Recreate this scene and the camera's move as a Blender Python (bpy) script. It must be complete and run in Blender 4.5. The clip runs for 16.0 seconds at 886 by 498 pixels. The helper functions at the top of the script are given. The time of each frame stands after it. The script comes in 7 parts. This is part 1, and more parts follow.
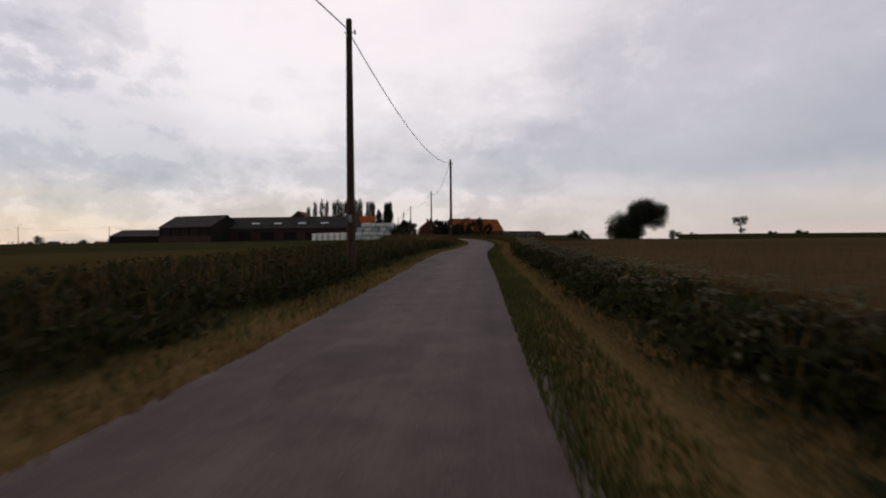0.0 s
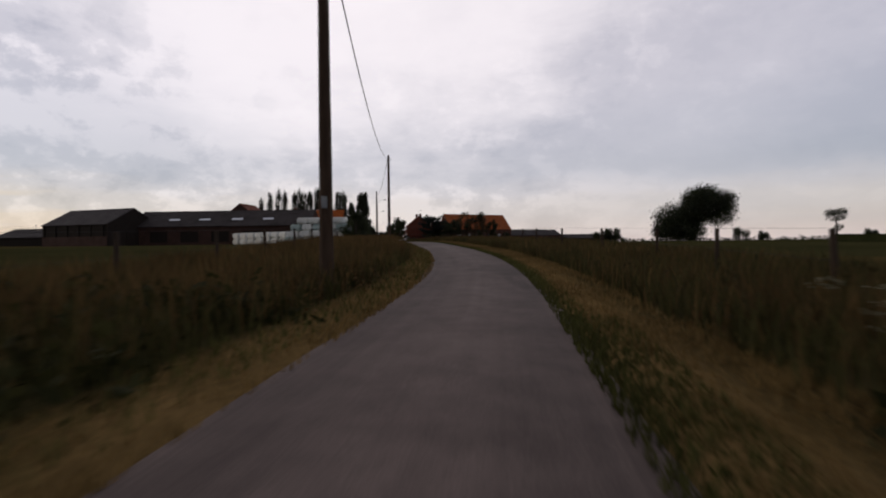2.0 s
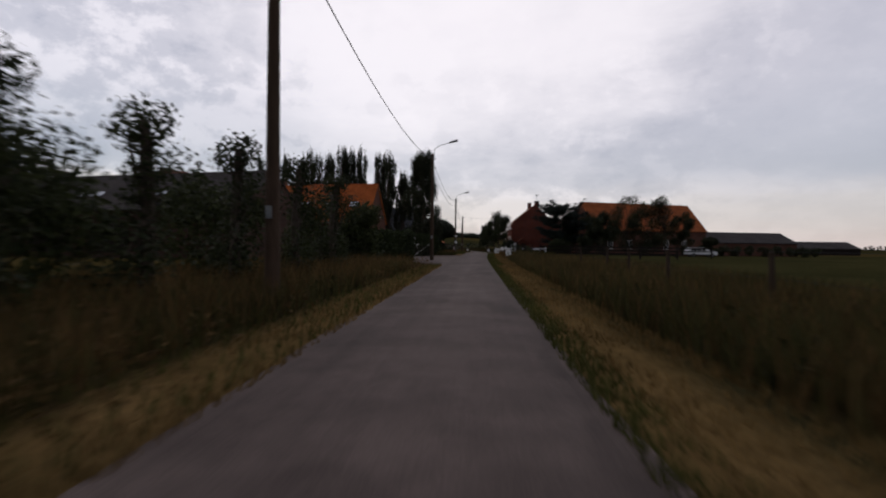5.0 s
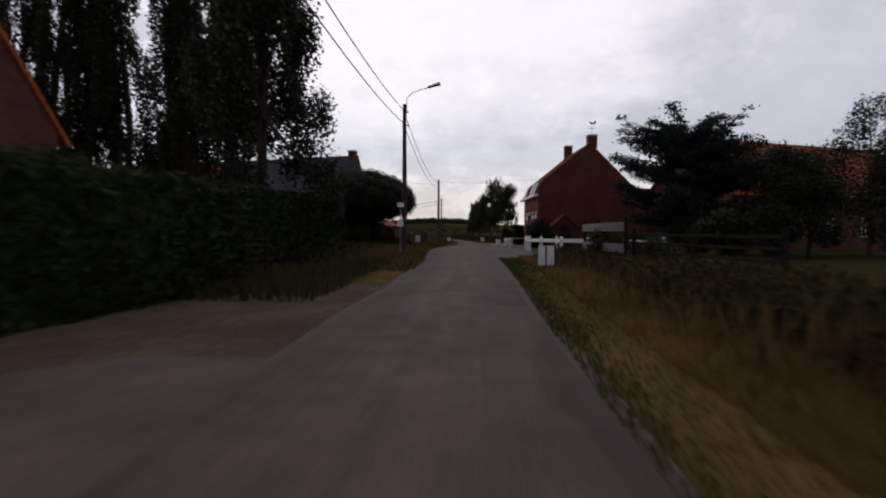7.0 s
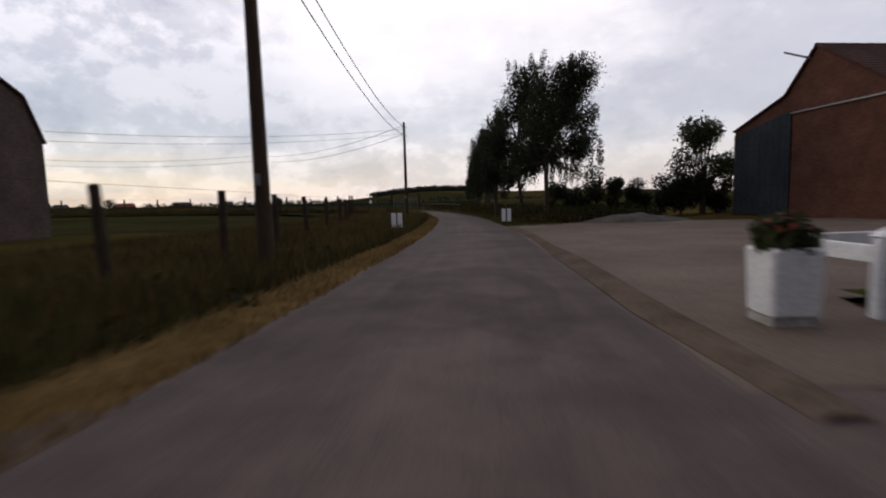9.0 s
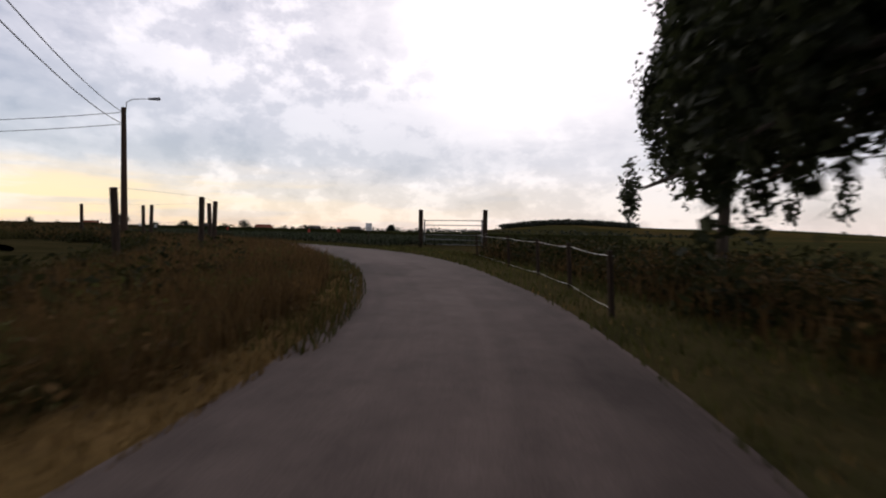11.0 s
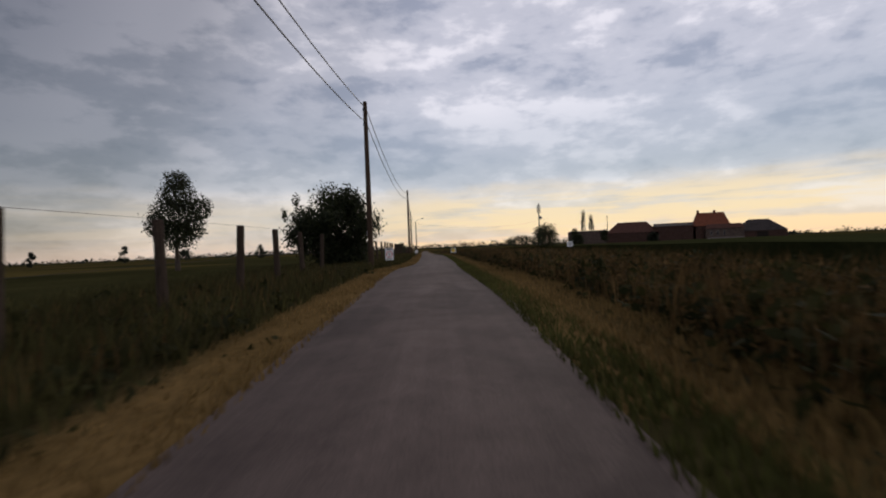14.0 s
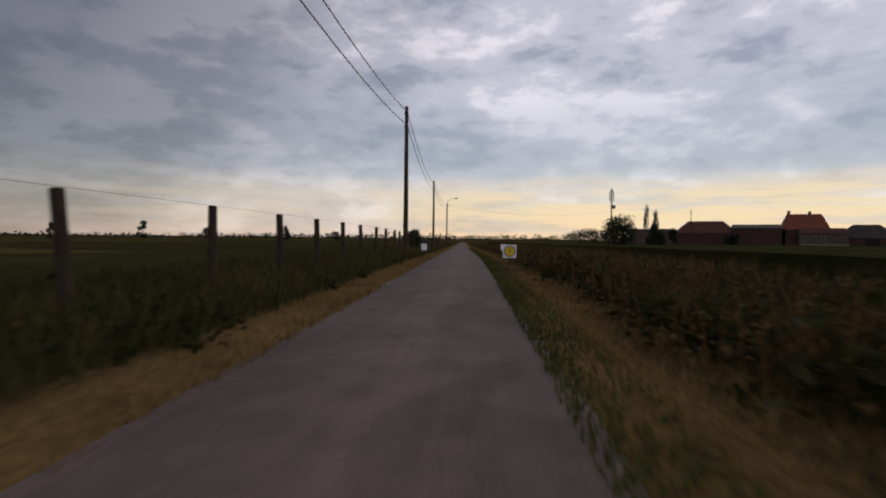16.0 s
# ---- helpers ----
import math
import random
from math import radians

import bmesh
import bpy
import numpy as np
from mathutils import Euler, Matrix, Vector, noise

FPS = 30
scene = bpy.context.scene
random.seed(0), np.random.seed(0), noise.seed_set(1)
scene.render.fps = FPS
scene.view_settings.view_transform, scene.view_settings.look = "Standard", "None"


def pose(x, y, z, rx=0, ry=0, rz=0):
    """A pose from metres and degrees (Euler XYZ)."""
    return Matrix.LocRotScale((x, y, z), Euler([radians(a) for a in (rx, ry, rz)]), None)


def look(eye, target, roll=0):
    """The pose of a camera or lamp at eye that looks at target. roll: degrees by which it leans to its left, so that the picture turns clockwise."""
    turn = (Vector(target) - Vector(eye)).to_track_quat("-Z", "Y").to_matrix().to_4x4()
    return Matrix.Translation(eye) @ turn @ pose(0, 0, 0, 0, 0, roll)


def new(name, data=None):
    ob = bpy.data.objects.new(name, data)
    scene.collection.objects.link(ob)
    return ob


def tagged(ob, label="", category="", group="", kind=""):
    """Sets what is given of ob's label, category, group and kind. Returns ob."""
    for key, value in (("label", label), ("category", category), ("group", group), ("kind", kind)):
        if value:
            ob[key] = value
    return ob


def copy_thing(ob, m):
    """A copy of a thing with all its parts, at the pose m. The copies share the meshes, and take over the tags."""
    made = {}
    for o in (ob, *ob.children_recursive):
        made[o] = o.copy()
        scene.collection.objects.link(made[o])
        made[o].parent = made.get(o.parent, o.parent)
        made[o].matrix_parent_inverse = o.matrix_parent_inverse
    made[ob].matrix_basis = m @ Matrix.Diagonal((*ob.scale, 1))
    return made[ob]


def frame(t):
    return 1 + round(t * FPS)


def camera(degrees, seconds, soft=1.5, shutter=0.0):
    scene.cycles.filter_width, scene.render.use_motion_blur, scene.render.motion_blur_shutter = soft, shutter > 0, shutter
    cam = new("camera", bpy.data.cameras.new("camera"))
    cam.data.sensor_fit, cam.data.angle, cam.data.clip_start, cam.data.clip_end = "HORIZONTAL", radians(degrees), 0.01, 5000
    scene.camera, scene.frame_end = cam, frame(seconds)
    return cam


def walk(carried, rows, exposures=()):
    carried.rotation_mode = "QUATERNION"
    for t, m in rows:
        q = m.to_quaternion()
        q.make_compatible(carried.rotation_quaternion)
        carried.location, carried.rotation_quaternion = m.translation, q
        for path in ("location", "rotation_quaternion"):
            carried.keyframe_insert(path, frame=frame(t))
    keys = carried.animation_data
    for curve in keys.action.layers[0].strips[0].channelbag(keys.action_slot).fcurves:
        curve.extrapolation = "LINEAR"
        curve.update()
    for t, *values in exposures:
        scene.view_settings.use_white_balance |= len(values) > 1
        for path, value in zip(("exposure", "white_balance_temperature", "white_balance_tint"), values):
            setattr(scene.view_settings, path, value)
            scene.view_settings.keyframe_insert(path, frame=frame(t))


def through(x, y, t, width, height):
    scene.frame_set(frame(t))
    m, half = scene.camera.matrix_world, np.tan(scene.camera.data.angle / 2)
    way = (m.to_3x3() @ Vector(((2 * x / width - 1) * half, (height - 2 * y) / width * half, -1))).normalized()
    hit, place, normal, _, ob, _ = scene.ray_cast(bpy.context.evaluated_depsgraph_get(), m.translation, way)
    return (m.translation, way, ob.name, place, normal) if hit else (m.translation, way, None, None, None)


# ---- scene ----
# ---------------------------------------------------------------- camera
ROWS = [
    # seconds, x, y, z, heading to the left of north, pitch, roll
    (0, 0.000, -0.000, 1.300, -0.00, -0.55, -0.49),
    (0.5, 0.680, 10.016, 1.388, -0.10, -0.76, -0.12),
    (1, 1.548, 20.519, 1.604, -0.66, -0.25, -0.79),
    (1.5, 2.433, 31.263, 2.003, -0.78, 0.86, -1.59),
    (2, 3.415, 42.138, 2.263, 0.31, -0.68, -0.60),
    (2.5, 4.178, 53.357, 2.523, 0.84, -1.02, 1.32),
    (3, 3.935, 66.790, 2.980, 4.63, -0.22, 4.13),
    (3.5, 2.427, 80.611, 3.453, 8.68, -1.07, 1.63),
    (4, 0.906, 92.884, 3.631, 10.50, -0.78, 1.69),
    (4.2, 0.278, 97.723, 3.690, 11.31, -0.57, 1.41),
    (6.3, -7.466, 149.408, 3.800, 11.14, -0.27, -0.81),
    (6.5, -8.123, 154.545, 3.807, 11.05, -0.46, -1.05),
    (7, -9.656, 167.661, 3.851, 10.44, -1.99, 0.13),
    (7.5, -11.304, 181.458, 3.934, 10.46, -1.29, 0.11),
    (8, -13.174, 195.076, 3.927, 10.19, -1.50, 0.67),
    (8.5, -15.049, 209.220, 3.808, 10.82, -3.56, -0.96),
    (9, -16.553, 223.162, 3.466, 11.02, -5.54, -1.61),
    (9.2, -17.203, 228.578, 3.386, 9.84, -4.32, 0.05),
    (11.3, -26.446, 275.693, 3.150, 31.26, -1.40, 0.14),
    (11.5, -28.457, 279.012, 3.280, 35.98, -1.65, -0.42),
    (12, -34.800, 287.113, 3.520, 52.10, -2.65, 2.71),
    (12.5, -43.262, 292.274, 3.600, 70.98, -0.78, 2.27),
    (13, -52.534, 294.361, 3.690, 94.61, -1.17, 0.93),
    (13.5, -60.873, 292.879, 3.740, 107.85, 0.35, -0.33),
    (14, -68.604, 290.287, 3.952, 112.50, -0.24, -2.33),
    (14.5, -76.375, 287.190, 4.109, 115.16, 0.23, -1.65),
    (15, -85.125, 283.316, 4.268, 115.95, -0.52, -1.25),
    (15.5, -94.364, 279.764, 4.211, 116.41, -1.31, 0.08),
    (16, -103.799, 275.821, 4.037, 117.04, -1.23, 0.62),
]


def ride(x, y, z, head, pitch, roll):
    h, p = radians(head), radians(pitch)
    d = Vector((-math.sin(h) * math.cos(p), math.cos(h) * math.cos(p), math.sin(p)))
    return look((x, y, z), Vector((x, y, z)) + d * 10, roll)


cam = camera(82.1, 16.0, soft=2.0, shutter=0.16)
walk(cam, [(r[0], ride(*r[1:])) for r in ROWS],
     exposures=[(0.0, -0.2, 6760, 11), (2.0, -0.2, 6640, 11), (3.0, -0.18, 6560, 10), (6.0, -0.18, 6510, 10), (7.0, -0.08, 6510, 10), (8.5, 0.0, 6490, 10), (9.0, 0.03, 6540, 10),
                (11.5, 0.16, 6760, 12), (12.0, 0.18, 6800, 15), (12.5, 0.16, 6720, 13), (14.0, -0.14, 6540, 10), (16.0, -0.2, 6620, 11)])

# ---------------------------------------------------------------- world and sun
SUN_AZ = radians(86.0)     # to the left of north
world = bpy.data.worlds.new("evening_sky")
scene.world = world
world.use_nodes = True
wn, wl = world.node_tree.nodes, world.node_tree.links
wn.clear()


def wnode(kind, **kw):
    n = wn.new(kind)
    for k, v in kw.items():
        n.inputs[k].default_value = v
    return n


def wmath(op, a, b=None, c=None):
    n = wn.new("ShaderNodeMath")
    n.operation = op
    for i, v in enumerate((a, b, c)):
        if v is None:
            continue
        if isinstance(v, (int, float)):
            n.inputs[i].default_value = v
        else:
            wl.new(v, n.inputs[i])
    return n.outputs[0]


def wmix(fac, a, b):
    n = wn.new("ShaderNodeMix")
    n.data_type = "RGBA"
    for i, v in ((0, fac), (6, a), (7, b)):
        if isinstance(v, (int, float)):
            n.inputs[i].default_value = v
        elif isinstance(v, tuple):
            n.inputs[i].default_value = (*v, 1)
        else:
            wl.new(v, n.inputs[i])
    return n.outputs[2]


def wramp(fac, stops):
    n = wn.new("ShaderNodeValToRGB")
    n.color_ramp.interpolation = "EASE"
    e = n.color_ramp.elements
    while len(e) < len(stops):
        e.new(0.5)
    for el, (p, c) in zip(e, stops):
        el.position = p
        el.color = (c, c, c, 1) if isinstance(c, (int, float)) else (*c, 1)
    wl.new(fac, n.inputs[0])
    return n.outputs[0]


tc = wn.new("ShaderNodeTexCoord")
sep = wn.new("ShaderNodeSeparateXYZ")
wl.new(tc.outputs["Generated"], sep.inputs[0])
dx, dy, dz = sep.outputs
up = wmath("MAXIMUM", dz, 0.0)
# cloud layer: the direction carried onto a flat sheet above
inv = wmath("DIVIDE", 1.0, wmath("ADD", up, 0.16))
comb = wn.new("ShaderNodeCombineXYZ")
wl.new(wmath("MULTIPLY", dx, inv), comb.inputs[0])
wl.new(wmath("MULTIPLY", dy, inv), comb.inputs[1])


def wnoise(scale, detail, rough, shift, stretch=(1, 1, 1), flat=True):
    m = wn.new("ShaderNodeMapping")
    m.inputs["Location"].default_value = shift
    m.inputs["Scale"].default_value = stretch
    wl.new(comb.outputs[0] if flat else tc.outputs["Generated"], m.inputs[0])
    n = wnode("ShaderNodeTexNoise", Scale=scale, Detail=detail, Roughness=rough, Distortion=0.15)
    wl.new(m.outputs[0], n.inputs["Vector"])
    return n.outputs[0]


big = wnoise(0.8, 4.0, 0.5, (3.1, 1.7, 0.4))
mid = wnoise(4.6, 7.0, 0.56, (7.3, 2.2, 1.4), (1, 1, 2.9), False)
fine = wnoise(13.0, 7.0, 0.55, (1.3, 4.2, 2.4), (1, 1, 2.3), False)
cover = wmath("ADD", wmath("MULTIPLY", big, 0.34), wmath("ADD", wmath("MULTIPLY", mid, 0.38), wmath("MULTIPLY", fine, 0.28)))
# rounder heaps to the north, long layers to the south-west
lump = wnoise(6.0, 8.0, 0.60, (7.3, 2.2, 1.4), (1, 1, 1.7), False)
curl = wnoise(17.0, 8.0, 0.60, (1.3, 4.2, 2.4), (1, 1, 1.4), False)
heaps = wmath("ADD", wmath("MULTIPLY", big, 0.30), wmath("ADD", wmath("MULTIPLY", lump, 0.40), wmath("MULTIPLY", curl, 0.30)))
southwest = wramp(wmath("ADD", wmath("MULTIPLY", dx, -math.sin(radians(135))), wmath("MULTIPLY", dy, math.cos(radians(135)))), [(0.02, 0.0), (0.5, 1.0)])
layered = wramp(cover, [(0.40, 0.0), (0.50, 0.45), (0.585, 1.0)])
cumuli = wramp(heaps, [(0.42, 0.0), (0.495, 0.38), (0.565, 1.0)])
heaped = wmath("ADD", wmath("MULTIPLY", layered, southwest), wmath("MULTIPLY", cumuli, wmath("SUBTRACT", 1.0, southwest)))
# a smooth, even sheet of cloud to the east
east = wmath("ADD", wmath("MULTIPLY", dx, math.sin(radians(50))), wmath("MULTIPLY", dy, math.cos(radians(50))))
sheet_cloud = wramp(east, [(0.60, 0.0), (0.92, 0.85)])
puff = wmath("ADD", wmath("MULTIPLY", heaped, wmath("SUBTRACT", 1.0, sheet_cloud)), wmath("MULTIPLY", sheet_cloud, wmath("ADD", 0.16, wmath("MULTIPLY", big, 0.5))))
# bright thin cloud ahead, where the light comes through
a0 = radians(9.0)
ahead = wmath("ADD", wmath("MULTIPLY", dx, -math.sin(a0) * math.cos(0.62)),
              wmath("ADD", wmath("MULTIPLY", dy, math.cos(a0) * math.cos(0.62)), wmath("MULTIPLY", dz, math.sin(0.62))))
bright = wramp(wmath("ADD", ahead, wmath("MULTIPLY", wmath("SUBTRACT", mid, 0.5), 0.12)), [(0.55, 0.0), (0.84, 0.20), (0.965, 0.92), (1.0, 1.0)])
# heavier cloud to the south-west and high up in the west
b0 = radians(174.0)
sw = wmath("ADD", wmath("MULTIPLY", dx, -math.sin(b0) * math.cos(0.5)),
           wmath("ADD", wmath("MULTIPLY", dy, math.cos(b0) * math.cos(0.5)), wmath("MULTIPLY", dz, math.sin(0.5))))
heavy = wramp(wmath("ADD", wmath("MULTIPLY", sw, 0.5), 0.5), [(0.78, 0.0), (0.86, 0.26), (0.93, 0.80), (0.98, 1.0)])
# towards the set sun
west = wmath("ADD", wmath("MULTIPLY", dx, -math.sin(SUN_AZ)), wmath("MULTIPLY", dy, math.cos(SUN_AZ)))
glow = wramp(wmath("ADD", wmath("MULTIPLY", west, 0.5), 0.5), [(0.60, 0.04), (0.86, 0.34), (0.965, 1.0)])
lowed = wmath("ADD", up, wmath("MULTIPLY", wmath("SUBTRACT", mid, 0.5), 0.07))
low = wramp(lowed, [(0.0, 1.0), (0.075, 0.95), (0.105, 0.32), (0.125, 0.0)])
# blue-grey bank of cloud above it
bank = wramp(lowed, [(0.09, 0.0), (0.14, 1.0), (0.20, 0.7), (0.30, 0.0)])
bars = wnoise(3.0, 6.0, 0.6, (2.0, 5.1, 0.7), (1, 1, 11), False)
streak = wramp(bars, [(0.40, 0.25), (0.56, 1.0)])
grey = wmix(wmath("MULTIPLY", bank, 0.55), wmix(puff, (0.36, 0.367, 0.47), (0.93, 0.88, 0.955)), (0.34, 0.37, 0.475))
dim = wmix(heavy, grey, wmix(puff, (0.078, 0.081, 0.108), (0.185, 0.18, 0.22)))
white = wmix(bright, dim, (1.14, 1.07, 1.12))
warmth = wmath("MULTIPLY", wmath("MULTIPLY", low, glow), streak)
warm = wmix(warmth, white, (1.06, 0.77, 0.46))
pale = wmix(wmath("MULTIPLY", wmath("MULTIPLY", low, 0.35), wmath("SUBTRACT", 1.0, wmath("MULTIPLY", heavy, 0.75))), warm, (0.66, 0.585, 0.56))
sky = wn.new("ShaderNodeTexSky")
sky.sky_type = "NISHITA"
sky.sun_disc = False
sky.dust_density = 0.0
sky.ozone_density = 2.0
sky.sun_elevation = radians(3.0)
sky.sun_rotation = -SUN_AZ
skybg = wn.new("ShaderNodeBackground")
skybg.inputs[1].default_value = 0.05
wl.new(sky.outputs[0], skybg.inputs[0])
cloudbg = wn.new("ShaderNodeBackground")
cloudbg.inputs[1].default_value = 0.92
wl.new(pale, cloudbg.inputs[0])
addbg = wn.new("ShaderNodeAddShader")
wl.new(skybg.outputs[0], addbg.inputs[0])
wl.new(cloudbg.outputs[0], addbg.inputs[1])
wout = wn.new("ShaderNodeOutputWorld")
wl.new(addbg.outputs[0], wout.inputs[0])

sun_data = bpy.data.lights.new("sun", "SUN")
sun_data.energy = 0.5
sun_data.angle = radians(25)
sun_data.color = (1.0, 0.86, 0.68)
sun = new("sun", sun_data)
sun.matrix_world = look((0, 0, 50), (50 * math.sin(SUN_AZ), -50 * math.cos(SUN_AZ), 50 - 14))

# ---------------------------------------------------------------- materials
MATS = {}


def material(name, rough=0.8, metal=0.0, spec=0.3):
    m = bpy.data.materials.new(name)
    m.use_nodes = True
    n, l = m.node_tree.nodes, m.node_tree.links
    b = n["Principled BSDF"]
    b.inputs["Roughness"].default_value = rough
    b.inputs["Metallic"].default_value = metal
    b.inputs["Specular IOR Level"].default_value = spec
    MATS[name] = m
    return m, n, l, b


def coords(n, kind="Object"):
    if kind == "World":
        return n.new("ShaderNodeNewGeometry").outputs["Position"]
    return n.new("ShaderNodeTexCoord").outputs[kind]


def noise_at(n, l, vec, scale, detail=4.0, rough=0.55, stretch=None):
    if stretch:
        mp = n.new("ShaderNodeMapping")
        mp.inputs["Scale"].default_value = stretch
        l.new(vec, mp.inputs[0])
        vec = mp.outputs[0]
    t = n.new("ShaderNodeTexNoise")
    t.inputs["Scale"].default_value = scale
    t.inputs["Detail"].default_value = detail
    t.inputs["Roughness"].default_value = rough
    l.new(vec, t.inputs["Vector"])
    return t.outputs[0]


def ramp(n, l, fac, stops):
    r = n.new("ShaderNodeValToRGB")
    e = r.color_ramp.elements
    while len(e) < len(stops):
        e.new(0.5)
    for el, (p, c) in zip(e, stops):
        el.position = p
        el.color = (c, c, c, 1) if isinstance(c, (int, float)) else (*c, 1)
    l.new(fac, r.inputs[0])
    return r.outputs[0]


def blend(n, l, fac, a, b, mode="MIX"):
    x = n.new("ShaderNodeMix")
    x.data_type = "RGBA"
    x.blend_type = mode
    for i, v in ((0, fac), (6, a), (7, b)):
        if isinstance(v, (int, float)):
            x.inputs[i].default_value = v
        elif isinstance(v, tuple):
            x.inputs[i].default_value = (*v, 1)
        else:
            l.new(v, x.inputs[i])
    return x.outputs[2]


def bump(n, l, b, height, strength, dist=0.02):
    k = n.new("ShaderNodeBump")
    k.inputs["Strength"].default_value = strength
    k.inputs["Distance"].default_value = dist
    l.new(height, k.inputs["Height"])
    l.new(k.outputs[0], b.inputs["Normal"])


def plain(name, dark, light, scale=6.0, rough=0.8, fine=40.0, metal=0.0, strength=0.3, kind="Object", stretch=None, spec=0.3):
    """A surface that varies between two colours at a coarse and a fine scale."""
    m, n, l, b = material(name, rough, metal, spec)
    v = coords(n, kind)
    a = noise_at(n, l, v, scale, 4.0, 0.6, stretch)
    f = noise_at(n, l, v, fine, 3.0, 0.6, stretch)
    c = ramp(n, l, a, [(0.3, dark), (0.7, light)])
    g = ramp(n, l, f, [(0.3, 0.72), (0.7, 1.12)])
    l.new(blend(n, l, 1.0, c, g, "MULTIPLY"), b.inputs["Base Color"])
    if strength:
        bump(n, l, b, f, strength)
    return m


def leafy(name, dark, light, rough=0.6, through=0.35):
    """Leaves or grass: each island its own tint, light passing through."""
    m, n, l, b = material(name, rough, 0.0, 0.12)
    r = n.new("ShaderNodeNewGeometry").outputs["Random Per Island"]
    v = coords(n, "World")
    a = noise_at(n, l, v, 0.35, 3.0)
    c1 = ramp(n, l, r, [(0.0, dark), (1.0, light)])
    c = blend(n, l, 1.0, c1, ramp(n, l, a, [(0.3, 0.65), (0.7, 1.25)]), "MULTIPLY")
    l.new(c, b.inputs["Base Color"])
    t = n.new("ShaderNodeBsdfTranslucent")
    l.new(c, t.inputs[0])
    mx = n.new("ShaderNodeMixShader")
    mx.inputs[0].default_value = through
    l.new(b.outputs[0], mx.inputs[1])
    l.new(t.outputs[0], mx.inputs[2])
    l.new(mx.outputs[0], n["Material Output"].inputs[0])
    return m


def brickwork(name, c1, c2, mortar, sx=0.21, sy=0.065, rough=0.85):
    m, n, l, b = material(name, rough, 0.0, 0.08)
    uv = coords(n, "UV")
    t = n.new("ShaderNodeTexBrick")
    t.inputs["Color1"].default_value = (*c1, 1)
    t.inputs["Color2"].default_value = (*c2, 1)
    t.inputs["Mortar"].default_value = (*mortar, 1)
    t.inputs["Scale"].default_value = 1.0
    t.inputs["Brick Width"].default_value = sx
    t.inputs["Row Height"].default_value = sy
    t.inputs["Mortar Size"].default_value = 0.007
    t.inputs["Bias"].default_value = 0.1
    l.new(uv, t.inputs["Vector"])
    a = noise_at(n, l, coords(n, "World"), 0.6, 5.0, 0.6)
    l.new(blend(n, l, 1.0, t.outputs[0], ramp(n, l, a, [(0.3, 0.7), (0.72, 1.2)]), "MULTIPLY"), b.inputs["Base Color"])
    bump(n, l, b, t.outputs["Fac"], 0.4, -0.01)
    return m


def asphalt(name, tracks=True):
    m, n, l, b = material(name, 0.86, 0, 0.12)
    v = coords(n, "World")
    uv = coords(n, "UV")
    a = noise_at(n, l, v, 0.22, 5.0, 0.6)
    f = noise_at(n, l, v, 55.0, 2.0, 0.7)
    patch = noise_at(n, l, v, 1.3, 6.0, 0.65)
    c = ramp(n, l, a, [(0.3, (0.075, 0.056, 0.049)), (0.7, (0.100, 0.076, 0.066))])
    # worn wheel tracks and dusty crown: u runs across the road from 0 to 1
    s = n.new("ShaderNodeSeparateXYZ")
    l.new(uv, s.inputs[0])
    track = ramp(n, l, s.outputs[0], [(0.0, 1.18), (0.05, 1.03), (0.27, 0.86), (0.5, 1.14), (0.73, 0.86), (0.95, 1.03), (1.0, 1.18)])
    if tracks:
        c = blend(n, l, 1.0, c, track, "MULTIPLY")
    c = blend(n, l, 1.0, c, ramp(n, l, patch, [(0.32, 0.78), (0.62, 1.14)]), "MULTIPLY")
    # old repairs with hard edges and lengthwise rubber streaks
    rep = noise_at(n, l, uv, 1.6, 2.0, 0.4, (1.2, 0.35, 1.0))
    c = blend(n, l, 1.0, c, ramp(n, l, rep, [(0.56, 1.0), (0.575, 0.80), (0.66, 0.80), (0.675, 1.0)]), "MULTIPLY")
    streak = noise_at(n, l, uv, 5.0, 4.0, 0.6, (4.0, 0.06, 1.0))
    c = blend(n, l, 1.0, c, ramp(n, l, streak, [(0.3, 0.86), (0.7, 1.10)]), "MULTIPLY")
    c = blend(n, l, 1.0, c, ramp(n, l, f, [(0.3, 0.75), (0.7, 1.25)]), "MULTIPLY")
    l.new(c, b.inputs["Base Color"])
    bump(n, l, b, f, 0.5, 0.006)
    return m


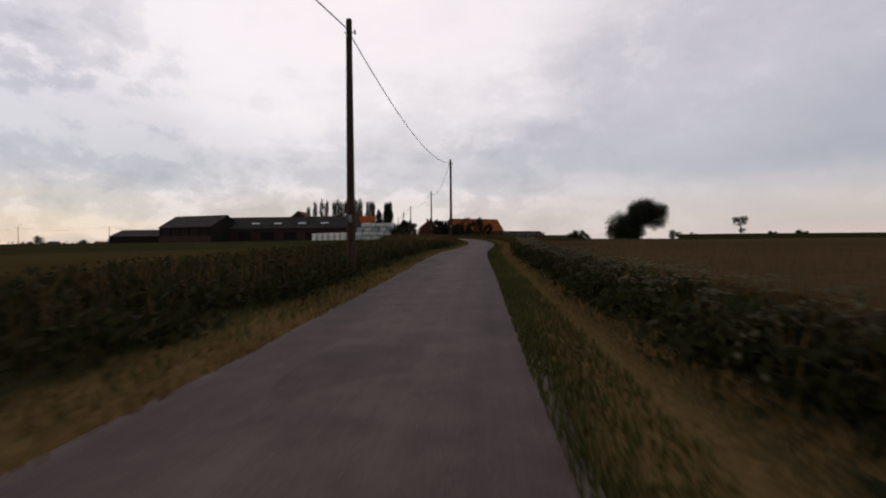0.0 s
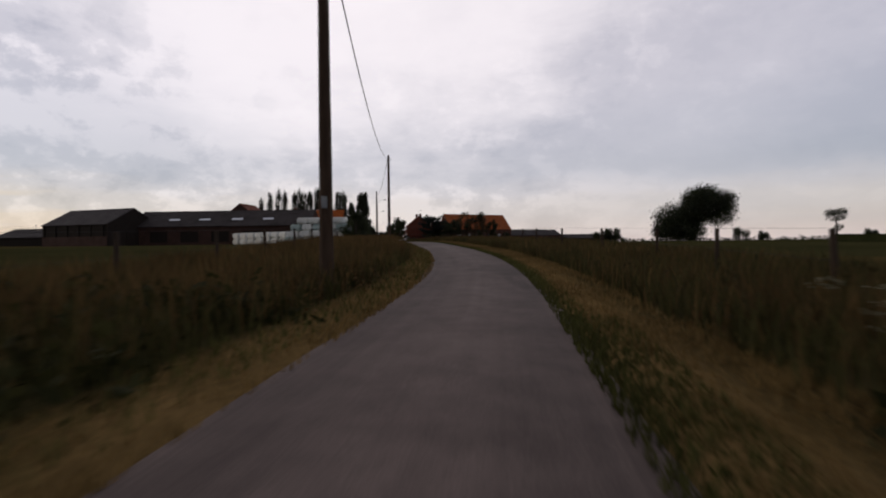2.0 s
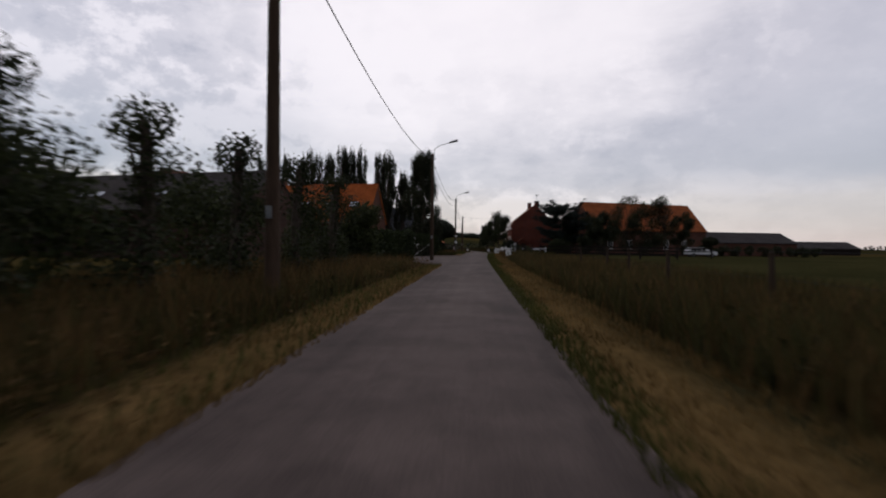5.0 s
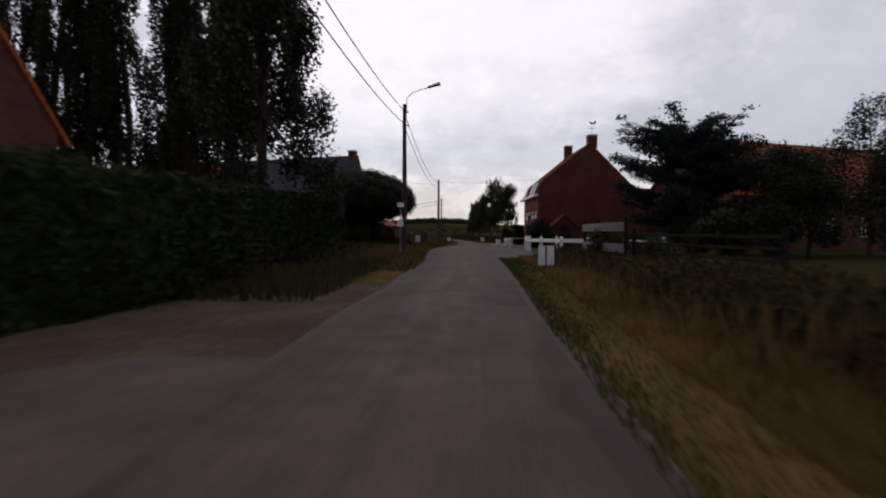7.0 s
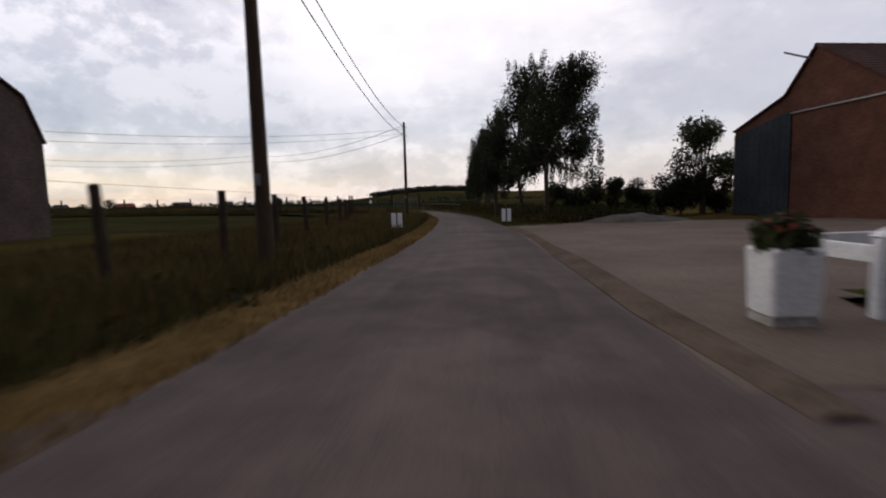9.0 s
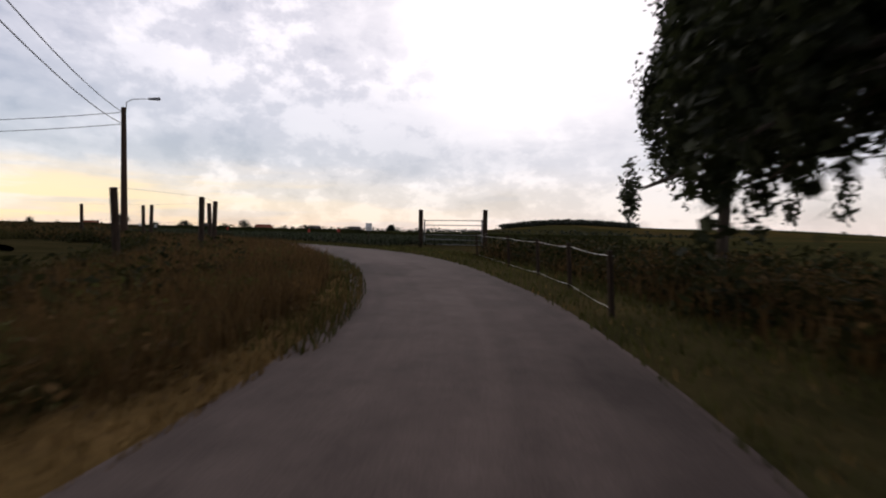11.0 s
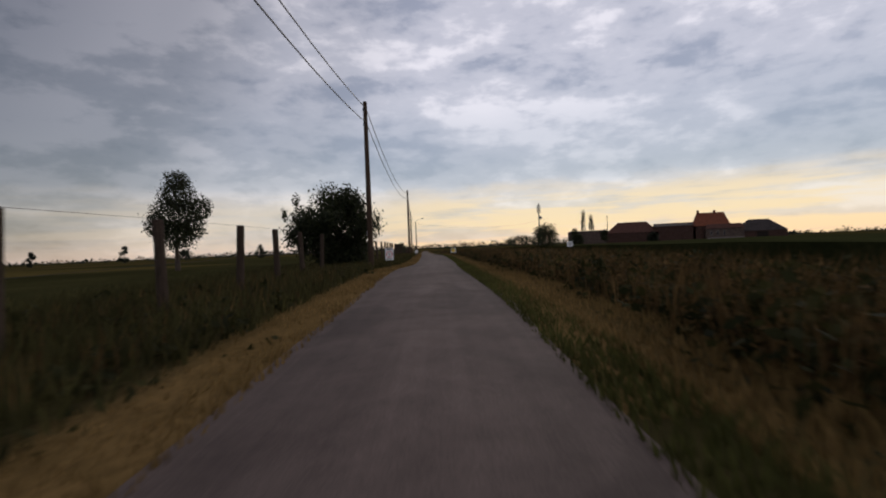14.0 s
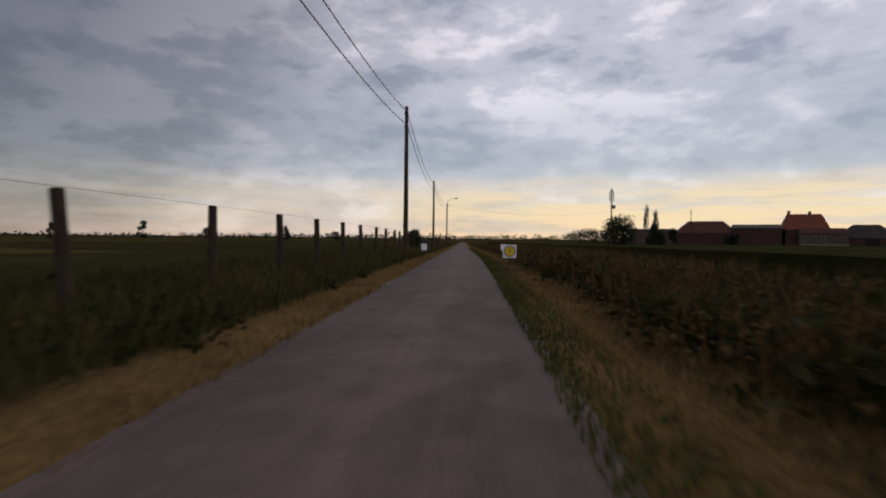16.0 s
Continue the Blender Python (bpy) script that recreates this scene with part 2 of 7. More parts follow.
asphalt("asphalt")
asphalt("asphalt_yard", False)
plain("pasture", (0.025, 0.025, 0.010), (0.047, 0.043, 0.017), 0.12, 1.0, 3.0, kind="World", spec=0.0)
plain("straw_field", (0.050, 0.034, 0.016), (0.082, 0.056, 0.027), 0.06, 1.0, 2.0, kind="World", spec=0.0)
plain("maize_top", (0.020, 0.023, 0.009), (0.036, 0.037, 0.015), 0.3, 1.0, 5.0, kind="World", spec=0.0)
def verge():
    """Mown straw beside the road passing into dark growth: u runs away from the road."""
    m, n, l, b = material("verge_soil", 1.0, 0, 0.0)
    v = coords(n, "World")
    s = n.new("ShaderNodeSeparateXYZ")
    l.new(coords(n, "UV"), s.inputs[0])
    a = noise_at(n, l, v, 0.8, 5.0, 0.6)
    f = noise_at(n, l, v, 11.0, 4.0, 0.65)
    w = n.new("ShaderNodeMath")
    w.operation = "MULTIPLY_ADD"
    l.new(a, w.inputs[0])
    w.inputs[1].default_value = 0.22
    l.new(s.outputs[0], w.inputs[2])
    straw = ramp(n, l, a, [(0.3, (0.072, 0.048, 0.018)), (0.7, (0.150, 0.095, 0.038))])
    green = ramp(n, l, a, [(0.3, (0.022, 0.021, 0.009)), (0.7, (0.045, 0.036, 0.016))])
    edge = ramp(n, l, w.outputs[0], [(0.40, 0.0), (0.53, 1.0)])
    c = blend(n, l, edge, straw, green)
    l.new(blend(n, l, 1.0, c, ramp(n, l, f, [(0.3, 0.6), (0.7, 1.2)]), "MULTIPLY"), b.inputs["Base Color"])
    bump(n, l, b, f, 0.8, 0.03)


verge()
plain("green_verge", (0.030, 0.028, 0.012), (0.062, 0.049, 0.021), 0.6, 1.0, 10.0, kind="World", spec=0.0)
plain("lawn_grass", (0.030, 0.036, 0.012), (0.055, 0.060, 0.020), 0.7, 1.0, 14.0, kind="World", spec=0.0)
plain("dirt", (0.062, 0.045, 0.033), (0.115, 0.083, 0.060), 0.7, 1.0, 10.0, kind="World", spec=0.02)
plain("old_board", (0.13, 0.12, 0.11), (0.24, 0.225, 0.21), 2.0, 0.85, 30.0, stretch=(0.6, 6, 6))
plain("fence_wire", (0.03, 0.03, 0.03), (0.05, 0.05, 0.05), 8.0, 0.9, 40.0, strength=0, spec=0.02)
plain("dusty_soil", (0.078, 0.056, 0.040), (0.135, 0.100, 0.074), 1.1, 1.0, 14.0, kind="World", spec=0.02)
plain("concrete_yard", (0.105, 0.080, 0.062), (0.165, 0.128, 0.10), 0.35, 0.9, 18.0, kind="World", spec=0.08)
plain("gravel", (0.045, 0.038, 0.032), (0.10, 0.085, 0.07), 1.5, 0.95, 14.0, kind="World", strength=0.8)
plain("pole_wood", (0.040, 0.026, 0.018), (0.072, 0.047, 0.032), 3.0, 0.85, 30.0, stretch=(6, 6, 0.5), spec=0.08)
plain("post_wood", (0.026, 0.019, 0.014), (0.058, 0.041, 0.030), 5.0, 0.9, 40.0, stretch=(5, 5, 0.6), spec=0.08)
plain("dark_timber", (0.013, 0.010, 0.009), (0.028, 0.022, 0.018), 3.0, 0.85, 20.0, stretch=(5, 5, 0.5), spec=0.08)
plain("bark", (0.035, 0.026, 0.019), (0.07, 0.052, 0.038), 5.0, 0.95, 25.0, strength=0.8)
plain("cable", (0.012, 0.012, 0.013), (0.02, 0.02, 0.02), 5.0, 0.5, 30.0, strength=0)
plain("steel", (0.22, 0.23, 0.24), (0.34, 0.35, 0.36), 8.0, 0.45, 40.0, metal=0.9, strength=0.1)
plain("lamp_grey", (0.10, 0.105, 0.11), (0.16, 0.165, 0.17), 8.0, 0.5, 40.0, strength=0.1)
plain("white_paint", (0.66, 0.67, 0.68), (0.80, 0.80, 0.80), 3.0, 0.5, 25.0, strength=0.1)
plain("white_wrap", (0.54, 0.56, 0.53), (0.74, 0.74, 0.70), 1.5, 0.35, 8.0, strength=0.5)
plain("green_wrap", (0.28, 0.36, 0.34), (0.42, 0.50, 0.47), 1.5, 0.35, 8.0, strength=0.5)
plain("sign_white", (0.70, 0.70, 0.70), (0.80, 0.80, 0.79), 5.0, 0.4, 30.0, strength=0)
plain("sign_red", (0.45, 0.035, 0.03), (0.55, 0.05, 0.04), 5.0, 0.4, 30.0, strength=0)
plain("sign_yellow", (0.62, 0.42, 0.02), (0.72, 0.50, 0.04), 5.0, 0.4, 30.0, strength=0)
plain("sign_black", (0.015, 0.015, 0.016), (0.025, 0.025, 0.026), 5.0, 0.4, 30.0, strength=0)
plain("roof_orange", (0.24, 0.060, 0.013), (0.39, 0.102, 0.024), 0.9, 0.75, 9.0, strength=0.3, spec=0.08)
plain("roof_worn_orange", (0.17, 0.048, 0.014), (0.30, 0.084, 0.023), 0.9, 0.78, 9.0, strength=0.3, spec=0.08)
plain("roof_old_orange", (0.13, 0.042, 0.016), (0.24, 0.078, 0.027), 0.9, 0.8, 9.0, strength=0.3, spec=0.08)
plain("roof_red", (0.10, 0.034, 0.020), (0.17, 0.058, 0.032), 0.9, 0.8, 9.0, strength=0.3, spec=0.08)
plain("roof_dark", (0.046, 0.024, 0.019), (0.085, 0.042, 0.032), 0.9, 0.8, 9.0, strength=0.3, spec=0.06)
plain("roof_slate", (0.030, 0.032, 0.040), (0.055, 0.058, 0.068), 0.9, 0.6, 9.0, strength=0.3, spec=0.08)
plain("roof_sheet", (0.024, 0.020, 0.020), (0.046, 0.039, 0.037), 0.5, 0.7, 5.0, strength=0.2, spec=0.08)
plain("wall_sheet", (0.020, 0.024, 0.030), (0.036, 0.042, 0.052), 0.5, 0.55, 6.0, strength=0.2, spec=0.08)
plain("stone_trim", (0.30, 0.28, 0.26), (0.42, 0.40, 0.37), 3.0, 0.8, 25.0)
plain("render_grey", (0.14, 0.12, 0.11), (0.21, 0.185, 0.17), 0.6, 0.9, 12.0, spec=0.08)
plain("shutter_white", (0.60, 0.60, 0.60), (0.74, 0.74, 0.73), 3.0, 0.5, 25.0, strength=0.1)
plain("frame_brown", (0.022, 0.013, 0.009), (0.04, 0.024, 0.017), 3.0, 0.75, 25.0, strength=0.1, spec=0.08)
plain("skylight_pane", (0.48, 0.52, 0.58), (0.60, 0.63, 0.68), 3.0, 0.12, 9.0, strength=0, spec=0.8)
plain("tape_white", (0.65, 0.62, 0.60), (0.80, 0.78, 0.76), 9.0, 0.4, 30.0, strength=0)
plain("petal_white", (0.62, 0.60, 0.54), (0.80, 0.78, 0.72), 9.0, 0.6, 30.0, strength=0)
brickwork("brick_red", (0.105, 0.027, 0.017), (0.155, 0.041, 0.024), (0.075, 0.048, 0.040))
brickwork("brick_brown", (0.078, 0.031, 0.020), (0.118, 0.048, 0.031), (0.072, 0.052, 0.044))
brickwork("brick_grey", (0.060, 0.042, 0.035), (0.092, 0.066, 0.054), (0.075, 0.06, 0.052))
brickwork("brick_dark", (0.040, 0.022, 0.017), (0.066, 0.034, 0.026), (0.05, 0.036, 0.03))
leafy("grass_green", (0.040, 0.044, 0.012), (0.090, 0.088, 0.026), 0.9)
leafy("grass_straw", (0.095, 0.062, 0.021), (0.235, 0.152, 0.058), 0.9)
leafy("grass_rust", (0.052, 0.032, 0.013), (0.135, 0.082, 0.032), 0.9)
leafy("grass_deep", (0.024, 0.024, 0.008), (0.072, 0.064, 0.022), 0.9)
leafy("grass_olive", (0.060, 0.044, 0.016), (0.16, 0.108, 0.040), 0.9)
leafy("weed_dark", (0.013, 0.015, 0.005), (0.040, 0.039, 0.013), 0.9)
leafy("weed_pale", (0.045, 0.045, 0.022), (0.135, 0.122, 0.068), 0.9)
leafy("umbel", (0.11, 0.105, 0.065), (0.20, 0.185, 0.12))
leafy("leaf_dark", (0.012, 0.016, 0.007), (0.034, 0.040, 0.016))
leafy("leaf_mid", (0.020, 0.028, 0.009), (0.055, 0.064, 0.022))
leafy("leaf_poplar", (0.014, 0.018, 0.010), (0.042, 0.046, 0.024))
leafy("leaf_cedar", (0.008, 0.013, 0.011), (0.024, 0.034, 0.028))
leafy("leaf_cabbage", (0.020, 0.027, 0.012), (0.050, 0.060, 0.029), 0.8, 0.15)
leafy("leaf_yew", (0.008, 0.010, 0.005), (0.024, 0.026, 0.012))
leafy("leaf_hedge", (0.012, 0.018, 0.007), (0.032, 0.042, 0.014))
leafy("leaf_far", (0.014, 0.018, 0.012), (0.026, 0.032, 0.02))
leafy("petal_red", (0.18, 0.03, 0.03), (0.32, 0.06, 0.05))

gb = material("glass_dark", 0.14, 0.0, 0.35)[3]
gb.inputs["Base Color"].default_value = (0.02, 0.022, 0.026, 1)

# large fields of slightly different growth across the open land
pm = MATS["pasture"].node_tree
fields_tint = pm.nodes.new("ShaderNodeTexVoronoi")
fields_tint.inputs["Scale"].default_value = 0.011
pm.links.new(pm.nodes.new("ShaderNodeNewGeometry").outputs["Position"], fields_tint.inputs["Vector"])
pb = pm.nodes["Principled BSDF"]
was = pb.inputs["Base Color"].links[0].from_socket
sepf = pm.nodes.new("ShaderNodeSeparateColor")
pm.links.new(fields_tint.outputs["Color"], sepf.inputs[0])
tint = ramp(pm.nodes, pm.links, sepf.outputs[0], [(0.0, (0.8, 0.8, 0.8)), (0.45, (1.0, 1.0, 1.0)), (0.7, (1.5, 1.15, 1.1)), (1.0, (1.9, 1.6, 1.3))])
pm.links.new(blend(pm.nodes, pm.links, 1.0, was, tint, "MULTIPLY"), pb.inputs["Base Color"])

# single bricks, each with a tone of its own
_, bn, bl, bb = material("brick_piece", 0.88)
br = bn.new("ShaderNodeObjectInfo").outputs["Random"]
bc = ramp(bn, bl, br, [(0.0, (0.085, 0.022, 0.014)), (0.5, (0.125, 0.033, 0.020)), (0.85, (0.165, 0.046, 0.027)), (1.0, (0.10, 0.040, 0.032))])
bf = noise_at(bn, bl, coords(bn, "World"), 30.0, 4.0, 0.6)
bl.new(blend(bn, bl, 1.0, bc, ramp(bn, bl, bf, [(0.3, 0.7), (0.7, 1.2)]), "MULTIPLY"), bb.inputs["Base Color"])
bump(bn, bl, bb, bf, 0.5, 0.004)

# ---------------------------------------------------------------- mesh helpers
rng = np.random.default_rng(7)


def uv_box(me):
    uv = me.uv_layers.new(name="UVMap")
    for p in me.polygons:
        a = max(range(3), key=lambda i: abs(p.normal[i]))
        for li in p.loop_indices:
            c = me.vertices[me.loops[li].vertex_index].co
            uv.data[li].uv = ((c.y, c.z), (c.x, c.z), (c.x, c.y))[a]


def mesh(name, verts, faces, mat, smooth=False, box=False):
    me = bpy.data.meshes.new(name)
    me.from_pydata([tuple(v) for v in verts], [], [tuple(f) for f in faces])
    me.materials.append(MATS[mat])
    if smooth:
        me.polygons.foreach_set("use_smooth", [True] * len(me.polygons))
    if box:
        uv_box(me)
    me.update()
    return me


def part(name, bm, mat, parent=None, label="", smooth=False):
    """A bmesh as one mesh object, under a thing or a part."""
    me = bpy.data.meshes.new(name)
    bmesh.ops.recalc_face_normals(bm, faces=bm.faces)
    bm.to_mesh(me)
    bm.free()
    me.materials.append(MATS[mat])
    if smooth:
        me.polygons.foreach_set("use_smooth", [True] * len(me.polygons))
    uv_box(me)
    ob = new(name, me)
    ob.parent = parent
    return tagged(ob, label)


def thing(name, x, y, z, turn, label, category, group="", kind=""):
    ob = new(name)
    ob.matrix_world = pose(x, y, z, 0, 0, turn)
    ob.empty_display_size = 0.3
    return tagged(ob, label, category, group, kind)


def box(x0, y0, z0, x1, y1, z1, bm=None, bev=0.0):
    bm = bm or bmesh.new()
    r = bmesh.ops.create_cube(bm, size=1.0)
    for v in r["verts"]:
        v.co = Vector((x0 + (v.co.x + 0.5) * (x1 - x0), y0 + (v.co.y + 0.5) * (y1 - y0), z0 + (v.co.z + 0.5) * (z1 - z0)))
    if bev:
        bmesh.ops.bevel(bm, geom=[e for e in bm.edges if all(v in r["verts"] for v in e.verts)], offset=bev, segments=1, affect="EDGES")
    return bm


def rod(a, b, r0, r1=None, seg=8, bm=None):
    """A tapered rod from a to b."""
    bm = bm or bmesh.new()
    a, b = Vector(a), Vector(b)
    d = b - a
    q = d.to_track_quat("Z", "Y").to_matrix().to_4x4()
    bmesh.ops.create_cone(bm, cap_ends=True, segments=seg, radius1=r0, radius2=r0 if r1 is None else r1, depth=d.length,
                          matrix=Matrix.Translation((a + b) / 2) @ q)
    return bm


def prism(outline, y0, y1, bm=None):
    """A closed outline in x and z, drawn out along y."""
    bm = bm or bmesh.new()
    a = [bm.verts.new((x, y0, z)) for x, z in outline]
    b = [bm.verts.new((x, y1, z)) for x, z in outline]
    bm.faces.new(a)
    bm.faces.new(b[::-1])
    for i in range(len(outline)):
        j = (i + 1) % len(outline)
        bm.faces.new((a[j], a[i], b[i], b[j]))
    return bm


# ---------------------------------------------------------------- the road's line
ROAD = [  # x, y, height, half width
    (-9, -160, -0.4, 1.65), (-4.5, -60, -0.1, 1.65),
    (-1.00, 0.07, 0.00, 1.65), (0.05, 16.41, 0.22, 1.80), (1.21, 31.37, 0.70, 1.68), (2.77, 42.19, 0.96, 1.55),
    (4.30, 57.39, 1.34, 1.50), (4.05, 68.0, 1.72, 1.52), (1.73, 85.51, 2.22, 1.60), (-0.08, 97.67, 2.38, 1.64),
    (-3.85, 122.27, 2.45, 1.66), (-9.17, 159.74, 2.52, 1.66), (-10.80, 173.12, 2.58, 1.61), (-12.38, 186.86, 2.63, 1.66),
    (-14.62, 200.64, 2.58, 2.0), (-16.20, 214.72, 2.37, 2.20), (-17.50, 228.56, 2.10, 2.17), (-20.50, 251.05, 1.92, 2.00),
    (-25.98, 275.0, 1.83, 1.90), (-31.0, 283.0, 2.08, 1.90), (-36.0, 287.9, 2.20, 2.20), (-42.0, 291.9, 2.24, 2.25),
    (-50.0, 294.6, 2.30, 2.35), (-57.2, 294.2, 2.38, 1.98), (-65.49, 291.25, 2.58, 1.55), (-78.0, 286.0, 2.82, 1.66),
    (-90.38, 280.45, 2.92, 1.66), (-102.65, 275.5, 2.77, 1.58), (-127.6, 264.4, 2.80, 1.60), (-160, 249.4, 2.50, 1.60), (-230, 217, 1.9, 1.60),
    (-420, 130, 1.2, 1.60)]


def spline(rows, step):
    """The rows joined by a smooth curve, cut at even steps."""
    p = np.array(rows, float)
    t = np.r_[0, np.cumsum(np.sqrt(np.hypot(*np.diff(p[:, :2], axis=0).T)))]
    m = np.gradient(p, t, axis=0)
    out = []
    for i in range(len(p) - 1):
        h = t[i + 1] - t[i]
        u = np.linspace(0, 1, 60, endpoint=False)[:, None]
        out.append((2 * u**3 - 3 * u**2 + 1) * p[i] + (u**3 - 2 * u**2 + u) * h * m[i] + (3 * u**2 - 2 * u**3) * p[i + 1] + (u**3 - u**2) * h * m[i + 1])
    c = np.concatenate(out)
    s = np.r_[0, np.cumsum(np.hypot(*np.diff(c[:, :2], axis=0).T))]
    ss = np.arange(0, s[-1], step)
    return ss, np.stack([np.interp(ss, s, c[:, k]) for k in range(c.shape[1])], 1)


SS, LINE = spline(ROAD, 1.0)
TAN = np.gradient(LINE[:, :2], axis=0)
TAN /= np.hypot(*TAN.T)[:, None]
S0 = float(SS[np.argmin(np.hypot(LINE[:, 0] + 1.0, LINE[:, 1]))])     # station of the start


def station(s, d):
    """The place d metres to the left of the road's middle at station s from the start (arrays)."""
    s = np.asarray(s, float) + S0
    x, y, z, w = (np.interp(s, SS, LINE[:, k]) for k in range(4))
    tx, ty = np.interp(s, SS, TAN[:, 0]), np.interp(s, SS, TAN[:, 1])
    k = np.hypot(tx, ty)
    return x - ty / k * d, y + tx / k * d, z, w


def s_of(x, y):
    """Station and offset of a place."""
    i = int(np.argmin((LINE[:, 0] - x) ** 2 + (LINE[:, 1] - y) ** 2))
    return float(SS[i] - S0), float((x - LINE[i, 0]) * -TAN[i, 1] + (y - LINE[i, 1]) * TAN[i, 0])


LP = LINE[::6]


def land(x, y):
    """Height of the open ground."""
    x, y = np.asarray(x, float), np.asarray(y, float)
    sh = x.shape
    x, y = x.ravel(), y.ravel()
    d2 = (x[:, None] - LP[None, :, 0]) ** 2 + (y[:, None] - LP[None, :, 1]) ** 2
    w = 1 / (d2 + 30) ** 1.6
    z = (w * LP[None, :, 2]).sum(1) / w.sum(1)
    far = np.sqrt(d2.min(1))
    z = z + np.clip(far - 12, 0, 60) / 60 * 0.25 * np.sin(x * 0.021 + 1.3) * np.cos(y * 0.017)
    keep = np.exp(-((np.maximum(far - 250, 0)) / 300) ** 2)
    return (z * keep + 1.6 * (1 - keep)).reshape(sh)


def gz(x, y):
    return float(land(np.array([x]), np.array([y]))[0])


def near_road(x, y):
    d = np.sqrt(((x.ravel()[:, None] - LINE[None, ::2, 0]) ** 2 + (y.ravel()[:, None] - LINE[None, ::2, 1]) ** 2).min(1))
    return d.reshape(x.shape)


# ---------------------------------------------------------------- ground
def axis(lo, hi, step, reach):
    core = np.arange(lo, hi + 0.1, step)
    g = np.cumsum(step * 1.28 ** np.arange(1, 60))
    g = g[g < reach]
    return np.r_[lo - g[::-1], core, hi + g]


gx, gy = axis(-240, 130, 5.0, 3200), axis(-50, 340, 5.0, 3200)
GX, GY = np.meshgrid(gx, gy, indexing="ij")
GZ = land(GX, GY)
dr = near_road(GX, GY)
GZ = GZ - 0.55 * np.clip((16 - dr) / 6, 0, 1)
nx, ny = GX.shape
idx = np.arange(nx * ny).reshape(nx, ny)
q = np.stack([idx[:-1, :-1], idx[1:, :-1], idx[1:, 1:], idx[:-1, 1:]], -1).reshape(-1, 4)
ground = new("ground", mesh("ground", np.stack([GX, GY, GZ], -1).reshape(-1, 3).tolist(), q.tolist(), "pasture", True))
tagged(ground, "dark green open farmland under an overcast evening sky", "ground", kind="structure")


def ribbon(name, s, offs, lifts, mat, label, category, kind="structure", smooth=True, wob=0.0, blend_out=False, ease=0.0):
    """A strip along the road: at each station a row of points at the offsets, from the road's edge, and heights given by functions."""
    rows = []
    for k, (o, h) in enumerate(zip(offs, lifts)):
        side = np.sign(o[0])
        x, y, z, w = station(s, 0)
        d = o[1] + (w * side if o[2] else 0)
        if wob and k in (0, len(offs) - 1):
            d = d + wob * np.interp(s, s[::3], rng.uniform(-1, 1, len(s[::3])))
        x, y, _, _ = station(s, d)
        if ease:
            h = -0.07 + (h + 0.07) * np.clip(np.minimum(s - s[0], s[-1] - s) / ease, 0, 1)
        zz = z + h if not (blend_out and k in blend_out) else land(x, y) + h
        rows.append(np.stack([x, y, zz], -1))
    v = np.stack(rows, 1)
    n, m = v.shape[:2]
    ii = np.arange(n * m).reshape(n, m)
    f = np.stack([ii[:-1, :-1], ii[1:, :-1], ii[1:, 1:], ii[:-1, 1:]], -1).reshape(-1, 4)
    me = mesh(name, v.reshape(-1, 3).tolist(), f.tolist(), mat, smooth)
    uv = me.uv_layers.new(name="UVMap")
    li = np.array([l.vertex_index for l in me.loops])
    uu = np.stack([(li % m) / (m - 1), s[li // m] / 4.0], -1).astype(np.float32)
    uv.data.foreach_set("uv", uu.ravel())
    ob = new(name, me)
    return tagged(ob, label, category, kind=kind)


S_END = float(SS[-1] - S0) - 2
RS = np.arange(-150, S_END, 1.0)
road = ribbon("road", RS, [(-1, -0.0, 1), (-1, -0.0 + 0.25, 1), (1, 0.0, 0), (1, -0.25, 1), (1, 0.0, 1)], [0.0, 0.012, 0.045, 0.012, 0.0],
              "asphalt", "narrow worn grey-brown asphalt country lane", "road", wob=0.07)
for side, s_a, s_b, vm in ((1, -150, 150.5, "verge_soil"), (1, 149.5, 182.5, "dirt"), (1, 181.5, 219.0, "verge_soil"), (1, 217.5, 226.0, "dirt"),
                             (1, 225.0, S_END, "verge_soil"), (-1, -150, 190.5, "verge_soil"), (-1, 189.5, 254.0, "dirt"), (-1, 253.0, 334.0, "green_verge"), (-1, 333.0, S_END, "verge_soil")):
    offs = [(side, side * o, 1) for o in (-0.25, 0.25, 0.9, 1.6, 3.0, 6.0, 10.0)]
    RV = np.arange(s_a, s_b, 1.0)
    ribbon("verge", RV, offs, [-0.06] + [-0.03] * 6 if vm == "dirt" else [-0.06, 0.03, 0.05, -0.02 if side < 0 else 0.05, -0.05, -0.06, -0.04], vm,
                 "dry grassy roadside verge of straw-coloured mown grass" if vm == "verge_soil" else "short green grass verge beside the crop" if vm == "green_verge" else "bare brown dirt shoulder strewn with dry leaves", "verge", blend_out=(4, 5, 6), ease=3.0)

# ---------------------------------------------------------------- plants
def soup(name, v, f, mat):
    me = bpy.data.meshes.new(name)
    v = np.asarray(v, np.float32)
    f = np.asarray(f, np.int32)
    k = f.shape[1]
    me.vertices.add(len(v))
    me.vertices.foreach_set("co", v.ravel())
    me.loops.add(f.size)
    me.loops.foreach_set("vertex_index", f.ravel())
    me.polygons.add(len(f))
    me.polygons.foreach_set("loop_start", np.arange(0, f.size, k, dtype=np.int32))
    me.materials.append(MATS[mat])
    me.update(calc_edges=True)
    return me


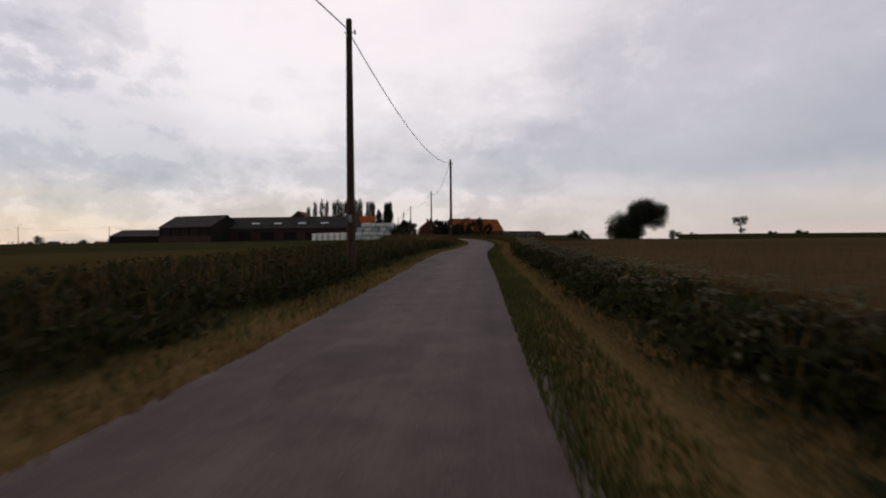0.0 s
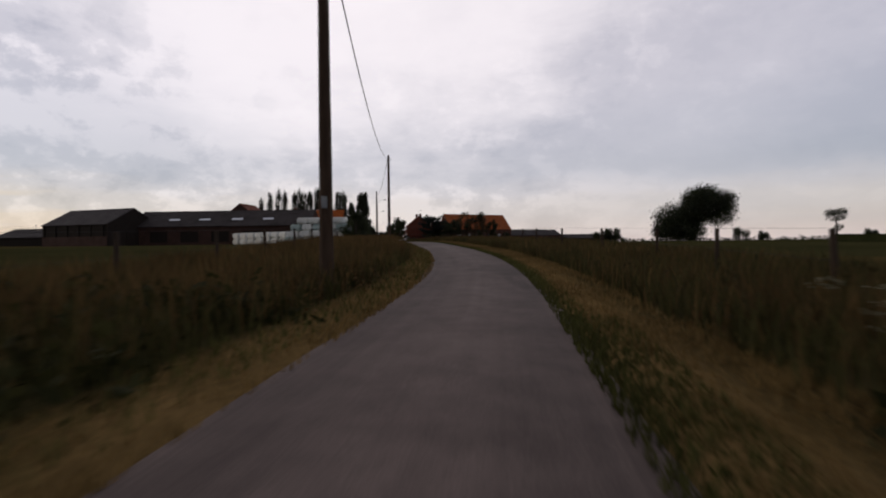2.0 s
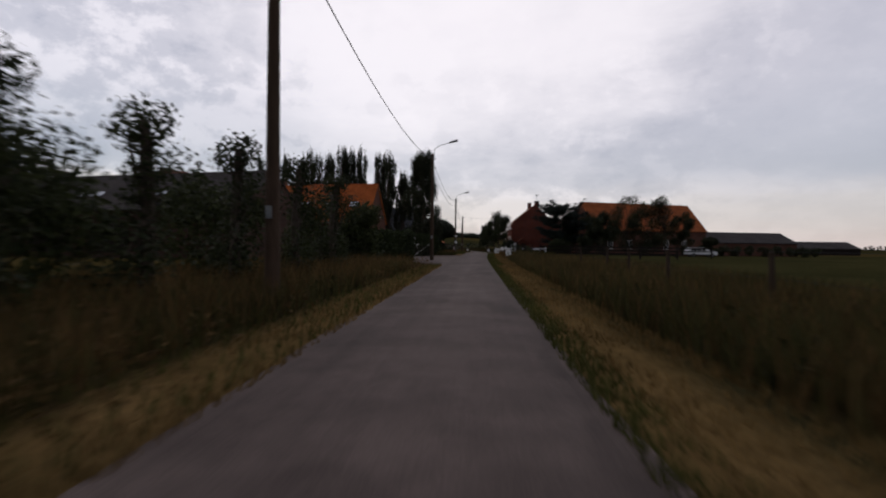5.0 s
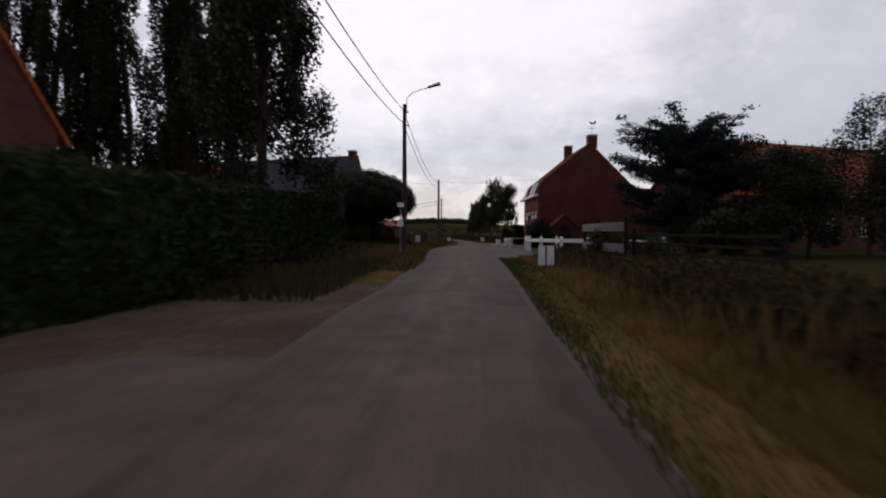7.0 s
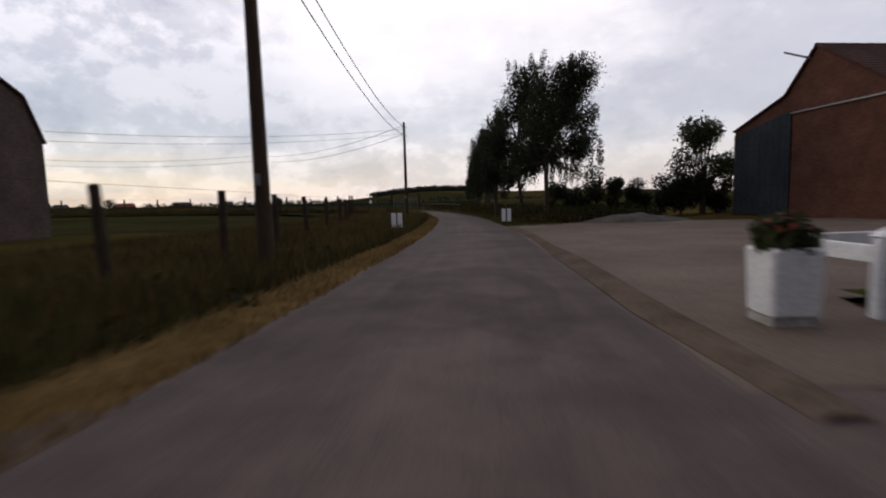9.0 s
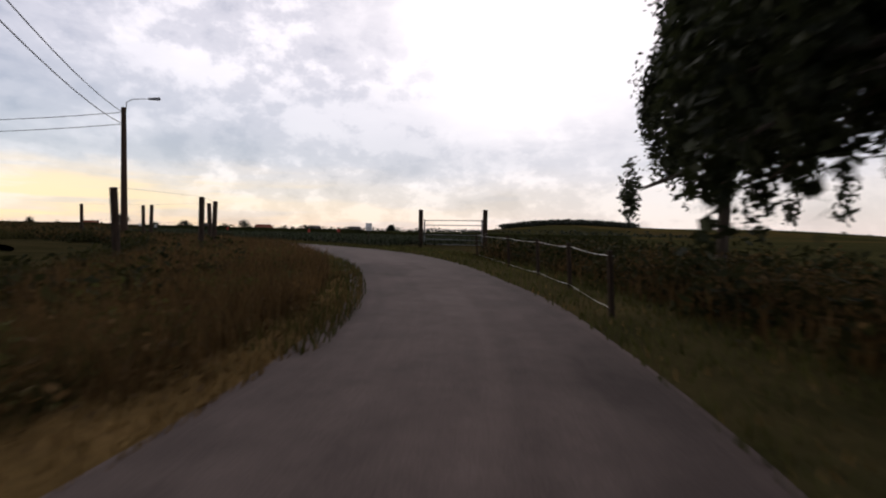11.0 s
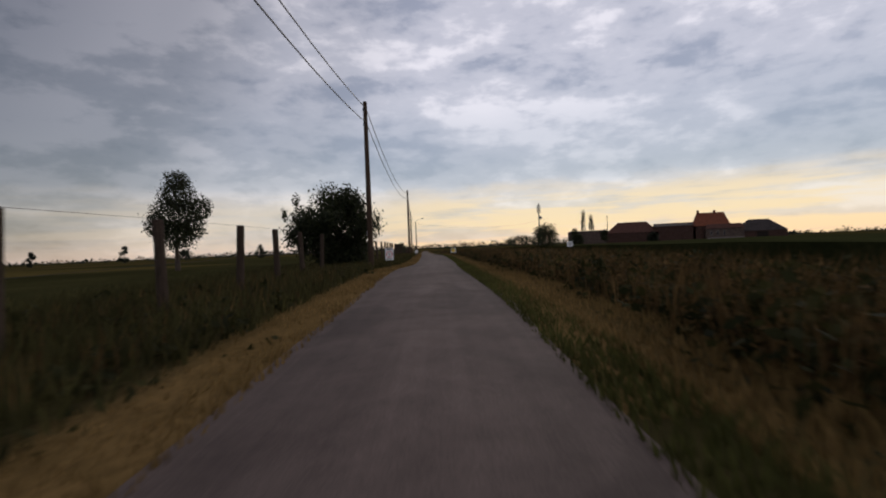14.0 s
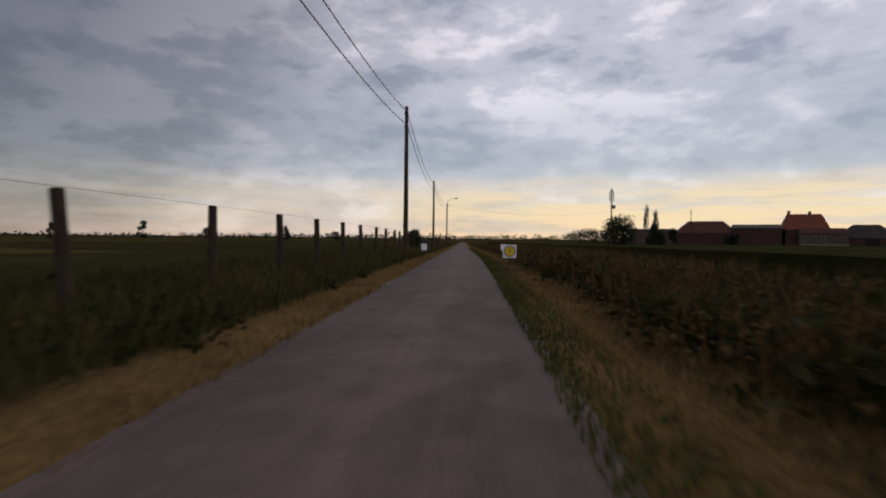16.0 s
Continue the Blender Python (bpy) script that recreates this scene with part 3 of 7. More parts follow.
def blades(name, x, y, z, height, width, mat, label, category="grass", lean=0.35):
    """Grass: a bent, tapering blade at every place."""
    n = len(x)
    a = rng.uniform(0, 2 * np.pi, n)
    h = height * rng.uniform(0.55, 1.25, n)
    w = width * rng.uniform(0.6, 1.3, n)
    l = lean * h * rng.uniform(0.2, 1.2, n)
    b = rng.uniform(0, 2 * np.pi, n)
    base = np.stack([x, y, z], -1)
    side = np.stack([np.cos(a), np.sin(a), 0 * a], -1) * w[:, None] / 2
    tip = np.stack([np.cos(b) * l, np.sin(b) * l, h], -1)
    mid = np.stack([np.cos(b) * l * 0.3, np.sin(b) * l * 0.3, h * 0.55], -1)
    v = np.stack([base - side, base + side, base + mid + side * 0.7, base + mid - side * 0.7, base + tip], 1).reshape(-1, 3)
    i = np.arange(n)[:, None] * 5
    f = np.concatenate([i + [0, 1, 2], i + [0, 2, 3], i + [3, 2, 4]])
    ob = new(name, soup(name, v, f, mat))
    return tagged(ob, label, category, kind="stuff")


def leaf_cloud(centres, radii, n, size, seed, up=0.2, squash=1.0, shell=0.55, scatter=0.16):
    """Many small leaf quads round lobes: the lobes are filled more densely near their skin."""
    r = np.random.default_rng(seed)
    centres, radii = np.asarray(centres, float), np.asarray(radii, float)
    if radii.ndim == 1:
        radii = np.stack([radii, radii, radii * squash], -1)
    vol = radii.prod(1) ** (2 / 3)
    k = r.choice(len(centres), n, p=vol / vol.sum())
    d = r.normal(size=(n, 3))
    d /= np.linalg.norm(d, axis=1)[:, None]
    rad = shell + (1 - shell) * r.random(n) ** 0.6
    rad *= 1 + scatter * r.normal(size=n)
    c = centres[k] + d * radii[k] * rad[:, None]
    nrm = d + r.normal(size=(n, 3)) * 0.7 + [0, 0, up]
    nrm /= np.linalg.norm(nrm, axis=1)[:, None]
    t = np.cross(nrm, r.normal(size=(n, 3)))
    t /= np.linalg.norm(t, axis=1)[:, None]
    b = np.cross(nrm, t)
    s = size * r.uniform(0.5, 1.3, n)[:, None]
    v = np.stack([c - t * s * 0.5, c + b * s * 0.32 + t * s * 0.05, c + t * s * 0.6, c - b * s * 0.32 - t * s * 0.02], 1).reshape(-1, 3)
    f = np.arange(n)[:, None] * 4 + [0, 1, 2, 3]
    return v, f


def weedbed(name, x, y, z, h, n, mat, label, category="weeds", size=0.15):
    """Low leafy growth in mounds of uneven height."""
    m = len(x)
    k = rng.integers(0, m, n)
    hump = h * rng.uniform(0.55, 1.2, m)
    wide = rng.uniform(0.28, 0.62, m)
    d = rng.normal(size=(n, 2)) * wide[k, None] * 0.6
    fall = np.exp(-(d ** 2).sum(1) / (wide[k] ** 2))
    c = np.stack([x[k] + d[:, 0], y[k] + d[:, 1], z[k] + hump[k] * fall * rng.random(n) ** 0.45], -1)
    nrm = rng.normal(size=(n, 3)) + [0, 0, 0.7]
    nrm /= np.linalg.norm(nrm, axis=1)[:, None]
    t = np.cross(nrm, rng.normal(size=(n, 3)))
    t /= np.linalg.norm(t, axis=1)[:, None]
    b = np.cross(nrm, t)
    s = size * rng.uniform(0.5, 1.4, n)[:, None]
    v = np.stack([c - t * s * 0.6, c + b * s * 0.35, c + t * s * 0.6, c - b * s * 0.35], 1).reshape(-1, 3)
    ob = new(name, soup(name, v, np.arange(n)[:, None] * 4 + [0, 1, 2, 3], mat))
    return tagged(ob, label, category, kind="stuff")


def limbs(rows, seg=7):
    """Tapered limbs: rows of a, b, radius at a, radius at b."""
    bm = bmesh.new()
    for a, b, r0, r1 in rows:
        a, b = Vector(a), Vector(b)
        m = (a + b) / 2 + Vector((rng.uniform(-1, 1), rng.uniform(-1, 1), 0)) * (b - a).length * 0.05
        rod(a, m, r0, (r0 + r1) / 2, seg, bm)
        rod(m, b, (r0 + r1) / 2, r1, seg, bm)
    return bm


def tree(name, x, y, label, trunk_h, trunk_r, lobes, n, size, mat="leaf_dark", seed=1, category="tree", group="", squash=1.0, shell=0.45, sink=0.15, z=None, dense=0.0):
    """A tree: trunk with limbs to every lobe, and a crown of leaves. lobes: x, y, z, radius (or three radii) from the foot."""
    z = gz(x, y) if z is None else z
    t = thing(name, x, y, z - sink, 0, label, category, group)
    rows = [((0, 0, 0), (0.05, 0.03, trunk_h), trunk_r, trunk_r * 0.65)]
    cs = [l[:3] for l in lobes]
    for c in cs[::max(1, len(cs) // 20)]:
        k = min(1.0, max(0.5, c[2] / max(trunk_h, 0.1) * 0.6))
        rows.append(((0.05 * k, 0.03 * k, trunk_h * k), (c[0] * 0.9, c[1] * 0.9, max(c[2], 0.1)), trunk_r * 0.45, trunk_r * 0.1))
    part("trunk", limbs(rows), "bark", t)
    rad = [l[3:6] if len(l) >= 6 else (l[3], l[3], l[3] * squash) for l in lobes]
    v, f = leaf_cloud(cs, rad, n, size, seed, shell=shell, scatter=0.035 if dense > 0.8 else 0.16)
    ob = new("crown", soup("crown", v, f, mat))
    ob.parent = t
    if dense:
        bm = bmesh.new()
        for c, r3 in zip(cs, rad):
            k = bmesh.ops.create_icosphere(bm, subdivisions=3 if len(cs) < 8 else 2, radius=1.0)
            for q_ in k["verts"]:
                w_ = dense + 0.05 * noise.noise(q_.co * 3 + Vector(c))
                q_.co = Vector((c[0] + q_.co.x * r3[0] * w_, c[1] + q_.co.y * r3[1] * w_, c[2] + q_.co.z * r3[2] * w_))
        part("inner_foliage", bm, mat, t, smooth=True)
    return t


def lobes_round(r, h0, h1, n, spread, seed, flat=1.0):
    """Lobes scattered in a rounded crown between two heights."""
    g = np.random.default_rng(seed)
    out = []
    for _ in range(n):
        a, k = g.uniform(0, 2 * math.pi), math.sqrt(g.random())
        u = g.random()
        wide = math.sin(math.pi * (0.12 + 0.80 * u)) ** 0.7
        rr = r * g.uniform(0.28, 0.46)
        out.append((math.cos(a) * k * spread * wide, math.sin(a) * k * spread * wide, h0 + rr * 0.6 + (h1 - h0 - rr * 1.4) * u, rr, rr, rr * flat))
    return out


def poplar(x, y, h, seed, r=1.5, n=7000, group="row of poplars", size=0.24):
    """A poplar: many thin upright plumes round the stem, their tips at uneven heights, sky between them."""
    g = np.random.default_rng(seed)
    lob = [(0, 0, h - 1.6, r * 0.16, r * 0.16, 1.7), (r * 0.3, 0, h - 2.3, r * 0.15, r * 0.15, 1.7), (-r * 0.25, r * 0.2, h - 2.7, r * 0.15, r * 0.15, 1.7)]
    for i in range(64):
        u = g.random() ** (0.6 if i % 3 else 1.6)
        a = g.uniform(0, 6.28)
        k = r * math.sqrt(g.random()) * (0.95 - 0.45 * u)
        top = h * (0.17 + 0.85 * u) * (1 - 0.12 * (k / r) ** 2)
        rz = min(top * 0.42, g.uniform(1.1, 2.0) * h / 15)
        w = r * g.uniform(0.12, 0.22)
        lob.append((math.cos(a) * k, math.sin(a) * k, top - rz * 0.9, w, w, rz))
    return tree("poplar", x, y, "tall dark poplar with a narrow upright crown", h * 0.8, 0.2, lob, n, size, "leaf_poplar", seed, group=group, shell=0.25)


def hedge(name, x0, y0, x1, y1, h, w, label, n, size=0.09, mat="leaf_hedge", seed=1):
    """A clipped hedge from one place to another."""
    L = math.hypot(x1 - x0, y1 - y0)
    t = thing(name, x0, y0, min(gz(x0, y0), gz(x1, y1)) - 0.1, math.degrees(math.atan2(y1 - y0, x1 - x0)), label, "hedge")
    part("core", box(0.1, -w / 2 + 0.1, 0, L - 0.1, w / 2 - 0.1, h - 0.08), "leaf_hedge", t)
    r = np.random.default_rng(seed)
    area = np.array([L * h, L * h, L * w, w * h, w * h])
    k = r.choice(5, n, p=area / area.sum())
    u, q = r.random(n), r.random(n)
    c = np.zeros((n, 3))
    c[:, 0] = np.where(k < 3, u * L, np.where(k == 3, 0, L))
    c[:, 1] = np.where(k == 0, -w / 2, np.where(k == 1, w / 2, np.where(k == 2, (q - 0.5) * w, (u - 0.5) * w)))
    c[:, 2] = np.where(k == 2, h, q * h)
    bump_ = 0.05 * np.sin(c[:, 0] * 2.1 + seed) + 0.04 * np.sin(c[:, 0] * 5.3 + c[:, 2] * 3)
    c += r.normal(size=(n, 3)) * 0.045 + np.stack([0 * u, np.where(k < 2, np.sign(c[:, 1]) * bump_, 0), np.where(k == 2, bump_, 0)], -1)
    d = r.normal(size=(n, 3))
    d /= np.linalg.norm(d, axis=1)[:, None]
    e = np.cross(d, r.normal(size=(n, 3)))
    e /= np.linalg.norm(e, axis=1)[:, None]
    s = size * r.uniform(0.6, 1.4, n)[:, None]
    v = np.stack([c - d * s, c + e * s * 0.6, c + d * s, c - e * s * 0.6], 1).reshape(-1, 3)
    ob = new("foliage", soup("foliage", v, np.arange(n)[:, None] * 4 + [0, 1, 2, 3], mat))
    ob.parent = t
    return t


# ---------------------------------------------------------------- buildings
def roof_slope(bm, x0, x1, e, r, thick=0.12, course=0.34):
    """One slope of a roof in overlapping courses, from the eave e = (y, z) to the ridge r = (y, z)."""
    (ey, ez), (ry, rz) = e, r
    L = math.hypot(ry - ey, rz - ez)
    n = max(3, int(L / course))
    uy, uz = (ry - ey) / L, (rz - ez) / L
    py, pz = (-uz, uy) if uy > 0 else (uz, -uy)
    pts = []
    for i in range(n):
        a, b = L * i / n, L * (i + 1) / n
        pts += [(a, 0.03), (b, 0.0)]
    prof = [(ey + uy * a + py * (o + thick), ez + uz * a + pz * (o + thick)) for a, o in pts]
    prof += [(ry, rz), (ey, ez)]
    va = [bm.verts.new((x0, y, z)) for y, z in prof]
    vb = [bm.verts.new((x1, y, z)) for y, z in prof]
    for i in range(len(prof)):
        j = (i + 1) % len(prof)
        bm.faces.new((va[i], va[j], vb[j], vb[i]))
    bm.faces.new(va[::-1])
    bm.faces.new(vb)


def chimney(parent, x, y, z0, z1, w=0.6, d=0.5, mat="brick_red", pot=0):
    c = part("chimney", box(x - w / 2, y - d / 2, z0, x + w / 2, y + d / 2, z1 - 0.12, bev=0.02), mat, parent)
    part("cap", box(x - w / 2 - 0.05, y - d / 2 - 0.05, z1 - 0.12, x + w / 2 + 0.05, y + d / 2 + 0.05, z1, bev=0.02), "stone_trim", c)
    if pot:
        part("flue", rod((x, y, z1), (x, y, z1 + pot), 0.09, 0.08, 10), "steel", c)
    return c


def window(parent, x, y, z, w, h, face, frame_mat="shutter_white", shutter=0.0, lintel=True, name="window"):
    """A window on a wall. face: 'y-' looks to -y, 'y+', 'x-', 'x+'; x, y: the middle of its sill line on the wall's plane."""
    m = {"y-": pose(x, y, z), "y+": pose(x, y, z, 0, 0, 180), "x-": pose(x, y, z, 0, 0, -90), "x+": pose(x, y, z, 0, 0, 90)}[face]

    def sub(nm, bm, mat, par, label=""):
        bmesh.ops.transform(bm, matrix=m, verts=bm.verts)
        return part(nm, bm, mat, par, label)

    bm = box(-w / 2, -0.03, 0, -w / 2 + 0.07, 0.05, h)
    box(w / 2 - 0.07, -0.03, 0, w / 2, 0.05, h, bm)
    box(-w / 2 + 0.07, -0.03, h - 0.07, w / 2 - 0.07, 0.05, h, bm)
    box(-w / 2 + 0.07, -0.03, 0, w / 2 - 0.07, 0.05, 0.07, bm)
    box(-0.03, -0.028, 0.07, 0.03, 0.05, h - 0.07, bm)
    win = sub(name, bm, frame_mat, parent)
    sub("pane", box(-w / 2 + 0.06, -0.012, 0.06, w / 2 - 0.06, 0.0, h - 0.06), "glass_dark", win)
    sub("sill", box(-w / 2 - 0.08, -0.1, -0.08, w / 2 + 0.08, 0.04, -0.003), "stone_trim", win)
    if lintel:
        sub("lintel", box(-w / 2 - 0.1, -0.025, h + 0.003, w / 2 + 0.1, 0.04, h + 0.18), "stone_trim", win)
    if shutter:
        sub("blind", box(-w / 2 + 0.075, -0.026, h * (1 - shutter), w / 2 - 0.075, -0.014, h - 0.075), "shutter_white", win, "half-lowered white roller blind")
    return win


def gable_house(name, x, y, turn, L, W, eave, ridge, wall, roof, label, category="house", over=0.25, z=None, ridge_y=0.0, eave2=None, roof2=None, split=0.0, patch=None):
    """A house whose ridge runs along its local x from 0 to L; y from -W/2 (front) to W/2."""
    z = gz(x, y) if z is None else z
    t = thing(name, x, y, z - 0.2, turn, label, category)
    eave, ridge = eave + 0.2, ridge + 0.2
    e2 = eave if eave2 is None else eave2 + 0.2
    out = [(-W / 2, 0), (W / 2, 0), (W / 2, e2), (ridge_y, ridge), (-W / 2, eave)]
    bm = bmesh.new()
    a = [bm.verts.new((0, py, pz)) for py, pz in out]
    b = [bm.verts.new((L, py, pz)) for py, pz in out]
    bm.faces.new(a)
    bm.faces.new(b[::-1])
    for i in range(5):
        j = (i + 1) % 5
        bm.faces.new((a[j], a[i], b[i], b[j]))
    part("wall", bm, wall, t)
    k1, k2 = (ridge - eave) / (W / 2 + ridge_y), (ridge - e2) / (W / 2 - ridge_y)
    spans = [(-over * 0.4, L + over * 0.4, roof)] if not roof2 else [(-over * 0.4, split, roof), (split, L + over * 0.4, roof2)]
    if patch:
        spans = [(spans[0][0], patch[0], roof), patch, (patch[1], spans[-1][1], roof2)]
    for x0, x1, rm in spans:
        bm = bmesh.new()
        roof_slope(bm, x0, x1, (-W / 2 - over, eave - over * k1), (ridge_y, ridge))
        roof_slope(bm, x0, x1, (W / 2 + over, e2 - over * k2), (ridge_y, ridge))
        rf = part("roof", bm, rm, t)
        part("ridge_tiles", rod((x0, ridge_y, ridge + 0.10), (x1, ridge_y, ridge + 0.10), 0.11, 0.11, 8), rm, rf)
    return t


# ---------------------------------------------------------------- poles, posts and signs
def utility_pole(x, y, h, z=None, lamp=None, arms=1, lean=(0, 0), r=0.15):
    z = gz(x, y) if z is None else z
    t = thing("utility_pole", x, y, z - 0.3, 0, "tall round weathered brown wooden utility pole" + (" with a street lamp" if lamp else ""), "pole", "roadside utility poles")
    h += 0.3
    bm = rod((0, 0, 0), (lean[0], lean[1], h), r, r * 0.64, 14)
    part("shaft", bm, "pole_wood", t)
    for i in range(arms):
        zz = h - 0.45 - 0.75 * i
        part("bracket", rod((-0.16, 0, zz), (0.20, 0, zz), 0.018, 0.018, 6), "steel", t)
        part("insulator", rod((0.20, 0, zz - 0.06), (0.20, 0, zz + 0.10), 0.035, 0.025, 8), "lamp_grey", t)
    part("plate", box(-0.06, -0.165, 2.1, 0.06, -0.14, 2.35), "steel", t)
    if lamp:
        a = math.radians(lamp)
        c, s = math.cos(a), math.sin(a)
        bm = rod((0.1 * c, 0.1 * s, h - 0.7), (0.16 * c, 0.16 * s, h + 0.35), 0.025, 0.025, 8)
        rod((0.16 * c, 0.16 * s, h + 0.35), (0.5 * c, 0.5 * s, h + 0.62), 0.025, 0.025, 8, bm)
        rod((0.5 * c, 0.5 * s, h + 0.62), (1.55 * c, 1.55 * s, h + 0.86), 0.025, 0.022, 8, bm)
        arm = part("lamp_arm", bm, "lamp_grey", t)
        bm = rod((1.45 * c, 1.45 * s, h + 0.84), (2.15 * c, 2.15 * s, h + 0.98), 0.07, 0.11, 10)
        part("lamp_head", bm, "lamp_grey", arm)
    return t


def cable(points, sag, r=0.021, label="dark overhead cable sagging between the poles"):
    cu = bpy.data.curves.new("cable", "CURVE")
    cu.dimensions, cu.bevel_depth, cu.bevel_resolution = "3D", r, 1
    sp = cu.splines.new("POLY")
    pts = []
    for a, b in zip(points[:-1], points[1:]):
        a, b = Vector(a), Vector(b)
        for i in range(14):
            u = i / 14
            p = a.lerp(b, u)
            p.z -= 4 * sag * u * (1 - u) * ((b - a).length / 40) ** 2
            pts.append(p)
    pts.append(Vector(points[-1]))
    sp.points.add(len(pts) - 1)
    for q_, p in zip(sp.points, pts):
        q_.co = (*p, 1)
    cu.materials.append(MATS["cable"])
    return tagged(new("overhead_cable", cu), label, "cable")


def ball(c, r, bm=None, seg=10, squash=1.0):
    bm = bm or bmesh.new()
    k = bmesh.ops.create_uvsphere(bm, u_segments=seg, v_segments=max(5, seg // 2), radius=1.0)
    for v in k["verts"]:
        v.co = Vector((c[0] + v.co.x * r, c[1] + v.co.y * r, c[2] + v.co.z * r * squash))
    return bm

# ---------------------------------------------------------------- utility poles and cables
POLES = [(-3.16, 17.52, 8.75, 0), (0.86, 53.03, 8.85, 0), (-2.04, 91.42, 8.5, 0), (-7.93, 126.22, 8.45, 0), (-12.15, 158.2, 8.8, -8),
         (-17.19, 196.25, 8.55, -8), (-22.3, 233.0, 8.5, 0), (-28.38, 267.44, 8.5, 0), (-56.75, 291.06, 8.4, 75), (-91.1, 277.0, 8.6, 0),
         (-129.17, 260.42, 8.85, 0), (-160.82, 245.32, 8.8, 0), (-192.94, 231.11, 8.7, 100)]
TOPS = []
for i, (x, y, h, lamp) in enumerate(POLES):
    utility_pole(x, y, h, lamp=lamp, arms=1 if i < 4 else 2, r={8: 0.215, 6: 0.175}.get(i, 0.155))
    TOPS.append(Vector((x, y, gz(x, y) + h)))


def wire(i, j, drop, sag=1.0, r=0.021):
    o = Vector((-0.08, 0.0, -drop))
    return cable([TOPS[i] + o, TOPS[j] + o], sag, r)


back = Vector((-8.5, -22, 8.6))
TOPS.append(back)
wire(13, 0, 0.3, 1.2, 0.02)
for i in range(4):
    wire(i, i + 1, 0.3, 1.55, 0.02)
for i in range(4, 12):
    wire(i, i + 1, 0.3, 1.1)
    wire(i, i + 1, 1.05, 1.1)

# service lines that cross the lane
cable([(-22.2, 232.5, TOPS[6].z - 0.7), (-29.2, 216.6, 9.9)], 1.4, 0.012)
cable([(-22.2, 232.5, TOPS[6].z - 0.3), (-8.4, 221.2, 9.4)], 1.6, 0.012)
cable([(-28.4, 267.4, TOPS[7].z - 0.6), (-46.0, 245.0, TOPS[7].z - 2.4)], 1.2, 0.012)
cable([(-28.4, 267.4, TOPS[7].z - 1.0), (-47.0, 246.0, TOPS[7].z - 2.8)], 1.2, 0.012)
cable([(-192.9, 231.1, TOPS[12].z - 0.4), (-240.0, 258.0, 12.0)], 1.0, 0.014)

# ---------------------------------------------------------------- farm to the west of the first stretch
def kinked(t, L, W, eave, ridge, mat, kink, front=1):
    """A steep lower slope under the main one, along the side given."""
    (dy, dz) = kink
    bm = bmesh.new()
    roof_slope(bm, -0.1, L + 0.1, (front * (W / 2 + 0.12), eave - 0.1), (front * (W / 2 - dy), eave + dz))
    roof_slope(bm, -0.1, L + 0.1, (front * (W / 2 - dy), eave + dz), (0, ridge))
    return part("roof", bm, mat, t)


barn = gable_house("barn", -84.5, 161.2, -20, 20.5, 12.5, 4.6, 8.1, "dark_timber", "roof_sheet", "large dark timber barn with a sheet roof across the field", "barn")
part("doorway", box(20.45, -2.0, 0, 20.62, 2.2, 3.6), "dark_timber", barn)
part("lower_wall", box(-0.05, -6.33, 0, 20.3, -6.22, 2.2), "brick_dark", barn)
for i in range(6):
    part("mullion", box(0.6 + i * 3.7, -6.42, 2.2, 0.85 + i * 3.7, -6.25, 4.6), "dark_timber", barn)

shed = gable_house("cattle_shed", -66, 159.5, -3, 40, 9, 4.2, 7.6, "brick_dark", "roof_sheet", "long low brown brick cattle shed with rooflights", "barn")
for i, u in enumerate((7.5, 14.5, 22.0, 29.0)):
    bm = box(u, -3.0, 5.74, u + 2.4, -2.4, 5.98)
    bmesh.ops.rotate(bm, cent=(u, -2.7, 5.86), matrix=Matrix.Rotation(math.radians(37), 3, "X"), verts=bm.verts)
    part("rooflight", bm, "skylight_pane", shed, "pale translucent rooflight")
for u in (4, 11, 18, 25):
    part("opening", box(u, -4.56, 0.8, u + 4, -4.49, 3.2), "dark_timber", shed)
wing = gable_house("barn_wing", -48.4, 170.2, 86, 9, 7.0, 7.4, 10.2, "brick_dark", "roof_red", "gabled brick barn wing rising behind the cattle shed", "barn")
gable_house("low_barn", -112, 178, -8, 24, 12, 2.2, 4.4, "dark_timber", "roof_sheet", "low dark farm building far across the field", "barn")


def bale(x, y, z, turn, mat, w=1.75, h=0.98, d=1.3, group="stack of wrapped bales"):
    bm = box(-w / 2, -d / 2, 0, w / 2, d / 2, h)
    bmesh.ops.bevel(bm, geom=list(bm.edges), offset=0.19, segments=3, affect="EDGES")
    for v in bm.verts:
        v.co += Vector((math.sin(v.co.z * 9 + x), math.cos(v.co.x * 7 + y), math.sin(v.co.x * 5 + z))) * 0.03
    me = bpy.data.meshes.new("silage_bale")
    bm.to_mesh(me)
    bm.free()
    me.materials.append(MATS[mat])
    ob = new("silage_bale", me)
    ob.matrix_world = pose(x, y, z, 0, 0, turn)
    return tagged(ob, "silage bale wrapped in pale stretch film, stacked on others" if z > 3.2 else "silage bale wrapped in pale stretch film", "bale", group)


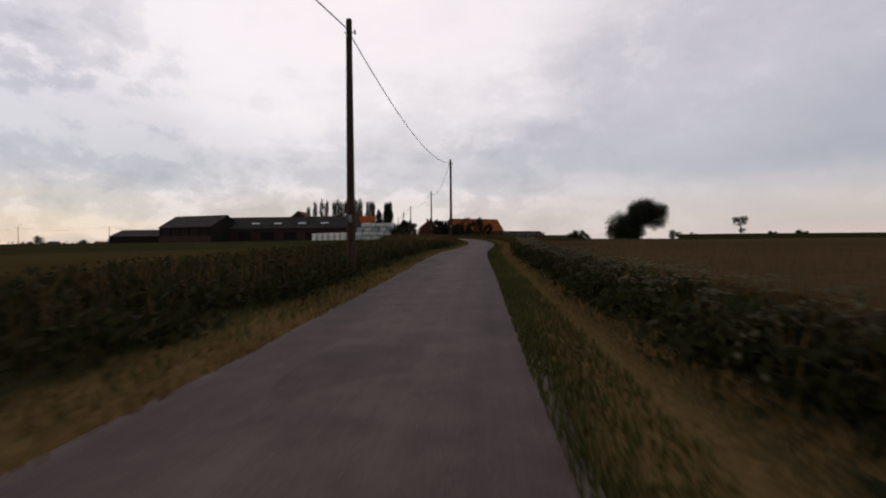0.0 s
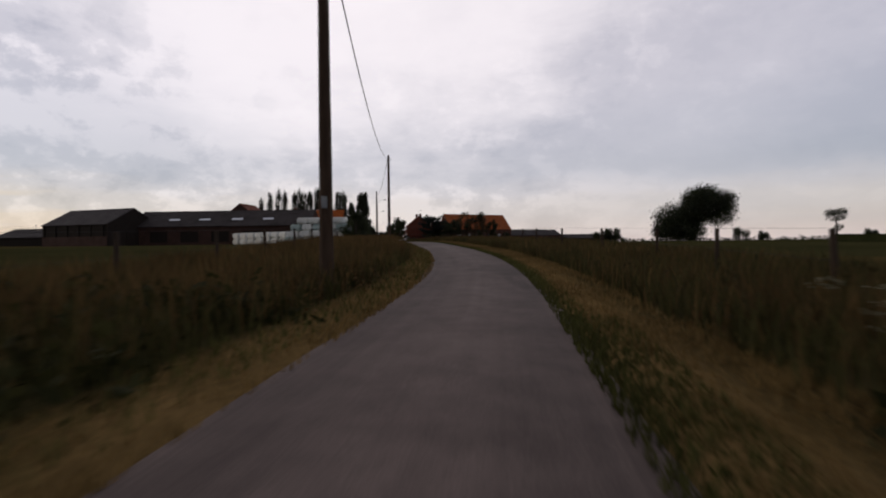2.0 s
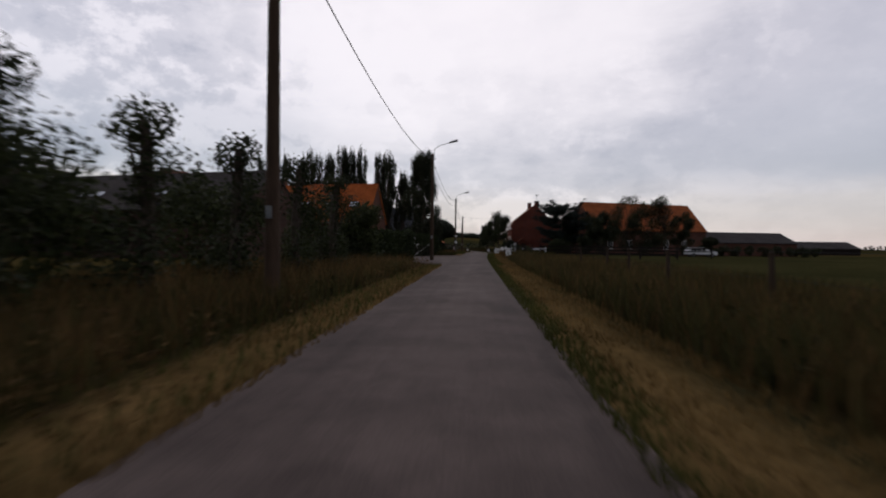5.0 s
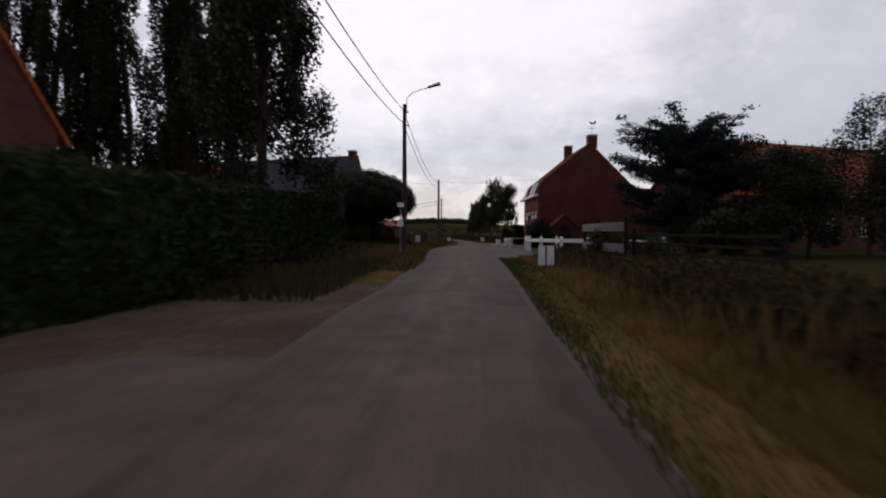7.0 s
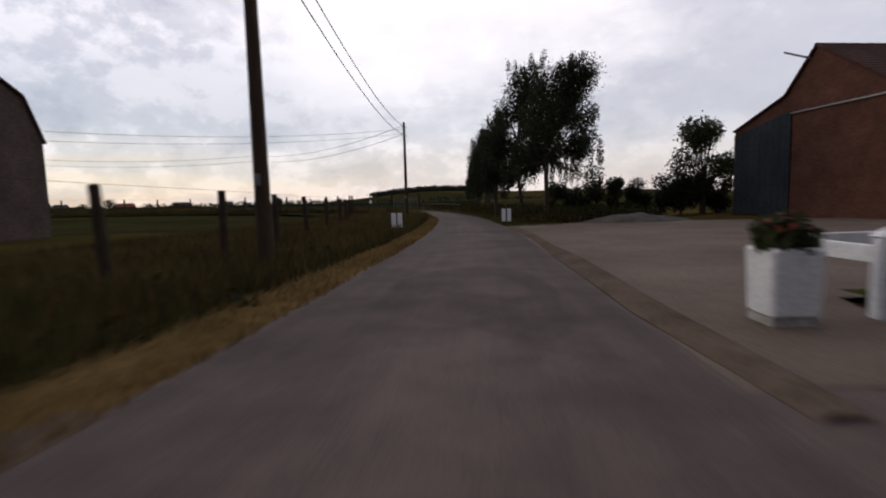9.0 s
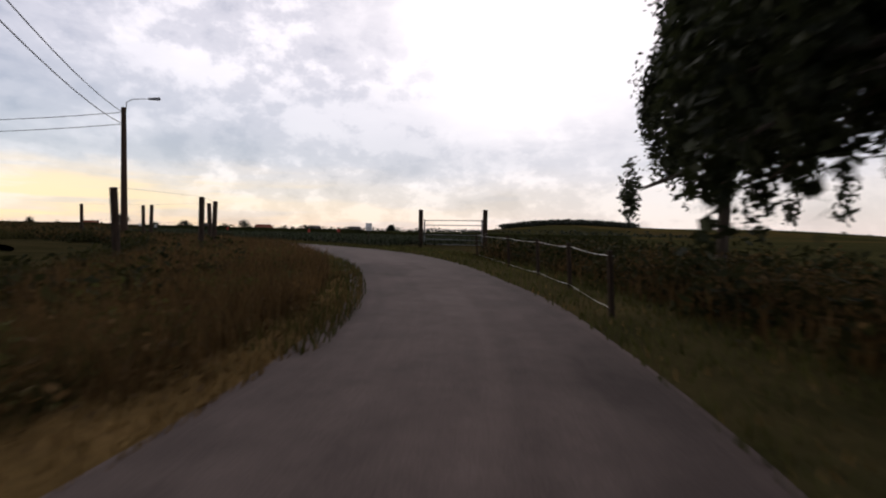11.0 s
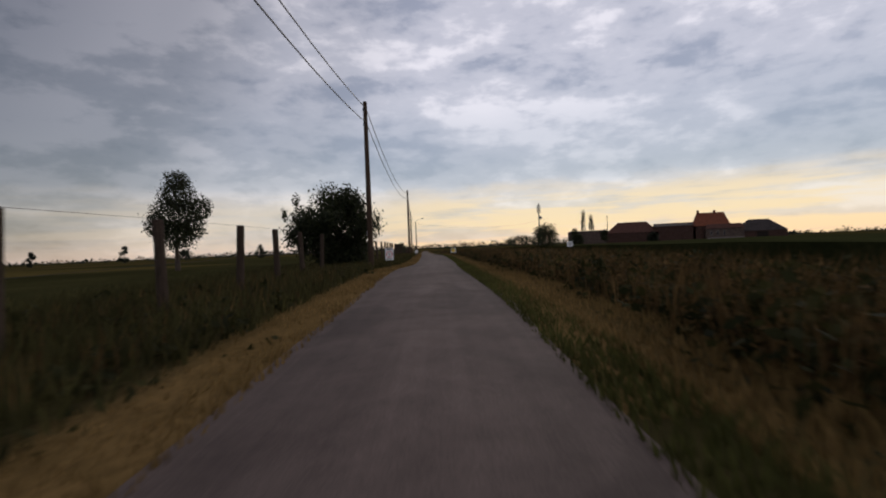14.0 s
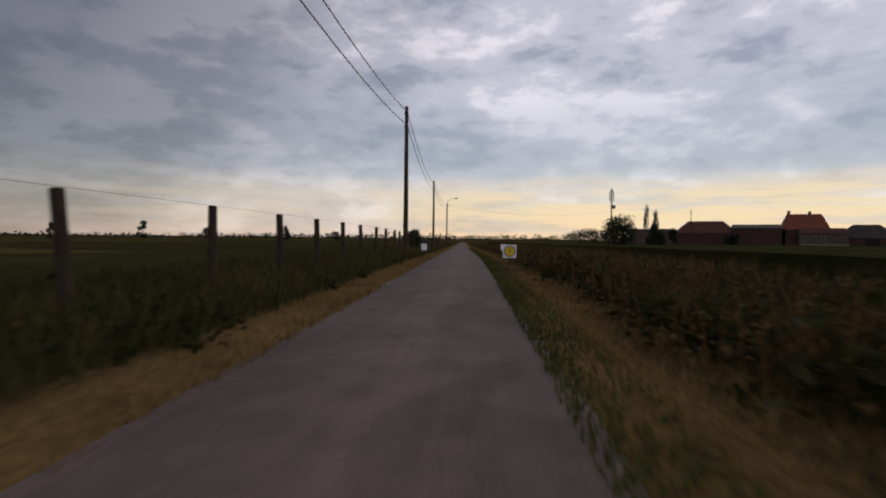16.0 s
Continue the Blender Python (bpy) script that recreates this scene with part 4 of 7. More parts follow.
proto = {}
r_b = random.Random(5)
gb0 = gz(-16, 120)
for row in range(4):
    count = (5, 5, 5, 4)[row]
    for i in range(count):
        u = 0.9 + i * 1.80 + (0.55, 0.0, 0.45, 1.5)[row] + r_b.uniform(-0.08, 0.08)
        for k in range(2):
            bx, by = -20.6 + u * 0.988 + k * 0.25, 120.1 - u * 0.155 + k * 1.42 + r_b.uniform(-0.1, 0.1)
            m = "green_wrap" if r_b.random() < 0.25 else "white_wrap"
            if m not in proto:
                proto[m] = bale(bx, by, gb0 - 0.03 + row * 0.99, -9, m)
            else:
                tagged(copy_thing(proto[m], pose(bx, by, gb0 - 0.03 + row * 0.99, 0, 0, -9 + r_b.uniform(-2, 2))))
for i in range(7):
    for row in range(2):
        bx, by = -32.6 + i * 1.72, 130.4 - i * 1.15
        copy_thing(proto["white_wrap"], pose(bx, by, gz(bx, by) - 0.03 + row * 0.99, 0, 0, -34 + r_b.uniform(-2, 2)))
bm = box(-0.9, -0.25, 0, 0.9, 0.25, 1.0)
bmesh.ops.bevel(bm, geom=list(bm.edges), offset=0.12, segments=2, affect="EDGES")
tarp = part("tarpaulin", bm, "green_wrap", None)
tarp.matrix_world = pose(-20.2, 119.2, gz(-20.2, 119.2), -12, 0, -9)
tagged(tarp, "crumpled pale green plastic sheet against the bales", "tarpaulin")

# ---------------------------------------------------------------- pollards along the lane
for i, (x, y, h) in enumerate(((-8.3, 108.2, 4.25), (-8.28, 110.0, 4.3), (-8.5, 111.9, 3.9), (-8.3, 112.6, 3.7), (-8.5, 114.2, 4.0), (-8.8, 116.6, 3.7), (-9.1, 119.2, 3.9),
                              (-9.5, 122.0, 4.1), (-10.2, 125.4, 4.3), (-10.6, 129.0, 4.4), (-11.0, 133.0, 4.5), (-11.6, 137.5, 4.6))):
    lob = [(0, 0, h - 0.62, 0.58, 0.58, 0.55), (0.2, 0.2, h - 0.5, 0.34, 0.34, 0.42), (-0.22, -0.1, h - 0.7, 0.36, 0.36, 0.4), (0.1, 0.1, h - 1.4, 0.38, 0.38, 0.6), (-0.05, 0.05, h - 2.2, 0.33, 0.33, 0.7), (0.05, -0.1, 0.9, 0.38, 0.38, 0.9)]
    if i > 3:
        lob += [(0.3, 0.4, h - 1.7, 0.8, 0.9, 0.8), (0.1, -0.5, 1.2, 0.8, 0.9, 0.9)]
    tree("pollard", x, y, "ivy-clad pollarded tree with a round leafy head", h - 0.5, 0.16, lob, 5200 if i < 4 else 3200, 0.11, "leaf_dark", 40 + i, group="pollards along the lane", dense=0.66 if i < 4 else 0.0, shell=0.55)
for i, (x, y) in enumerate(((-10.8, 118), (-12.0, 124), (-12.6, 131), (-13.0, 139), (-12.6, 144))):
    tree("shrub", x, y, "dense dark roadside shrub", 0.9, 0.06, lobes_round(2.0, 0.1, 3.7, 9, 1.3, 60 + i), 4200, 0.16, "leaf_mid", 60 + i, "shrub")

# ---------------------------------------------------------------- house with the orange roof
house_a = gable_house("house", -43.6, 177.3, 0, 20.0, 6.4, 4.25, 8.7, "brick_brown", "roof_orange", "brick farmhouse with a bright orange tiled roof", "house")
k_ = (8.9 - 4.45) / 3.2
for u in (17.8, 14.6, 11.4, 8.2, 4.6):
    ang = math.degrees(math.atan(k_))
    bm = box(-0.62, -0.46, 0.13, 0.62, 0.46, 0.24, bev=0.02)
    m = pose(u, -1.9, 4.45 + k_ * 1.3, ang, 0, 0)
    bmesh.ops.transform(bm, matrix=m, verts=bm.verts)
    sk = part("skylight", bm, "frame_brown", house_a)
    bm = box(-0.52, -0.36, 0.244, 0.52, 0.36, 0.262)
    bmesh.ops.transform(bm, matrix=m, verts=bm.verts)
    part("pane", bm, "skylight_pane", sk)
chimney(house_a, 7.2, 0.1, 8.4, 10.0, 0.9, 0.7, "brick_brown")
chimney(house_a, 2.2, 0.1, 8.4, 9.7, 0.5, 0.5, "brick_brown")
for u in (17.4, 14.2, 10.5, 6.5):
    window(house_a, u, -3.2, 1.2, 1.25, 1.6, "y-", shutter=0.5)
part("door", box(11.9, -3.27, 0.25, 12.9, -3.19, 2.4), "frame_brown", house_a)
part("gutter", rod((0, -3.52, 4.15), (20, -3.52, 4.15), 0.07, 0.07, 8), "lamp_grey", house_a)
part("downpipe", rod((19.8, -3.3, 0.2), (19.8, -3.3, 4.2), 0.05, 0.05, 8), "lamp_grey", house_a)
for y_, z_ in ((-1.1, 5.0), (0.9, 5.0)):
    window(house_a, 20.0, y_, z_, 0.42, 1.1, "x+", "frame_brown", lintel=False)
annexe = gable_house("annexe", -58.2, 177.3, 0, 14.5, 6.2, 3.0, 6.4, "brick_brown", "roof_orange", "lower orange-roofed brick annexe beside the farmhouse", "house")
chimney(annexe, 12.5, 0, 6.5, 7.8, 0.5, 0.5, "brick_brown")

def bar_gate(x, y, turn, w, h, mat, label, bars=5):
    t = thing("gate", x, y, gz(x, y), turn, label, "gate")
    part("stile", box(0, -0.03, 0.1, 0.06, 0.03, h), mat, t)
    part("stile", box(w - 0.06, -0.03, 0.1, w, 0.03, h), mat, t)
    for i in range(bars):
        z_ = 0.18 + (h - 0.24) * i / (bars - 1)
        part("bar", rod((0.03, 0, z_), (w - 0.03, 0, z_), 0.022, 0.022, 6), mat, t)
    return t


hedge("hedge", -14.5, 143.5, -14.8, 158.8, 2.3, 1.9, "tall clipped dark green hedge beside the lane", 34000, 0.075, seed=3)
hedge("hedge", -17.0, 169.0, -17.1, 178.4, 2.35, 1.8, "tall clipped dark green garden hedge", 16000, 0.07, seed=4)
hedge("hedge", -18.6, 180.4, -18.7, 188.5, 2.6, 1.8, "tall clipped dark green hedge behind a garden gate", 12000, 0.075, seed=6)
tree("topiary_ball", -17.4, 169.2, "dark hedge plant clipped to a ball beside the hedge", 1.8, 0.08, [(0, 0, 2.45, 0.75, 0.75, 0.62), (0.1, 0, 1.2, 0.6, 0.6, 0.9)], 7000, 0.07, "leaf_hedge", 88, "shrub", shell=0.9, dense=0.9)
bar_gate(-17.1, 178.6, 80, 1.7, 1.1, "dark_timber", "low dark garden gate between two hedges", 6)
hedge("hedge", -29.0, 168.0, -19.0, 168.6, 1.3, 1.0, "low clipped hedge before the farmhouse", 8000, 0.075, seed=5)


def rose(x, y, seed):
    t = tree("rose_bush", x, y, "rose bush covered in white flowers", 0.6, 0.03, lobes_round(1.0, 0.15, 2.0, 7, 0.5, seed), 1600, 0.10, "leaf_mid", seed, "shrub", "roses by the gate")
    v, f = leaf_cloud([(0, 0, 1.45)], [(0.6, 0.6, 0.5)], 46, 0.16, seed + 1, shell=0.9)
    ob = new("flowers", soup("flowers", v, f, "petal_white"))
    ob.parent = t
    tagged(ob, "white blossoms", kind="stuff")


for i in range(5):
    rose(-19.2 + i * 0.7, 167.7 + 0.3 * (i % 2), 80 + i)

bar_gate(-20.6, 166.2, 8, 6.2, 1.2, "dark_timber", "dark closed bar gate before the rose bushes", 11)
bar_gate(-20.8, 160.6, 89, 5.4, 1.2, "dark_timber", "dark bar gate along the drive", 11)

# ---------------------------------------------------------------- poplars
for i, (x, y, h, r) in enumerate(((-19.9, 185.4, 14.4, 2.7), (-23.7, 189.4, 12.2, 1.5), (-26.3, 190.0, 15.2, 1.7), (-28.0, 190.6, 15.4, 1.6), (-30.9, 190.6, 15.7, 1.7), (-32.5, 190.6, 15.5, 1.5),
                                 (-33.9, 190.4, 15.6, 1.5), (-36.0, 190.8, 14.9, 1.4), (-37.6, 190.6, 14.8, 1.3), (-39.0, 190.7, 15.5, 1.4), (-40.4, 190.5, 14.9, 1.3), (-43.4, 190.2, 15.3, 1.4),
                                 (-45.2, 190.2, 15.7, 1.4), (-47.6, 190.2, 14.5, 1.3), (-50.0, 189.6, 12.6, 1.2))):
    poplar(x, y, h + (0.9 if i > 3 else 0.0), 100 + i, r * 1.15, 46000 if i == 0 else (20000 if i < 7 else 12000), size=0.17)
# ---------------------------------------------------------------- house with slate and orange roof
house_b = gable_house("house", -60.9, 220.5, -8, 34.1, 5.0, 4.2, 8.8, "brick_brown", "roof_old_orange", "long brick farmhouse roofed half in orange tile and half in slate", "house", roof2="roof_slate", split=18.7, patch=(15.1, 18.7, "roof_orange"))
chimney(house_b, 33.6, 0, 8.5, 9.7, 0.7, 0.6, "brick_red")
chimney(house_b, 15.2, -1.5, 5.6, 10.3, 0.8, 0.7, "brick_dark", 1.2)
for u in (29.6, 25.6, 21.5, 14.5, 10.5):
    window(house_b, u, -2.5, 2.1, 1.0, 1.2, "y-", shutter=0.55)
part("gutter", rod((0, -2.8, 4.1), (34.1, -2.8, 4.1), 0.07, 0.07, 8), "lamp_grey", house_b)

for i in range(9):
    a = math.radians(-8)
    u, v_ = 9.0 + i * 2.5, -5.2 - 0.4 * (i % 3)
    x, y = -60.9 + u * math.cos(a) - v_ * math.sin(a), 220.5 + u * math.sin(a) + v_ * math.cos(a)
    tree("shrub", x, y, "dark garden shrub before the long farmhouse", 0.7, 0.05, lobes_round(1.5, 0.1, (2.9, 2.2, 1.7, 3.3)[i % 4] - (0.6 if i > 5 else 0), 8, 1.1, 480 + i), 3000, 0.15, "leaf_dark", 480 + i, "shrub", "garden shrubs before the farmhouse")
def profile_barn(name, x, y, turn, L, prof, wall, roof, label, over=0.15):
    """A barn drawn out along its local x from a gable outline (y, z) that starts and ends at the ground; every sloping edge gets a roof."""
    t = thing(name, x, y, gz(x, y) - 0.2, turn, label, "barn")
    prof = [(py, pz + 0.2 if pz else 0.0) for py, pz in prof]
    bm = bmesh.new()
    a = [bm.verts.new((0, py, pz)) for py, pz in prof]
    b = [bm.verts.new((L, py, pz)) for py, pz in prof]
    bm.faces.new(a)
    bm.faces.new(b[::-1])
    for i in range(len(prof)):
        j = (i + 1) % len(prof)
        bm.faces.new((a[j], a[i], b[i], b[j]))
    part("wall", bm, wall, t)
    top = max(range(len(prof)), key=lambda i: prof[i][1])
    bm = bmesh.new()
    for i in range(1, len(prof) - 2):
        lo, hi = (prof[i], prof[i + 1]) if i < top else (prof[i + 1], prof[i])
        roof_slope(bm, -over, L + over, lo, hi, 0.09)
    rf = part("roof", bm, roof, t)
    part("ridge_tiles", rod((-over, prof[top][0], prof[top][1] + 0.08), (L + over, prof[top][0], prof[top][1] + 0.08), 0.1, 0.1, 8), roof, rf)
    return t


# clipped trees hiding its corner
def yew(x, y, r, h, low, n, seed):
    """A dense clipped tree: a ragged dome with a level underside over a narrower dark skirt."""
    g = np.random.default_rng(seed)
    mid = low + (h - low) * 0.42
    lob = [(0, 0, mid, r * 0.74, r * 0.74, (h - low) * 0.5)]
    for i in range(46):
        a, e = i * 2.399, math.asin(1 - 1.25 * (i + 0.5) / 46)
        k = r * g.uniform(0.24, 0.31)
        lob.append((math.cos(a) * math.cos(e) * (r - k), math.sin(a) * math.cos(e) * (r - k), max(low + k * 0.8, mid + abs(math.sin(e)) ** 1.2 * math.copysign(h - mid - k, e)), k, k, k * g.uniform(0.8, 1.05)))
    for i in range(9):
        a = i * 0.7 + 0.1
        lob += [(math.cos(a) * r * 0.42, math.sin(a) * r * 0.42, low * g.uniform(0.3, 0.7), r * 0.17, r * 0.17, low * g.uniform(0.3, 0.45)) for _ in range(3)]
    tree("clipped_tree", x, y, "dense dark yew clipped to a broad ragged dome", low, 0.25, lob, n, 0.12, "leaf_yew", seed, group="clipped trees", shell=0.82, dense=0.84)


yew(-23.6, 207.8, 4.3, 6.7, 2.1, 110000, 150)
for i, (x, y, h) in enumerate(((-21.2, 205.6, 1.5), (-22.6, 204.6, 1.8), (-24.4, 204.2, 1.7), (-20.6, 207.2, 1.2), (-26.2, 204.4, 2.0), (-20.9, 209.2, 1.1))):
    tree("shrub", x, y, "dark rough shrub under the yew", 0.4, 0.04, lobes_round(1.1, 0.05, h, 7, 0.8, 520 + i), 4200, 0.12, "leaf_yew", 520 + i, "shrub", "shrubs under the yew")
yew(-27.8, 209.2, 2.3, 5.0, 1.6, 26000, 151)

# lean-to of brick with an orange tiled roof against the farmhouse gable
hut = profile_barn("brick_shed", -23.0, 211.2, 92.5, 6.1, [(0, 0), (0, 1.9), (3.8, 3.5), (3.8, 0)], "brick_dark", "roof_orange", "small old brick lean-to with an orange tiled roof", over=0.22)
window(hut, 3.3, 0, 1.0, 0.7, 0.75, "y-", "frame_brown", lintel=False)
part("eave_board", box(-0.2, -0.16, 1.98, 6.3, -0.02, 2.12, bev=0.01), "dark_timber", hut)
part("gutter", rod((-0.2, -0.2, 2.05), (6.3, -0.2, 2.03), 0.045, 0.045, 8), "dark_timber", hut)
for k in range(14):
    z0 = 0.3 + k * 0.12
    part("brick_course", box(0.02, -0.016, z0, 6.08, -0.004, z0 + 0.075, bev=0.004), "brick_brown", hut)

# ---------------------------------------------------------------- brick barn beyond
house_c = profile_barn("brick_barn", -57.0, 237.0, 13, 16.4, [(-5.3, 0), (-5.3, 4.7), (-4.1, 6.9), (0, 8.65), (4.1, 6.9), (5.3, 4.7), (5.3, 0)], "brick_grey", "roof_dark", "tall brown brick barn with a kinked gable")
part("barn_door", box(4, -5.38, 0, 7.5, -5.28, 3.6), "dark_timber", house_c)
bar_gate(-33.0, 228.0, 95, 4.5, 1.3, "dark_timber", "dark wooden field gate by the barn", 5)

# ---------------------------------------------------------------- brick house with the weather vane
house_r = thing("house", -4.98, 213.01, gz(-9, 212) - 0.2, 99.8, "red brick village house with tall gable and white gutter", "house")
HL, HW, HE, HR = 7.95, 9.3, 4.85, 9.2
bm = bmesh.new()
prof = [(-HW / 2, 0), (HW / 2, 0), (HW / 2, HE), (HW / 2 - 0.45, HE + 1.15), (0.25, HR), (-HW / 2, HE - 0.6)]
va = [bm.verts.new((0, py, pz)) for py, pz in prof]
vb = [bm.verts.new((HL, py, pz)) for py, pz in prof]
bm.faces.new(va)
bm.faces.new(vb[::-1])
for i in range(6):
    j = (i + 1) % 6
    bm.faces.new((va[j], va[i], vb[i], vb[j]))
part("wall", bm, "brick_red", house_r)
bm = bmesh.new()
roof_slope(bm, 0.12, HL, (HW / 2 + 0.1, HE), (HW / 2 - 0.45, HE + 1.15), 0.08)
roof_slope(bm, 0.12, HL, (HW / 2 - 0.45, HE + 1.15), (0.25, HR), 0.06)
roof_slope(bm, 0.12, HL, (-HW / 2 - 0.2, HE - 0.75), (0.25, HR), 0.06)
part("roof", bm, "roof_red", house_r)
part("gutter", box(-0.15, HW / 2 + 0.02, HE - 0.22, HL + 0.1, HW / 2 + 0.42, HE + 0.02, bev=0.03), "white_paint", house_r, "broad white painted box gutter")
chimney(house_r, 0.45, 0.0, HR - 0.4, HR + 0.75, 0.75, 0.75, "brick_red")
chimney(house_r, HL - 0.45, 0.4, HR - 0.5, HR + 1.0, 0.7, 0.7, "brick_red")
bm = rod((0.45, 0, HR + 0.75), (0.45, 0, HR + 1.75), 0.018, 0.014, 6)
rod((0.45, -0.35, HR + 1.35), (0.45, 0.35, HR + 1.35), 0.012, 0.012, 6, bm)
rod((0.15, 0, HR + 1.35), (0.75, 0, HR + 1.35), 0.012, 0.012, 6, bm)
vane = part("weather_vane", bm, "sign_black", house_r, "black iron weather vane")
bm = prism([(-0.28, 0.0), (-0.1, -0.05), (0.12, 0.0), (0.26, 0.2), (0.14, 0.22), (0.02, 0.1), (-0.14, 0.12), (-0.24, 0.3), (-0.34, 0.24)], -0.01, 0.01)
bmesh.ops.transform(bm, matrix=pose(0.45, 0, HR + 1.72, 0, 0, 80), verts=bm.verts)
part("pointer", bm, "sign_black", vane)
for u in (1.15, 2.75, 6.05):
    window(house_r, u, HW / 2, 1.3, 0.86, 1.95, "y+", "frame_brown", shutter=0.24)
    v, f = leaf_cloud([(u, HW / 2 + 0.12, 1.42)], [(0.4, 0.1, 0.14)], 90, 0.1, int(u * 10))
    o = new("window_flowers", soup("window_flowers", v, f, "petal_red"))
    o.parent = house_r
    tagged(o, "red flowers on the window sill", kind="stuff")
part("door", box(4.05, HW / 2 - 0.02, 0.25, 4.95, HW / 2 + 0.05, 3.2), "frame_brown", house_r)
part("door_lintel", box(3.9, HW / 2 - 0.02, 3.21, 5.1, HW / 2 + 0.03, 3.42), "stone_trim", house_r)
part("doorstep", box(3.9, HW / 2 + 0.06, 0.15, 5.1, HW / 2 + 0.5, 0.36, bev=0.02), "stone_trim", house_r)
part("plinth", box(-0.04, HW / 2 + 0.005, 0, HL, HW / 2 + 0.06, 0.55), "render_grey", house_r)
for u in (1.2, 2.9, 6.3):
    ang = math.degrees(math.atan2(1.15, 0.45))
    m = pose(u, HW / 2 - 0.05, HE + 0.48, 0, 0, 180) @ pose(0, 0, 0, ang, 0, 0)
    bm = box(-0.30, -0.5, 0.10, 0.30, 0.62, 0.16, bev=0.02)
    bmesh.ops.transform(bm, matrix=m, verts=bm.verts)
    sk = part("skylight", bm, "white_paint", house_r)
    bm = box(-0.24, -0.44, 0.164, 0.24, 0.56, 0.176)
    bmesh.ops.transform(bm, matrix=m, verts=bm.verts)
    part("pane", bm, "skylight_pane", sk)
# pavement before its front
walk_slab = thing("pavement", -4.98, 213.01, gz(-9, 212) - 0.2, 99.8, "narrow paved footway with a pale kerb before the brick house", "pavement", kind="structure")
part("slab", box(0.4, HW / 2 + 0.065, 0.05, HL + 1.5, HW / 2 + 1.25, 0.262), "concrete_yard", walk_slab)
for i in range(11):
    part("kerbstone", box(0.4 + i * 0.965, HW / 2 + 1.254, 0.05, 0.4 + i * 0.965 + 0.955, HW / 2 + 1.38, 0.27, bev=0.015), "render_grey", walk_slab)
# porch on the gable
PY = 2.7
bm = bmesh.new()
prof = [(-1.15, 0), (1.15, 0), (1.15, 1.95), (0, 3.0), (-1.15, 1.95)]
va = [bm.verts.new((-1.65, PY + py, pz)) for py, pz in prof]
vb = [bm.verts.new((0.0, PY + py, pz)) for py, pz in prof]
bm.faces.new(va)
for i in range(5):
    j = (i + 1) % 5
    bm.faces.new((va[j], va[i], vb[i], vb[j]))
porch = part("porch", bm, "brick_red", house_r, "small gabled brick porch")
bm = bmesh.new()
roof_slope(bm, -1.8, -0.003, (PY - 1.35, 1.78), (PY, 3.02), 0.08)
roof_slope(bm, -1.8, -0.003, (PY + 1.35, 1.78), (PY, 3.02), 0.08)
part("porch_roof", bm, "roof_red", porch)
arch = [(PY - 0.5, 0.2), (PY + 0.5, 0.2), (PY + 0.5, 1.6)] + [(PY + 0.5 * math.cos(a), 1.6 + 0.5 * math.sin(a)) for a in np.linspace(0.3, math.pi - 0.3, 7)] + [(PY - 0.5, 1.6)]
bm = bmesh.new()
va = [bm.verts.new((-1.67, py, pz)) for py, pz in arch]
vb = [bm.verts.new((-1.64, py, pz)) for py, pz in arch]
bm.faces.new(va)
bm.faces.new(vb[::-1])
for i in range(len(arch)):
    j = (i + 1) % len(arch)
    bm.faces.new((va[j], va[i], vb[i], vb[j]))
part("arched_door", bm, "frame_brown", porch)

tree("shrub", -7.3, 187.2, "leafy green shrub in the long grass", 0.5, 0.05, lobes_round(1.3, 0.05, 1.5, 8, 0.9, 168), 4200, 0.12, "leaf_mid", 168, "shrub")
tree("shrub", -5.6, 186.4, "leafy green shrub in the long grass", 0.5, 0.05, lobes_round(1.2, 0.05, 1.3, 8, 0.9, 169), 3600, 0.12, "leaf_mid", 169, "shrub")

# shrubs against its walls
for i, (x, y, r, h, c) in enumerate(((-9.45, 209.5, 1.05, 2.55, "dark clipped evergreen shrub at the house corner"), (-3.2, 210.8, 0.9, 1.7, "flowering shrub against the brick gable"),
                                    (-1.6, 211.1, 0.8, 1.4, "flowering shrub against the brick gable"), (-4.9, 210.6, 0.6, 1.2, "low shrub against the brick gable"))):
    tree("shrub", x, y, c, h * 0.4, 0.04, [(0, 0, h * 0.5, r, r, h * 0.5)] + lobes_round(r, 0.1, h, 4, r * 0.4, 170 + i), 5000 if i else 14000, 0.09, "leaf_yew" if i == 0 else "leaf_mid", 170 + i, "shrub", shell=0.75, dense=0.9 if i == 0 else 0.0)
hedge("hedge", -11.9, 221.6, -8.6, 222.3, 2.3, 1.0, "tall clipped yew hedge beside the brick house", 7000, 0.08, seed=9)

# ---------------------------------------------------------------- paved yard
def sheet(name, pts, lift, mat, label, category, step=1.5):
    """A flat sheet laid on the ground inside an outline."""
    bm = bmesh.new()
    vs = [bm.verts.new((x, y, 0)) for x, y in pts]
    bm.faces.new(vs)
    bmesh.ops.triangulate(bm, faces=bm.faces)
    bmesh.ops.subdivide_edges(bm, edges=bm.edges, cuts=5, use_grid_fill=True)
    for v in bm.verts:
        v.co.z = gz(v.co.x, v.co.y) + lift
    ob = part(name, bm, mat, None, smooth=True)
    return tagged(ob, label, category, kind="structure")


